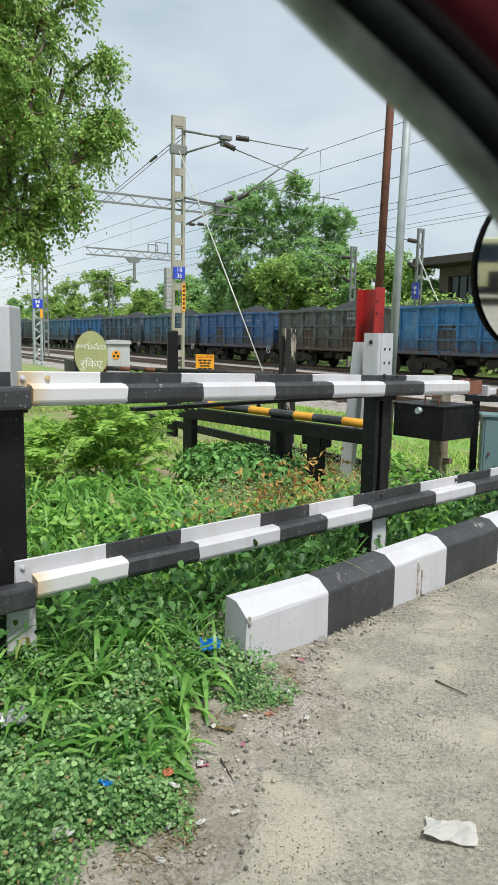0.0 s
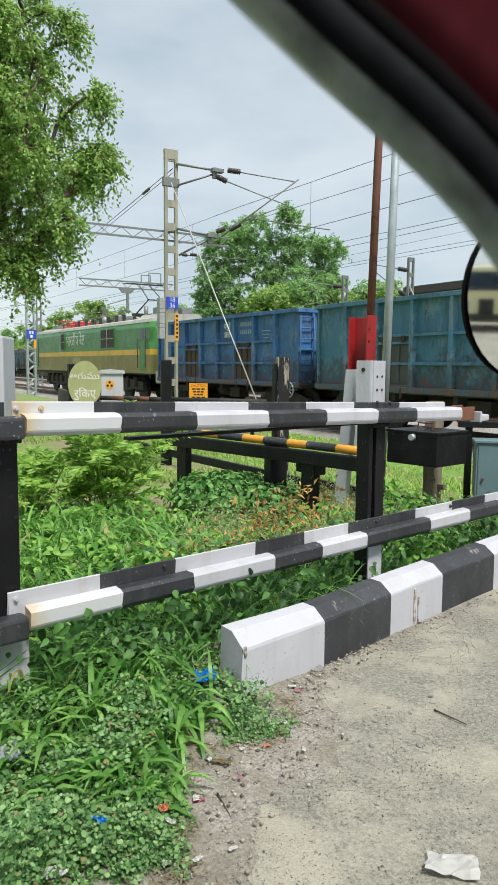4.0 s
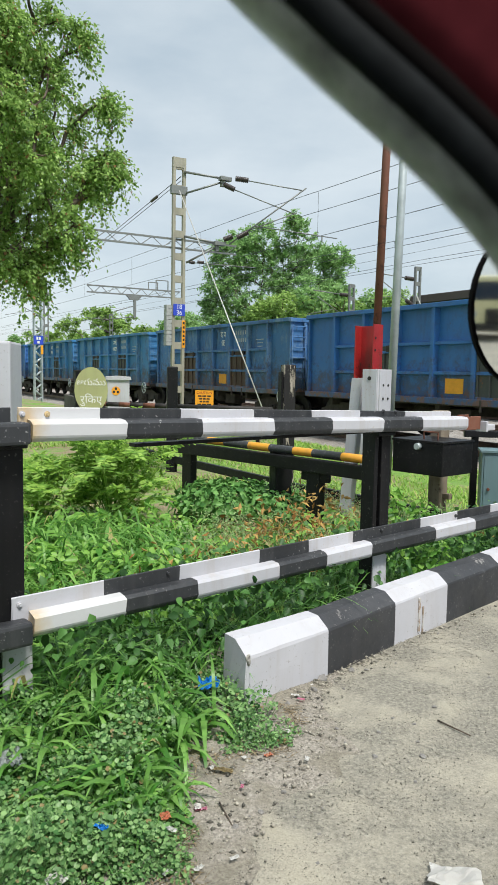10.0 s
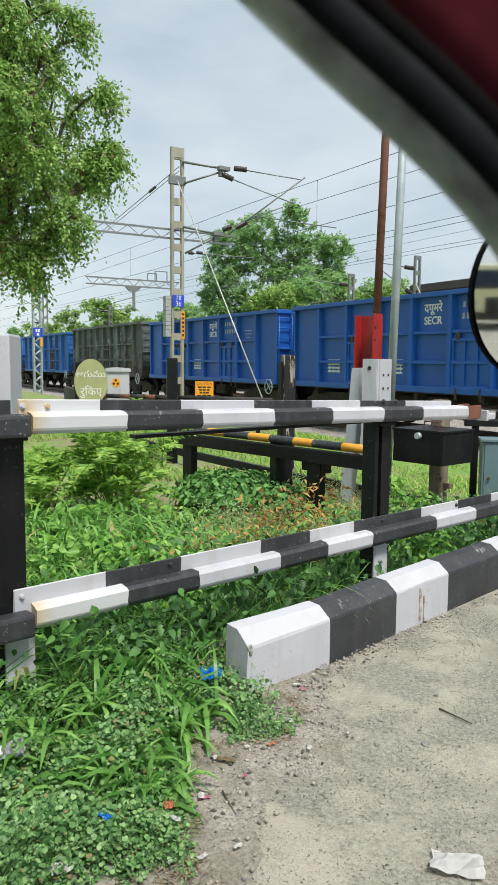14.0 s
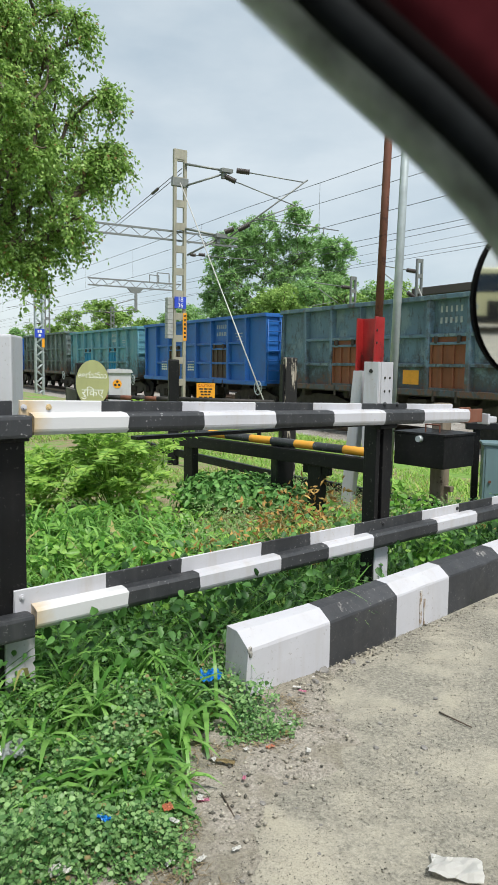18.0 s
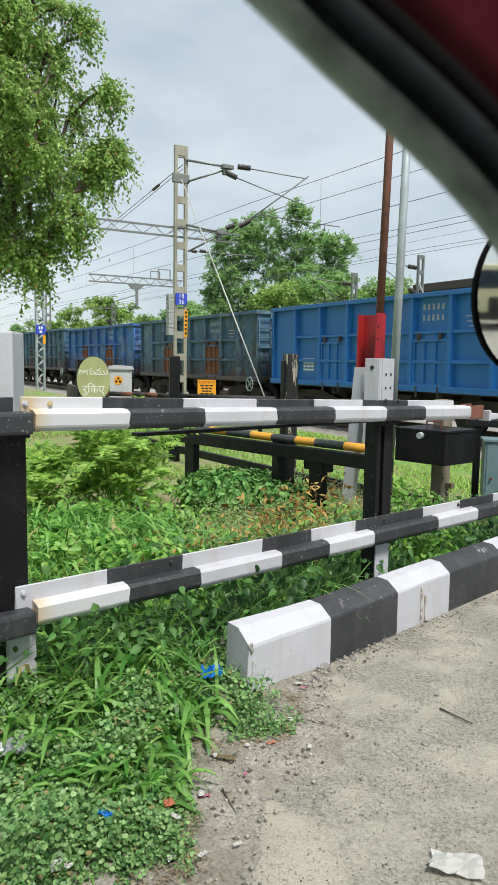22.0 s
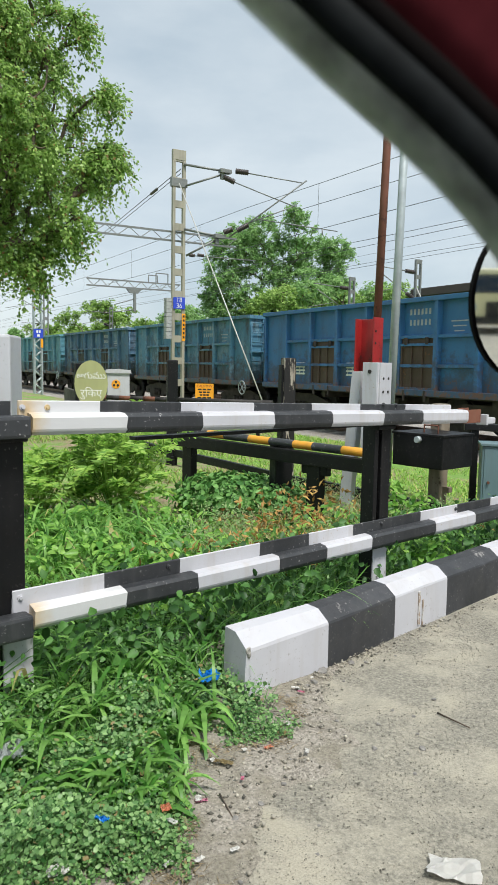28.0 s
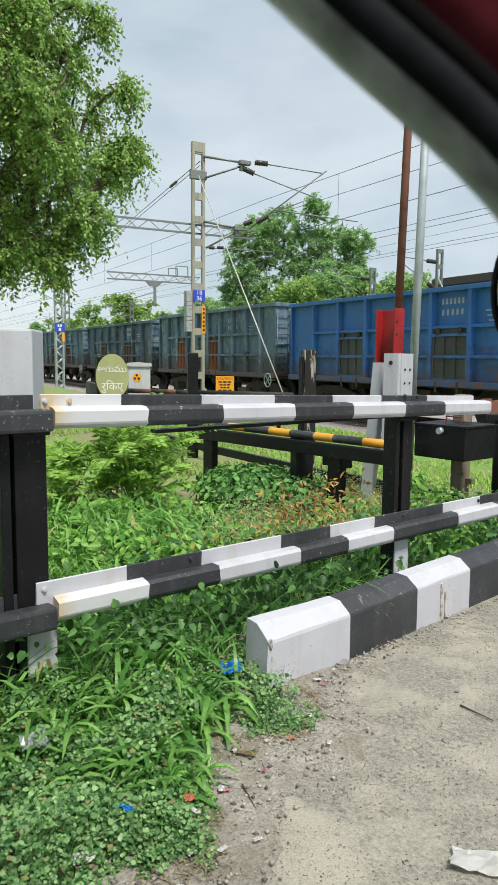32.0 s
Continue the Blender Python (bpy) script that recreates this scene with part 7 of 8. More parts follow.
def build_shrubs():
    """A feathery-leaved shrub and a dense dark bush."""
    def fronds(cx, cy, n, reach, h):
        parts, stem = [], bmesh.new()
        g = ground_z(cx, cy)
        for k in range(n):
            a, tilt = random.uniform(0, 2 * math.pi), random.uniform(0.1, 1.1)
            root = Vector((cx + random.gauss(0, 0.17), cy + random.gauss(0, 0.17), g + random.uniform(0.1, h)))
            dirv = Vector((math.cos(a) * math.sin(tilt), math.sin(a) * math.sin(tilt), math.cos(tilt) * 0.75))
            L = reach * random.uniform(0.6, 1.1)
            pts = [root + dirv * (L * f) + Vector((0, 0, -0.36 * L * f * f)) for f in (0, 0.25, 0.5, 0.75, 1.0)]
            add_path(stem, [Vector((cx, cy, g)), *pts], 0.003, 4)
            m = 19
            f = np.linspace(0.12, 1.0, m)
            at = np.array([pts[0].lerp(pts[-1], u) + Vector((0, 0, 0.36 * L * u * (1 - u))) for u in f])
            side = np.array(dirv.cross(Vector((0, 0, 1))).normalized())
            for sg in (-1, 1):
                al = unit(np.tile(0.8 * side * sg + 0.6 * np.array(dirv) + np.array([0, 0, -0.35]), (m, 1)) + RNG.normal(0, 0.22, (m, 3)))
                ac = unit(np.cross(al, np.tile([0.1, -0.75, 0.65], (m, 1)) + RNG.normal(0, 0.25, (m, 3))))
                parts.append(leaf_mesh(at, al, ac, RNG.uniform(0.065, 0.105, m) * (1.25 - 0.6 * f), RNG.uniform(0.014, 0.023, m), 0.1))
        return parts, stem
    parts, stem = fronds(-1.08, 5.75, 105, 0.58, 0.70)
    more, stem2 = fronds(-1.62, 5.7, 55, 0.42, 0.42)
    for (label, prts, st) in (("feathery green shrub with rows of narrow leaflets", parts, stem), ("small feathery green shrub", more, stem2)):
        ob = thing("shrub", (0, 0, 0), label, "shrub")
        vs, fs, off = [], [], 0
        for v, f in prts:
            vs.append(v), fs.append(f + off)
            off += len(v)
        leaf = mesh_from("leaves", np.concatenate(vs), np.concatenate(fs), M_FROND, True)
        leaf.parent = ob
        part("stem_growth", st, M_FROND, ob, "thin green stems")
    for cx, cy, r, h, n, mat, lab in ((-0.16, 6.0, 0.5, 0.33, 1900, M_BUSH, "dense green bush of small round leaves"), (0.24, 5.85, 0.36, 0.28, 1100, M_BUSH, "dense green bush of small round leaves"),
                                      (1.05, 5.3, 0.16, 0.42, 160, M_BROAD, "young green leafy roadside weed"), (1.22, 5.05, 0.14, 0.36, 120, M_BROAD, "young green leafy roadside weed"),
                                      (1.02, 3.98, 0.15, 0.30, 150, M_BROAD, "leafy green creeper by the kerb")):
        ob = thing("bush", (cx, cy, ground_z(cx, cy)), lab, "bush")
        v = RNG.normal(size=(n, 3))
        v = unit(v) * RNG.uniform(0.55, 1.0, (n, 1))
        at = v * np.array([r, r, h * 0.55]) + np.array([0, 0, h * 0.5])
        at[:, 2] = np.maximum(at[:, 2], 0.02)
        nm = unit(v + RNG.normal(0, 0.5, (n, 3)) + np.array([0, 0, 0.5]))
        al = unit(np.cross(nm, RNG.normal(size=(n, 3))))
        vv, ff = full_leaf_mesh(at, al, np.cross(nm, al), RNG.uniform(0.035, 0.075, n), RNG.uniform(0.025, 0.05, n))
        leaf = mesh_from("leaves", vv, ff, mat, True)
        leaf.parent = ob
        bm = bmesh.new()
        for k in range(9):
            a = random.uniform(0, 6.28)
            add_rod(bm, (0, 0, -0.05), (r * 0.7 * math.cos(a), r * 0.7 * math.sin(a), h * 0.6), 0.008, 0.004, 5)
        part("stem_growth", bm, M_SHADED_LEAF, ob, "thin green stems")


def quad_leaf_mesh(at, along, across, length, width, fold=0.3):
    """Small folded leaves for crowns, root, shoulders and tip."""
    n = len(at)
    up = np.cross(along, across)
    L, W = np.broadcast_to(length, (n,))[:, None], np.broadcast_to(width, (n,))[:, None]
    mid = at + along * L * 0.5 + up * W * fold
    v = np.stack([at, mid + across * W * 0.5, at + along * L, mid - across * W * 0.5], 1)
    return v.reshape(-1, 3), np.arange(4 * n).reshape(-1, 4)


def grown_tree(name, place, label, tips, trunk, fork, leaf, twigs, mat, seed, twig=0.5, droop=0.0, slim=0.5, leaves=12, thick=0.5, bark="brown trunk and branching limbs"):
    """A tree grown from its fork to every tip of the crown: limbs thicken with the tips that they feed, and each tip
    carries twigs set with leaves. droop turns the twigs from upright and spreading (0) to hanging (1)."""
    rng = np.random.default_rng(seed)
    ob = thing(name, place, label, "tree")
    root = np.array([0.0, 0.0, fork])
    tips = np.asarray(tips, float)
    tips = tips[np.argsort(np.linalg.norm(tips - root, axis=1))]
    nodes, parent, way = [np.array([0.0, 0.0, -0.3]), root], [-1, 0], [0.0, 0.0]
    ends = []
    for t in tips:
        have = np.array(nodes[1:])
        gap = np.linalg.norm(have - t, axis=1)
        best = 1 + int(np.argmin(gap + 0.30 * np.array(way[1:]) + 0.6 * np.maximum(0, have[:, 2] - t[2])))
        last = best
        g = np.linalg.norm(t - nodes[best])
        for f in (0.34, 0.68, 1.0):
            q = nodes[best] * (1 - f) + t * f + (rng.normal(0, 0.055, 3) * g + np.array([0, 0, 0.10 * g * math.sin(math.pi * f)]) if f < 1 else 0)
            nodes.append(q)
            parent.append(last)
            way.append(way[last] + g * 0.34)
            last = len(nodes) - 1
        ends.append(last)
    load = np.zeros(len(nodes))
    for e in ends:
        load[e] += 1
    for k in range(len(nodes) - 1, 0, -1):
        load[parent[k]] += load[k]
    radius = trunk * np.maximum(load / len(ends), 1e-9) ** thick
    bm = bmesh.new()
    add_rod(bm, nodes[0], nodes[1], trunk * 1.15, trunk * 0.9, 10, False)
    for k in range(2, len(nodes)):
        r = max(radius[k], 0.0035)
        add_rod(bm, nodes[parent[k]], nodes[k], min(radius[parent[k]], 1.5 * r), r, 5, False)
    part("trunk", bm, M_BARK, ob, bark, False)
    n = len(ends) * twigs
    base = np.repeat(tips, twigs, axis=0)
    out = unit(base - (root + np.array([0, 0, 0.3])))
    head = unit(rng.normal(size=(n, 3)) + out * 0.7 + np.array([0, 0, 0.25 - 1.1 * droop]))
    span = twig * rng.uniform(0.45, 1.15, n)
    f = rng.uniform(0.05, 1.0, (n, leaves))
    at = base[:, None] + head[:, None] * (span[:, None] * f)[..., None]
    at[..., 2] -= (0.25 + 0.9 * droop) * span[:, None] * f * f
    at += rng.normal(0, 0.05 * twig, at.shape)
    at = at.reshape(-1, 3)
    hd = np.repeat(head, leaves, axis=0)
    m = len(at)
    nm = unit(rng.normal(0, 0.55, (m, 3)) + 0.35 * hd + np.array([0, -0.15, 0.85 - 0.45 * droop]))
    al = unit(np.cross(nm, rng.normal(size=(m, 3))) + 0.5 * hd + np.array([0, 0, -0.25 - 0.6 * droop]))
    ac = unit(np.cross(nm, al))
    v, fc = quad_leaf_mesh(at, al, ac, leaf * rng.uniform(0.65, 1.2, m), leaf * slim * rng.uniform(0.75, 1.25, m))
    o = mesh_from("crown", v, fc, mat, True)
    o.parent = ob
    return ob


def build_weeping_tree():
    """The big tree whose crown hangs over the fence line."""
    rng = np.random.default_rng(3)
    px, py = -6.65, 13.2
    hs = [2.7, 3.1, 3.6, 4.2, 4.7, 5.2, 5.5, 5.9, 6.3, 6.8, 7.1, 7.7, 8.4, 9.2, 10.0]
    rs = [2.0, 2.4, 2.7, 3.2, 4.05, 3.95, 3.6, 3.9, 3.45, 3.4, 3.0, 2.6, 2.35, 1.9, 0.9]
    tips = []
    while len(tips) < 1750:
        z, a = rng.uniform(2.9, 9.8), rng.uniform(0, 2 * math.pi)
        reach = float(np.interp(z, hs, rs)) * (1 + 0.10 * noise.noise((3 * math.cos(a), 3 * math.sin(a), z * 1.3)))
        r = reach * rng.uniform(0.35, 1.0) ** 0.5 - 0.2
        p = (r * math.cos(a), r * math.sin(a), z)
        if noise.noise((p[0] * 1.05, p[1] * 1.05, z * 0.9 + 7.0)) < -0.24 - 0.05 * z / 9 or (z < 4.6 and rng.uniform() < 0.64):
            continue
        tips.append(p)
    # sprays that reach out beyond the crown, and tails that hang below it
    for x, y, z, n in ((3.75, -0.5, 6.85, 4), (3.95, -0.2, 5.85, 7), (4.05, -0.1, 5.0, 7), (4.1, -0.3, 4.75, 8), (3.75, -0.2, 4.6, 6), (3.55, -0.5, 3.95, 7), (3.3, -0.4, 3.45, 8), (3.0, -0.3, 3.2, 8), (2.6, -0.6, 3.1, 6),
                       (2.8, -0.6, 2.95, 6), (3.0, 0.2, 7.5, 4), (3.3, -0.2, 7.15, 4), (2.75, -0.3, 8.1, 4)):
        tips += [(x + rng.normal(0, 0.13), y + rng.normal(0, 0.2), z + rng.normal(0, 0.12)) for k in range(n)]
    grown_tree("weeping_tree", (px, py, ground_z(px, py) - 0.12), "large tree with hanging sprays of olive-green leaves", tips, 0.34, 2.4, 0.082, 12, M_TREE_A, 5, 0.46, 0.60, 0.56, 15, 0.42,
               "grey-brown trunk and drooping limbs")


def crown_tips(rng, lobes, n):
    """Points spread through round lobes, near their skin rather than at their heart."""
    lobes = np.asarray(lobes, float)
    w = lobes[:, 3] ** 2
    pick = rng.choice(len(lobes), n, p=w / w.sum())
    v = unit(rng.normal(size=(n, 3))) * rng.uniform(0.35, 1.0, (n, 1)) ** 0.6
    return lobes[pick, :3] + v * lobes[pick, 3:4] * np.array([1, 1, 0.8])


def build_trees():
    build_weeping_tree()
    p = tp(53, 34)
    rng = np.random.default_rng(9)
    # right of the stem, height and size of the tall tree's boughs
    main = [(1.5, 14.1, 1.0), (0.6, 14.3, 0.8), (-1.6, 13.2, 1.2), (-3.4, 13.0, 1.3), (-0.2, 12.6, 1.0), (2.2, 12.7, 0.9), (-4.6, 11.6, 1.2), (4.0, 11.5, 1.1), (4.6, 10.6, 0.9), (-3.0, 10.6, 1.2), (-5.3, 9.6, 1.2),
            (-1.3, 11.0, 0.8), (2.6, 9.6, 0.8), (-4.2, 8.4, 1.4), (4.2, 9.0, 1.0), (-5.6, 7.6, 1.1), (-2.4, 7.6, 1.2), (0.1, 8.0, 0.9), (-4.6, 6.4, 1.2), (2.3, 7.4, 1.2), (4.6, 7.4, 1.2), (-0.6, 6.2, 1.2), (-2.8, 5.6, 1.2), (0.8, 11.6, 1.0), (1.9, 10.7, 0.9), (0.0, 9.8, 0.9), (3.0, 11.9, 0.9),
            (-0.8, 9.1, 1.0), (1.5, 8.8, 0.9), (3.2, 8.3, 1.0)]
    lobes = [(x + rng.normal(0, 0.25), rng.normal(0, 1.4), z, r * 1.25) for x, z, r in main for k in range(2)]
    grown_tree("tree", (p.x, p.y, -0.3), "tall open-crowned green tree behind the far track", crown_tips(rng, lobes, 820), 0.24, 4.2, 0.22, 7, M_TREE_B, 21, 0.8, 0.12, 0.5, 15, 0.52)
    # bearing to the right, height and distance across the tracks
    spec = [(0.148, 8.8, 36, M_TREE_B), (0.19, 7.9, 36, M_TREE_C), (0.112, 9.0, 37, M_TREE_C), (0.085, 8.2, 33, M_TREE_C), (0.055, 7.4, 33, M_TREE_C), (0.02, 6.6, 35, M_TREE_C), (-0.01, 6.6, 35, M_TREE_B),
            (-0.045, 7.0, 35, M_TREE_B), (-0.077, 8.2, 34, M_TREE_B), (-0.10, 7.4, 34, M_TREE_C), (-0.125, 7.2, 34, M_TREE_C), (-0.16, 7.4, 34, M_TREE_C), (-0.198, 10.4, 34, M_TREE_C),
            (-0.225, 7.6, 34, M_TREE_C), (-0.25, 8.2, 34, M_TREE_C), (-0.275, 8.6, 34, M_TREE_C), (-0.30, 8.6, 34, M_TREE_B), (-0.325, 7.0, 34, M_TREE_C), (0.235, 6.0, 37, M_TREE_B)]
    for k, (u, h, d, m) in enumerate(spec):
        y = d / (ACROSS.y + ACROSS.x * u)
        rng = np.random.default_rng(50 + k)
        lobes = []
        for j in range(16):
            z = h * rng.uniform(0.32, 0.97)
            r = h * rng.uniform(0.08, 0.15)
            a, reach = rng.uniform(0, 6.28), h * 0.50 * math.sin(math.pi * min(1, 0.28 + 0.72 * (1 - z / h))) * rng.uniform(0.3, 1.0)
            lobes.append((reach * math.cos(a), reach * math.sin(a), min(z, h - r), r))
        grown_tree("tree", (u * y, y, -0.3), "spreading green tree beyond the tracks", crown_tips(rng, lobes, 150), 0.16, h * 0.22, 0.42 if y > 85 else 0.30, 5, m, 30 + k, 0.11 * h, 0.1, 0.5, 12, 0.45)
    # thicket along the far boundary
    n = 34000
    s = RNG.uniform(24, 190, n)
    d = RNG.uniform(30.5, 36, n)
    x, y = -0.5053 * s + 0.8629 * d, 0.8629 * s + 0.5053 * d
    top = 4.2 + 1.8 * patchy(x, y, 0.16, 3.0) + 0.8 * patchy(x, y, 0.5, 8.0)
    at = np.stack([x, y, -0.3 + np.maximum(0.3, top) * RNG.uniform(0, 1, n) ** 0.7], 1)
    nm = unit(RNG.normal(0, 0.6, (n, 3)) + np.array([0, -0.4, 0.9]))
    al = unit(np.cross(nm, RNG.normal(size=(n, 3))))
    v, f = leaf_mesh(at, al, np.cross(nm, al), RNG.uniform(0.25, 0.5, n), RNG.uniform(0.13, 0.26, n))
    tagged(mesh_from("thicket", v, f, M_TREE_C, True), "green thicket along the far side of the railway", "thicket", kind="stuff")


build_clover()
build_debris()
build_verge_grass()
build_kerb_blades()
build_meadow()
build_shrubs()
build_trees()


# ---- house beyond the railway ----
def build_house():
    wallm = painted("brown_plaster", (0.17, 0.135, 0.115), (0.24, 0.21, 0.18), 0.7, 0.9, 0.15, 0.5, 0.3)
    roofm = painted("dark_slab", (0.09, 0.075, 0.065), (0.14, 0.12, 0.1), 0.7, 0.9, 0.15, 0.6, 0.3)
    glass = plain("house_glass", (0.03, 0.045, 0.045), 0.12, 0, 0.1, bumpy=0)
    p = tp(28.8, 40.5, -0.3)
    ob = thing("house", tuple(p), "two-storey brown plastered house with a deep flat roof slab", "house", turn=TRACK_TURN + 180)
    W, D, H = 16, 9, 6.7
    for z, h in ((0.5, 1.0), (3.5, 0.8), (6.4, 0.6)):
        box_part("wall_band", (0, -D / 2 + 0.12, z), (W, 0.24, h), wallm, ob, 0)
    for x, w_ in ((-7.6, 0.8), (-4.3, 1.2), (-0.9, 1.4), (2.6, 1.2), (6.0, 1.4), (7.7, 0.6)):
        box_part("wall_pier", (x, -D / 2 + 0.12, H / 2), (w_, 0.23, H), wallm, ob, 0)
    box_part("wall", (-W / 2 + 0.12, 0, H / 2), (0.24, D - 0.5, H), wallm, ob, 0)
    box_part("wall", (W / 2 - 0.12, 0, H / 2), (0.24, D - 0.5, H), wallm, ob, 0)
    box_part("wall", (0, D / 2 - 0.12, H / 2), (W - 0.5, 0.24, H), wallm, ob, 0)
    box_part("roof", (0, -0.5, H + 0.28), (W + 1.6, D + 2.4, 0.5), roofm, ob, 0.03, "deep dark roof slab")
    box_part("floor_slab", (0, -0.3, 3.7), (W + 0.5, D + 1.2, 0.22), roofm, ob, 0.02, "projecting floor slab")
    for x in (-6, -2.6, 0.9, 4.3):
        for z in (2.05, 5.0):
            win = box_part("window", (x, -D / 2 + 0.2, z), (2.1, 0.05, 2.2), glass, ob, 0, "dark window pane")
            bm = bmesh.new()
            for dx in (-1.03, -0.35, 0.35, 1.03):
                add_box(bm, (x + dx, -D / 2 + 0.14, z), (0.06, 0.08, 2.2))
            for dz in (-1.08, 1.08):
                add_box(bm, (x, -D / 2 + 0.14, z + dz), (2.1, 0.08, 0.07))
            part("window_frame", bm, M_INK, win)
            bm = bmesh.new()
            for k in range(12):
                add_box(bm, (x - 1.0 + 2.0 * k / 11, -D / 2 - 0.12, z - 0.75), (0.025, 0.025, 0.7))
            add_box(bm, (x, -D / 2 - 0.12, z - 0.4), (2.1, 0.05, 0.05))
            part("railing", bm, M_MASTDARK, win)
    bm = bmesh.new()
    add_prism(bm, [(-1.2, 0), (0, 0.8), (1.2, 0)], "y", -1.5, 1.5)
    bmesh.ops.transform(bm, matrix=Matrix.Translation((3.6, 0, H + 0.53)), verts=bm.verts)
    part("roof_hood", bm, M_GALV, ob, "pale sheet-metal roof hood")
    # long low shed roof farther along the line
    p = tp(88, 44, -0.3)
    shed = thing("shed", tuple(p), "long grey flat-roofed shed behind the trees", "shed", turn=TRACK_TURN + 180)
    box_part("wall", (0, 0, 2.3), (38, 8, 4.6), wallm, shed, 0)
    box_part("roof", (0, 0, 4.85), (40, 9.5, 0.4), roofm, shed, 0, "dark flat roof")


build_house()


# ---- litter, stones and twigs on the road's edge ----
def stone_mesh(name, r, seed):
    rnd = random.Random(seed)
    bm = bmesh.new()
    bmesh.ops.create_icosphere(bm, subdivisions=1, radius=r)
    for v in bm.verts:
        v.co *= rnd.uniform(0.7, 1.15)
        v.co.z *= 0.62
    me = bpy.data.meshes.new(name)
    bm.to_mesh(me)
    bm.free()
    return me


def build_litter():
    M_STONE = plain("grey_stone", (0.22, 0.21, 0.195), 0.9, 0, 0.35, 20)
    M_PAPER = plain("white_paper", (0.72, 0.71, 0.68), 0.8, 0, 0.06, 20)
    M_PINK = plain("pink_wrapper", (0.62, 0.22, 0.33), 0.5, 0, 0.2)
    M_BLUE = plain("blue_plastic", (0.015, 0.30, 0.82), 0.35, 0, 0.15)
    M_ORANGE = plain("orange_wrapper", (0.70, 0.25, 0.14), 0.5, 0, 0.2)
    meshes = [stone_mesh("stone", 0.012, k) for k in range(5)]
    for me in meshes:
        me.materials.append(M_STONE)
    rnd = random.Random(8)
    spots = [(0.573, 2.244, 1.1), (0.42, 2.24, 0.9), (0.12, 2.03, 0.9), (0.31, 2.83, 1.9), (0.27, 2.73, 1.4), (0.20, 2.66, 1.3), (0.24, 2.70, 0.9), (0.44, 2.92, 1.3), (0.50, 2.93, 1.0),
             (-0.02, 1.86, 1.0), (0.0, 2.07, 1.1), (0.05, 1.93, 0.9), (0.32, 2.42, 0.8), (0.16, 2.6, 1.2), (0.58, 2.34, 0.7), (0.46, 2.40, 0.8), (0.70, 2.60, 0.9), (0.19, 1.72, 0.6)]
    while len(spots) < 70:
        u, m = rnd.uniform(-1.0, 1.6), rnd.uniform(0.02, 0.9) ** 1.6
        p = KERB0 + KERB_U * u + KERB_M * (max(0, road_edge(u)) + m)
        spots.append((p.x, p.y, rnd.uniform(0.25, 0.7)))
    for x, y, k in spots:
        o = new("stone", rnd.choice(meshes))
        o.matrix_basis = pose(x, y, 0.414 + 0.004 * k, rnd.uniform(-20, 20), rnd.uniform(-20, 20), rnd.uniform(0, 360)) @ Matrix.Diagonal((k, k, k, 1))
        tagged(o, "small grey stone lying on the dusty road", "stone", "loose stones")
    M_GRAVEL = leafy("mixed_gravel", (0.10, 0.095, 0.08), (0.52, 0.48, 0.40), 0.9, 0.0)
    # pebbles in the broken edge, and countless grit on the road
    n = 52000
    u, m = RNG.uniform(-1.5, 2.6, n), np.abs(RNG.normal(0, 0.62, n))
    m[:3000] = RNG.normal(0.02, 0.085, 3000)
    u[:3000] = RNG.uniform(-1.15, 0.75, 3000)
    e = np.maximum(np.interp(u, EDGE_U, EDGE_M), np.where(u > 0.2, 0.0, -9))
    x = KERB0.x + KERB_U.x * u + KERB_M.x * (e + m - 0.06 * (u < 0.2))
    y = KERB0.y + KERB_U.y * u + KERB_M.y * (e + m - 0.06 * (u < 0.2))
    scatter = (patchy(x, y, 2.6, 40.0) + 0.5 * patchy(x, y, 9.0, 41.0) > -0.10) | (np.arange(n) < 3000)
    x, y = x[scatter], y[scatter]
    n = len(x)
    r = 0.0008 + 0.0024 * RNG.uniform(0, 1, n) ** 3
    r[:3000] = 0.0012 + 0.008 * RNG.uniform(0, 1, 3000) ** 7
    uk = RNG.uniform(0.1, 3.0, 900)
    mk = np.abs(RNG.normal(0, 0.055, 900)) + 0.012
    x = np.concatenate([x, KERB0.x - 0.010 + KERB_U.x * uk + KERB_M.x * mk])
    y = np.concatenate([y, KERB0.y - 0.035 + KERB_U.y * uk + KERB_M.y * mk])
    r = np.concatenate([r, 0.0015 + 0.0095 * RNG.uniform(0, 1, 900) ** 5])
    n = len(x)
    dirs = np.array([[1, 0, 0], [0, 1, 0], [-1, 0, 0], [0, -1, 0], [0, 0, 0.8], [0, 0, -0.8]])
    v = np.stack([x, y, np.where(np.arange(n) < 3000, 0.4235, 0.4185)], 1)[:, None, :] + dirs[None] * r[:, None, None] * RNG.uniform(0.6, 1.3, (n, 6, 1))
    f = np.array([[0, 1, 4], [1, 2, 4], [2, 3, 4], [3, 0, 4], [1, 0, 5], [2, 1, 5], [3, 2, 5], [0, 3, 5]])
    tagged(mesh_from("grit", v.reshape(-1, 3), (np.arange(n)[:, None, None] * 6 + f).reshape(-1, 3), M_GRAVEL), "fine stone grit scattered on the road", "grit", kind="stuff")

    def sheet(name, x, y, z, w, h, turn, mat, label, cat, crumple=0.006, seed=1, thick=0.0):
        bm = bmesh.new()
        nx, ny = 7, 5
        rr = random.Random(seed)
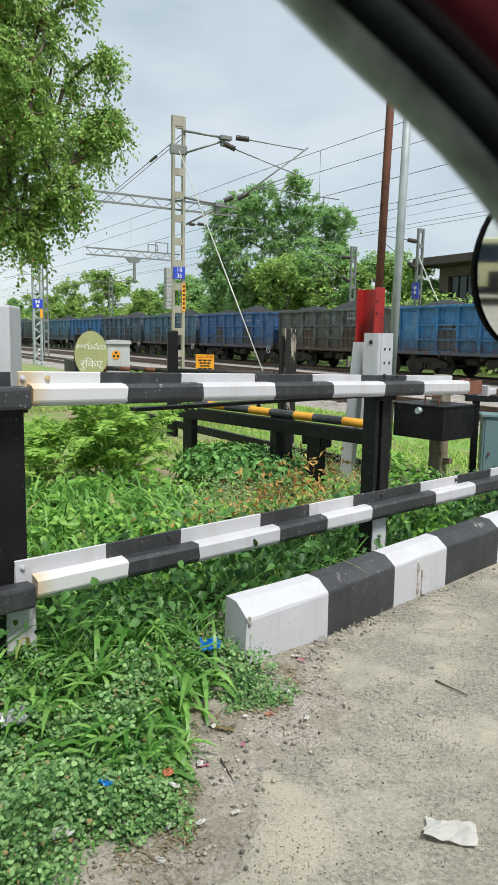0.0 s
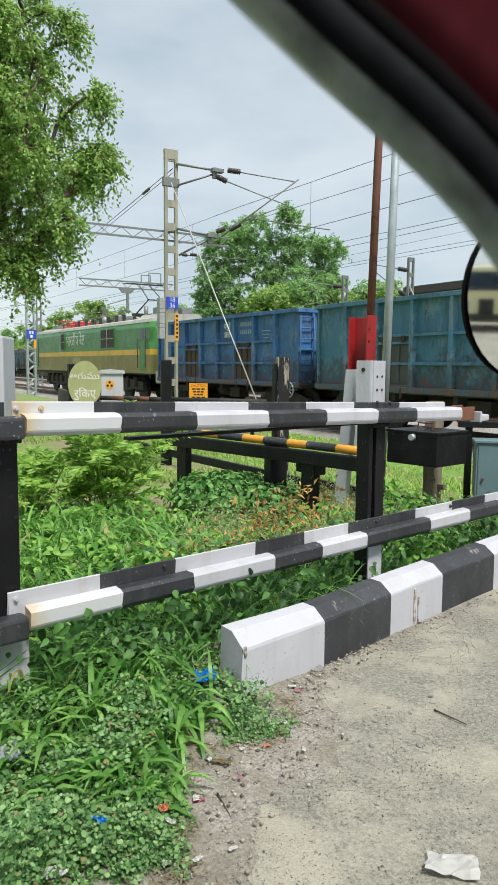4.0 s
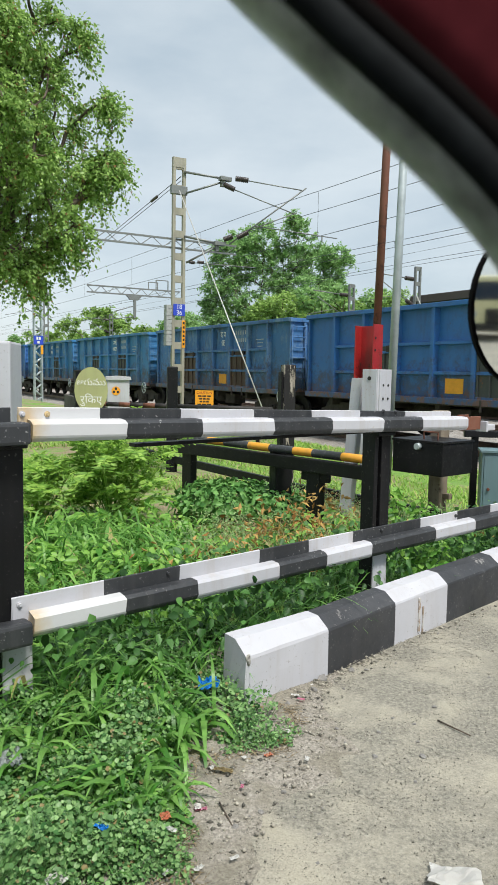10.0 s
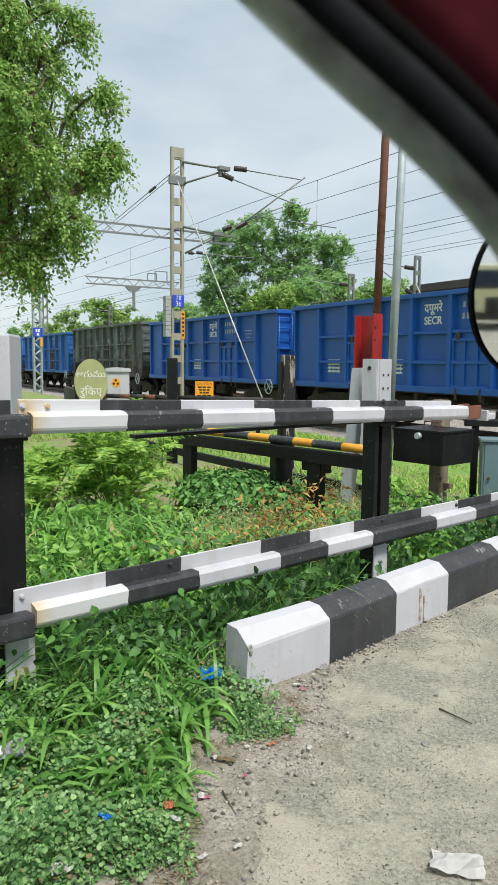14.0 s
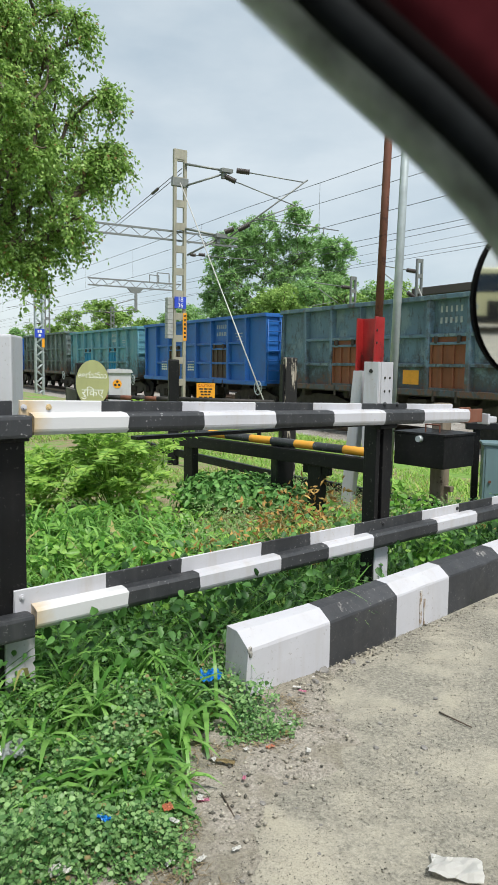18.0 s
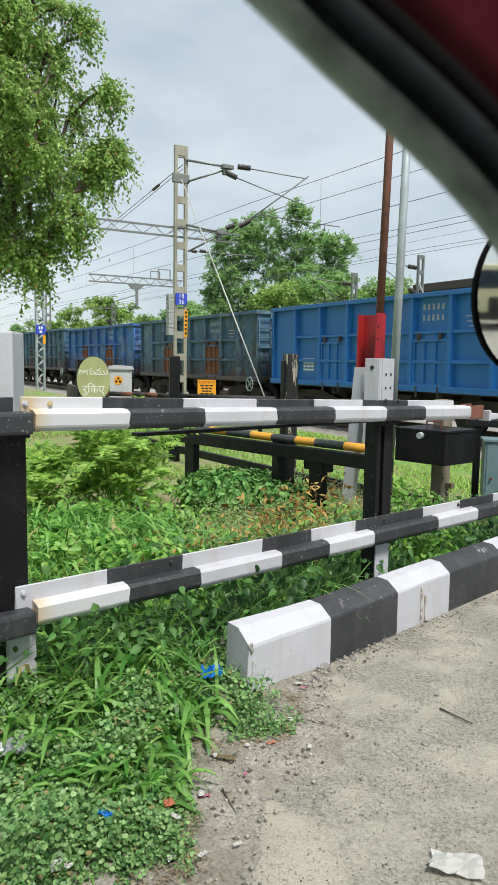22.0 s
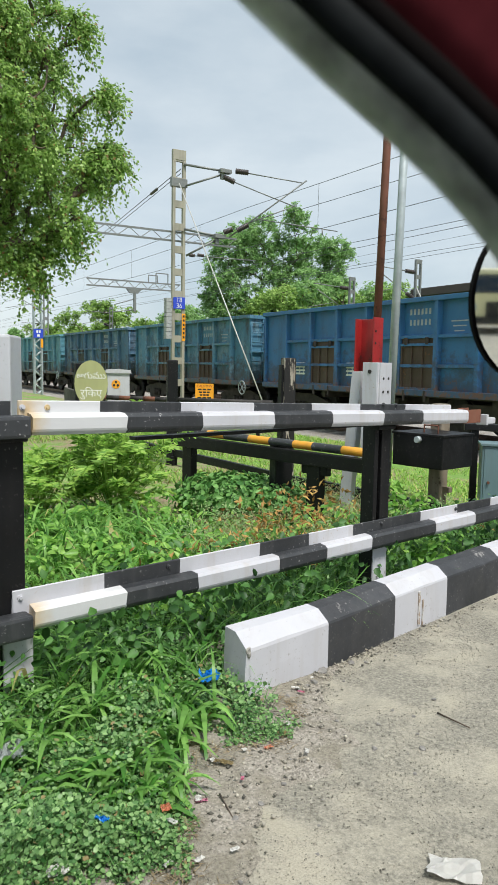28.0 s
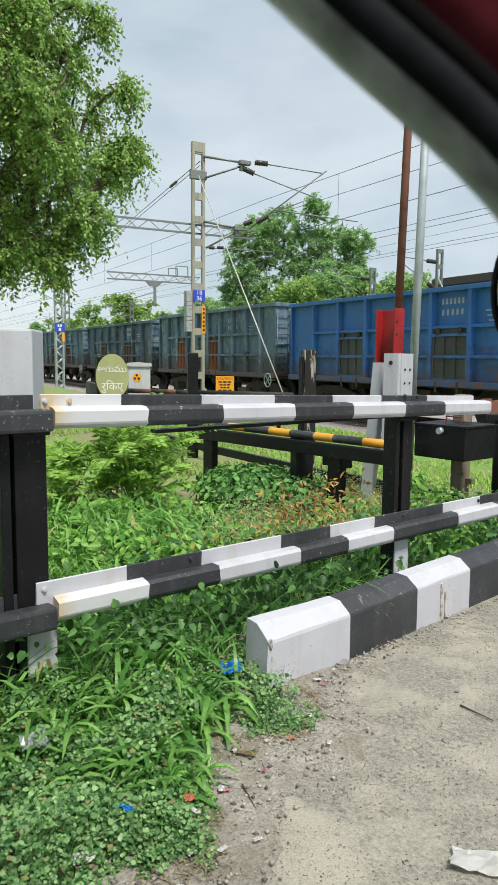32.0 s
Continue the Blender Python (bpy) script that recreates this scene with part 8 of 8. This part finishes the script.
        grid = [[bm.verts.new((-w / 2 + w * i / nx + rr.uniform(-1, 1) * 0.05 * w, -h / 2 + h * j / ny + rr.uniform(-1, 1) * 0.05 * h,
                               crumple * (1 + noise.noise((i * 0.8, j * 0.8, seed * 3.1))))) for j in range(ny + 1)] for i in range(nx + 1)]
        for i in range(nx):
            for j in range(ny):
                bm.faces.new((grid[i][j], grid[i + 1][j], grid[i + 1][j + 1], grid[i][j + 1]))
        bmesh.ops.solidify(bm, geom=bm.faces[:], thickness=0.0012)
        o = part(name, bm, mat, None)
        o.matrix_basis = pose(x, y, z, 0, 0, turn)
        return tagged(o, label, cat)
    G = 0.418
    sheet("torn_paper", 0.516, 1.662, G, 0.125, 0.082, -14, M_PAPER, "torn white piece of paper board lying on the road", "litter", 0.015, 4)
    sheet("paper_strip", -0.190, 1.80, G + 0.03, 0.048, 0.018, -35, M_PAPER, "white paper strip on the verge", "litter", 0.004, 5)
    sheet("orange_wrapper", -0.205, 1.85, G + 0.03, 0.028, 0.03, 20, M_ORANGE, "small orange wrapper on the verge", "litter", 0.006, 6)
    sheet("pink_wrapper", -0.115, 1.93, G + 0.004, 0.035, 0.016, 10, M_PINK, "small pink wrapper at the road's edge", "litter", 0.004, 7)
    sheet("blue_scrap", -0.355, 1.744, G + 0.06, 0.022, 0.035, 60, M_BLUE, "small blue plastic scrap in the ground cover", "litter", 0.012, 8)
    sheet("blue_bag", -0.135, 2.555, G + 0.065, 0.07, 0.075, 25, M_BLUE, "crumpled bright blue plastic wrapper in the grass", "litter", 0.03, 9)
    sheet("white_bag", -0.43, 1.60, G + 0.015, 0.05, 0.04, 25, M_PAPER, "crumpled white plastic scrap", "litter", 0.02, 10)
    sheet("white_bag", -0.68, 2.02, G + 0.06, 0.08, 0.10, 25, plain("clear_plastic", (0.42, 0.46, 0.45), 0.25), "crumpled clear plastic bag", "litter", 0.035, 11)
    sheet("paper_bit", 0.03, 2.30, G + 0.006, 0.03, 0.02, 5, M_PAPER, "white paper bit on the gravel", "litter", 0.005, 12)
    sheet("orange_wrapper", 0.08, 2.22, G + 0.006, 0.03, 0.016, 35, M_ORANGE, "faded orange wrapper on the gravel", "litter", 0.005, 13)
    sheet("dry_leaf", -0.06, 2.12, G + 0.01, 0.06, 0.02, -10, M_STRAW, "dry yellow leaf on the gravel", "leaf", 0.006, 14)
    sheet("paper_bit", -0.19, 1.55, G + 0.004, 0.03, 0.016, -25, M_PAPER, "white paper bit on the road", "litter", 0.004, 15)
    scraps = random.Random(23)
    for k in range(16):
        u = scraps.uniform(-0.85, 0.35)
        p = KERB0 + KERB_U * u + KERB_M * (road_edge(u) + scraps.uniform(-0.14, 0.06))
        mat, lab = scraps.choice(((M_PAPER, "tiny white paper scrap on the gravel"), (M_PAPER, "tiny white paper scrap on the gravel"), (M_PINK, "tiny pink wrapper scrap on the gravel"),
                                  (M_STRAW, "dry straw-coloured leaf bit on the gravel")))
        sheet("litter_scrap", p.x, p.y, G + 0.012, scraps.uniform(0.012, 0.032), scraps.uniform(0.008, 0.018), scraps.uniform(0, 180), mat, lab, "litter", 0.004, 40 + k)
    for a, b, r in (((0.684, 2.486, 0.422), (0.766, 2.376, 0.424), 0.0035), ((-0.065, 1.955, 0.43), (-0.025, 1.86, 0.42), 0.003), ((-0.02, 2.40, 0.44), (0.12, 2.46, 0.43), 0.002)):
        o = rod_part("twig", a, b, r, M_BARK, None, 6, "", r * 0.6)
        tagged(o, "thin dry brown twig on the ground", "twig", "twigs")


build_litter()


# ---- the car from whose open window one looks out ----
def build_car():
    ob = thing("car", (0, 0, 0), "dark car seen from inside: window frame and wing mirror", "car")
    trim = plain("black_trim", (0.009, 0.008, 0.008), 0.9, 0, 0.2, 40, gloss=0.03)
    seal = plain("rubber_seal", (0.010, 0.012, 0.013), 0.75, 0, 0.4, 60, gloss=0.08)
    gloss = plain("glossy_frame", (0.40, 0.43, 0.42), 0.38, 0.0, 0.55, 42, bumpy=0.5, gloss=0.5)
    lining = plain("dark_red_lining", (0.075, 0.014, 0.018), 0.95, 0, 0.2, 60, gloss=0.0)
    path = [(-0.115, 1.885), (-0.06, 1.832), (-0.009, 1.782), (0.025, 1.752), (0.058, 1.725), (0.076, 1.709), (0.090, 1.695), (0.100, 1.684), (0.112, 1.668)]
    near = 0.70   # the frame stands close before the eye
    path = [((x - 0.0030) * near, EYE[2] + (z - 0.0034 - EYE[2]) * near) for x, z in path]
    rows = []
    for i, p in enumerate(path):
        a, b = Vector(path[max(0, i - 1)]), Vector(path[min(len(path) - 1, i + 1)])
        d = (b - a).normalized()
        rows.append((Vector(p), Vector((-d.y, d.x)) if -d.y > 0 else Vector((d.y, -d.x))))
    def band(name, prof, mat, label):
        """prof: (offset from the edge, depth) pairs, drawn along the window's edge."""
        bm = bmesh.new()
        rings = [[bm.verts.new((p.x + n.x * o * near, (0.31 + y) * near, p.y + n.y * o * near)) for o, y in prof] for p, n in rows]
        for ra, rb in zip(rings, rings[1:]):
            for k in range(len(prof)):
                f = bm.faces.new((ra[k], rb[k], rb[(k + 1) % len(prof)], ra[(k + 1) % len(prof)]))
                f.smooth = True
        bmesh.ops.recalc_face_normals(bm, faces=bm.faces[:])
        part(name, bm, mat, ob, label)
    band("outer_frame", [(0.009, 0.026), (0.0075, 0.014), (0.0090, 0.004), (0.0140, -0.004), (0.017, -0.006), (0.018, 0.006), (0.014, 0.028)], gloss, "glossy grey outer frame strip")
    band("window_seal", [(0.0135, -0.004), (0.016, -0.008), (0.022, -0.009), (0.028, -0.009), (0.030, 0.004)], seal, "black rubber seal")
    band("inner_trim", [(0.026, -0.0085), (0.030, -0.0105), (0.033, -0.011), (0.036, -0.0105), (0.036, 0.004), (0.03, 0.006)], trim, "black inner trim")
    band("headlining", [(0.031, -0.010), (0.046, -0.0135), (0.12, -0.026), (0.17, -0.03), (0.17, 0.0), (0.031, 0.006)], lining, "dark red headlining")
    # wing mirror
    c = Vector((0.3105, 0.812, 1.709))
    mir = new("wing_mirror")
    mir.parent = ob
    tagged(mir, "black wing mirror")
    ring = [(0.0695 * math.cos(2 * math.pi * k / 40), 0.093 * math.sin(2 * math.pi * k / 40)) for k in range(40)]
    face = Matrix.Translation(c) @ Matrix.Rotation(radians(-4), 4, "Z") @ Matrix.Rotation(radians(3.2), 4, "X")
    mir.matrix_basis = face
    bm = bmesh.new()
    add_prism(bm, [(u * 1.0, v * 1.0) for u, v in ring], "y", -0.004, 0.02)
    inner = bmesh.ops.bevel(bm, geom=[e for e in bm.edges if abs(e.verts[0].co.y - e.verts[1].co.y) < 1e-6], offset=0.004, segments=2, affect="EDGES")
    part("mirror_housing", bm, trim, mir, "black mirror housing")
    bm = bmesh.new()
    add_prism(bm, [(u * 0.97, v * 0.972) for u, v in ring], "y", -0.008, -0.002)
    mm, nt, bs = material("mirror_glass")
    bs.inputs["Base Color"].default_value = (0.82, 0.84, 0.84, 1)
    bs.inputs["Metallic"].default_value, bs.inputs["Roughness"].default_value = 1.0, 0.03
    part("mirror_glass", bm, mm, mir, "silvered mirror glass")
    # the rest of the car round the seat
    body = painted("car_body_paint", (0.03, 0.032, 0.035), (0.05, 0.05, 0.05), 0.8, 0.25, 0.1, 2.0, 0.1)
    bm = bmesh.new()
    add_prism(bm, [(-2.5, 0.62), (-2.56, 0.95), (-2.48, 1.15), (-2.3, 1.24), (0.55, 1.24), (1.1, 1.19), (1.5, 1.10), (1.72, 0.96), (1.76, 0.8), (1.72, 0.62)], "y", -1.36, 0.34)
    bmesh.ops.bevel(bm, geom=bm.edges[:], offset=0.03, segments=2, affect="EDGES")
    part("lower_body", bm, body, ob, "dark lower body and bonnet")
    box_part("door", (-0.15, 0.36, 0.98), (1.1, 0.05, 0.56), body, ob, 0.02, "dark front door")
    box_part("door", (-1.2, 0.36, 0.98), (0.95, 0.05, 0.56), body, ob, 0.02, "dark rear door")
    for x in (-0.5, -1.45):
        box_part("door_handle", (x, 0.392, 1.12), (0.14, 0.02, 0.025), trim, ob, 0.006, "black door handle")
    bm = bmesh.new()
    add_prism(bm, [(-2.15, 1.93), (-1.9, 1.98), (-0.5, 1.99), (-0.12, 1.96), (-0.12, 1.92), (-2.15, 1.89)], "y", -1.28, 0.27)
    part("roof", bm, body, ob, "dark roof")
    for y in (0.30, -1.33):
        if y < 0:
            rod_part("front_pillar", (-0.12, y, 1.94), (0.58, y, 1.22), 0.03, body, ob, 8, "dark front pillar")
        box_part("middle_pillar", (-0.68, y, 1.58), (0.10, 0.06, 0.74), body, ob, 0.02, "dark middle pillar")
        bm = bmesh.new()
        add_prism(bm, [(-2.42, 1.22), (-2.12, 1.93), (-1.78, 1.93), (-1.62, 1.22)], "y", y - 0.03, y + 0.03)
        part("rear_pillar", bm, body, ob, "dark rear pillar")
        for x in (1.05, -1.85):
            bm = bmesh.new()
            add_rod(bm, (x, y - 0.10, 0.70), (x, y + 0.10, 0.70), 0.285, 0.285, 24)
            wheel = part("wheel", bm, trim, ob, "black tyre")
            s_ = 1 if y > 0 else -1
            rod_part("rim", (x, y + s_ * 0.09, 0.70), (x, y + s_ * 0.108, 0.70), 0.19, M_GALV, wheel, 20, "grey rim", 0.17)
    for y in (0.1, -1.12):
        box_part("headlight", (1.72, y, 0.92), (0.08, 0.30, 0.13), M_GALV, ob, 0.02, "pale headlight")
        box_part("tail_light", (-2.53, y, 1.02), (0.05, 0.22, 0.20), M_RED, ob, 0.015, "red tail light")
    box_part("seat", (-0.55, -0.25, 1.42), (0.14, 0.5, 0.5), lining, ob, 0.05, "dark red seat back")
    box_part("seat", (-0.55, -0.95, 1.42), (0.14, 0.5, 0.5), lining, ob, 0.05, "dark red seat back")
    box_part("mirror_arm", (0.09, 0.03, -0.05), (0.08, 0.03, 0.04), trim, mir, 0.008)


build_car()


def build_van():
    """The pale yellow van behind, of which the wing mirror shows a strip."""
    ob = thing("van", (3.95, -19.3, 0.42), "pale yellow delivery van waiting on the road behind the car", "van", turn=8)
    yel = painted("van_yellow", (0.84, 0.77, 0.44), (0.4, 0.36, 0.2), 0.78, 0.35, 0.08, 1.5, 0.15)
    dark = plain("van_glass", (0.03, 0.045, 0.07), 0.1, 0, 0.1, bumpy=0)
    box_part("body", (0, -1.6, 0.98), (1.9, 3.4, 1.50), yel, ob, 0.12)
    box_part("windscreen", (0, 0.105, 1.33), (1.6, 0.03, 0.50), dark, ob, 0.02, "dark windscreen")
    box_part("grille", (-0.15, 0.11, 0.66), (0.40, 0.03, 0.40), M_INK, ob, 0.03, "dark grille")
    box_part("bumper", (0, 0.12, 0.36), (1.9, 0.14, 0.2), M_INK, ob, 0.04, "dark bumper")
    for x in (-0.7, 0.7):
        rod_part("headlight", (x, 0.09, 0.7), (x, 0.13, 0.7), 0.12, M_GALV, ob, 16, "round headlight")
        for y in (-0.5, -2.6):
            rod_part("wheel", (x - 0.1, y, 0.28), (x + 0.1, y, 0.28), 0.29, M_INK, ob, 20, "black tyre")


build_van()


# ---- what moves ----
def motions():
    times = [0.0, 2.0, 4.0, 6.0, 8.0, 10.0, 12.0, 14.0, 16.0, 18.0, 20.0, 22.0, 24.0, 26.0, 28.0, 30.0, 32.0]
    for w, k in WAGONS:
        walk(w, [(t, pose(*tp(train_at(t) - WAGON_STEP * k, NEAR_TRACK), 0, 0, TRACK_TURN)) for t in times])
    walk(LOCO, [(t, pose(*tp(train_at(t) + 9.0, NEAR_TRACK), 0, 0, TRACK_TURN)) for t in times])
    for w, s in COAL:
        walk(w, [(t, pose(*tp(s - 0.25 * t, FAR_TRACK, -0.03), 0, 0, TRACK_TURN)) for t in (0.0, 8.0, 16.0, 24.0, 32.0)])


motions()
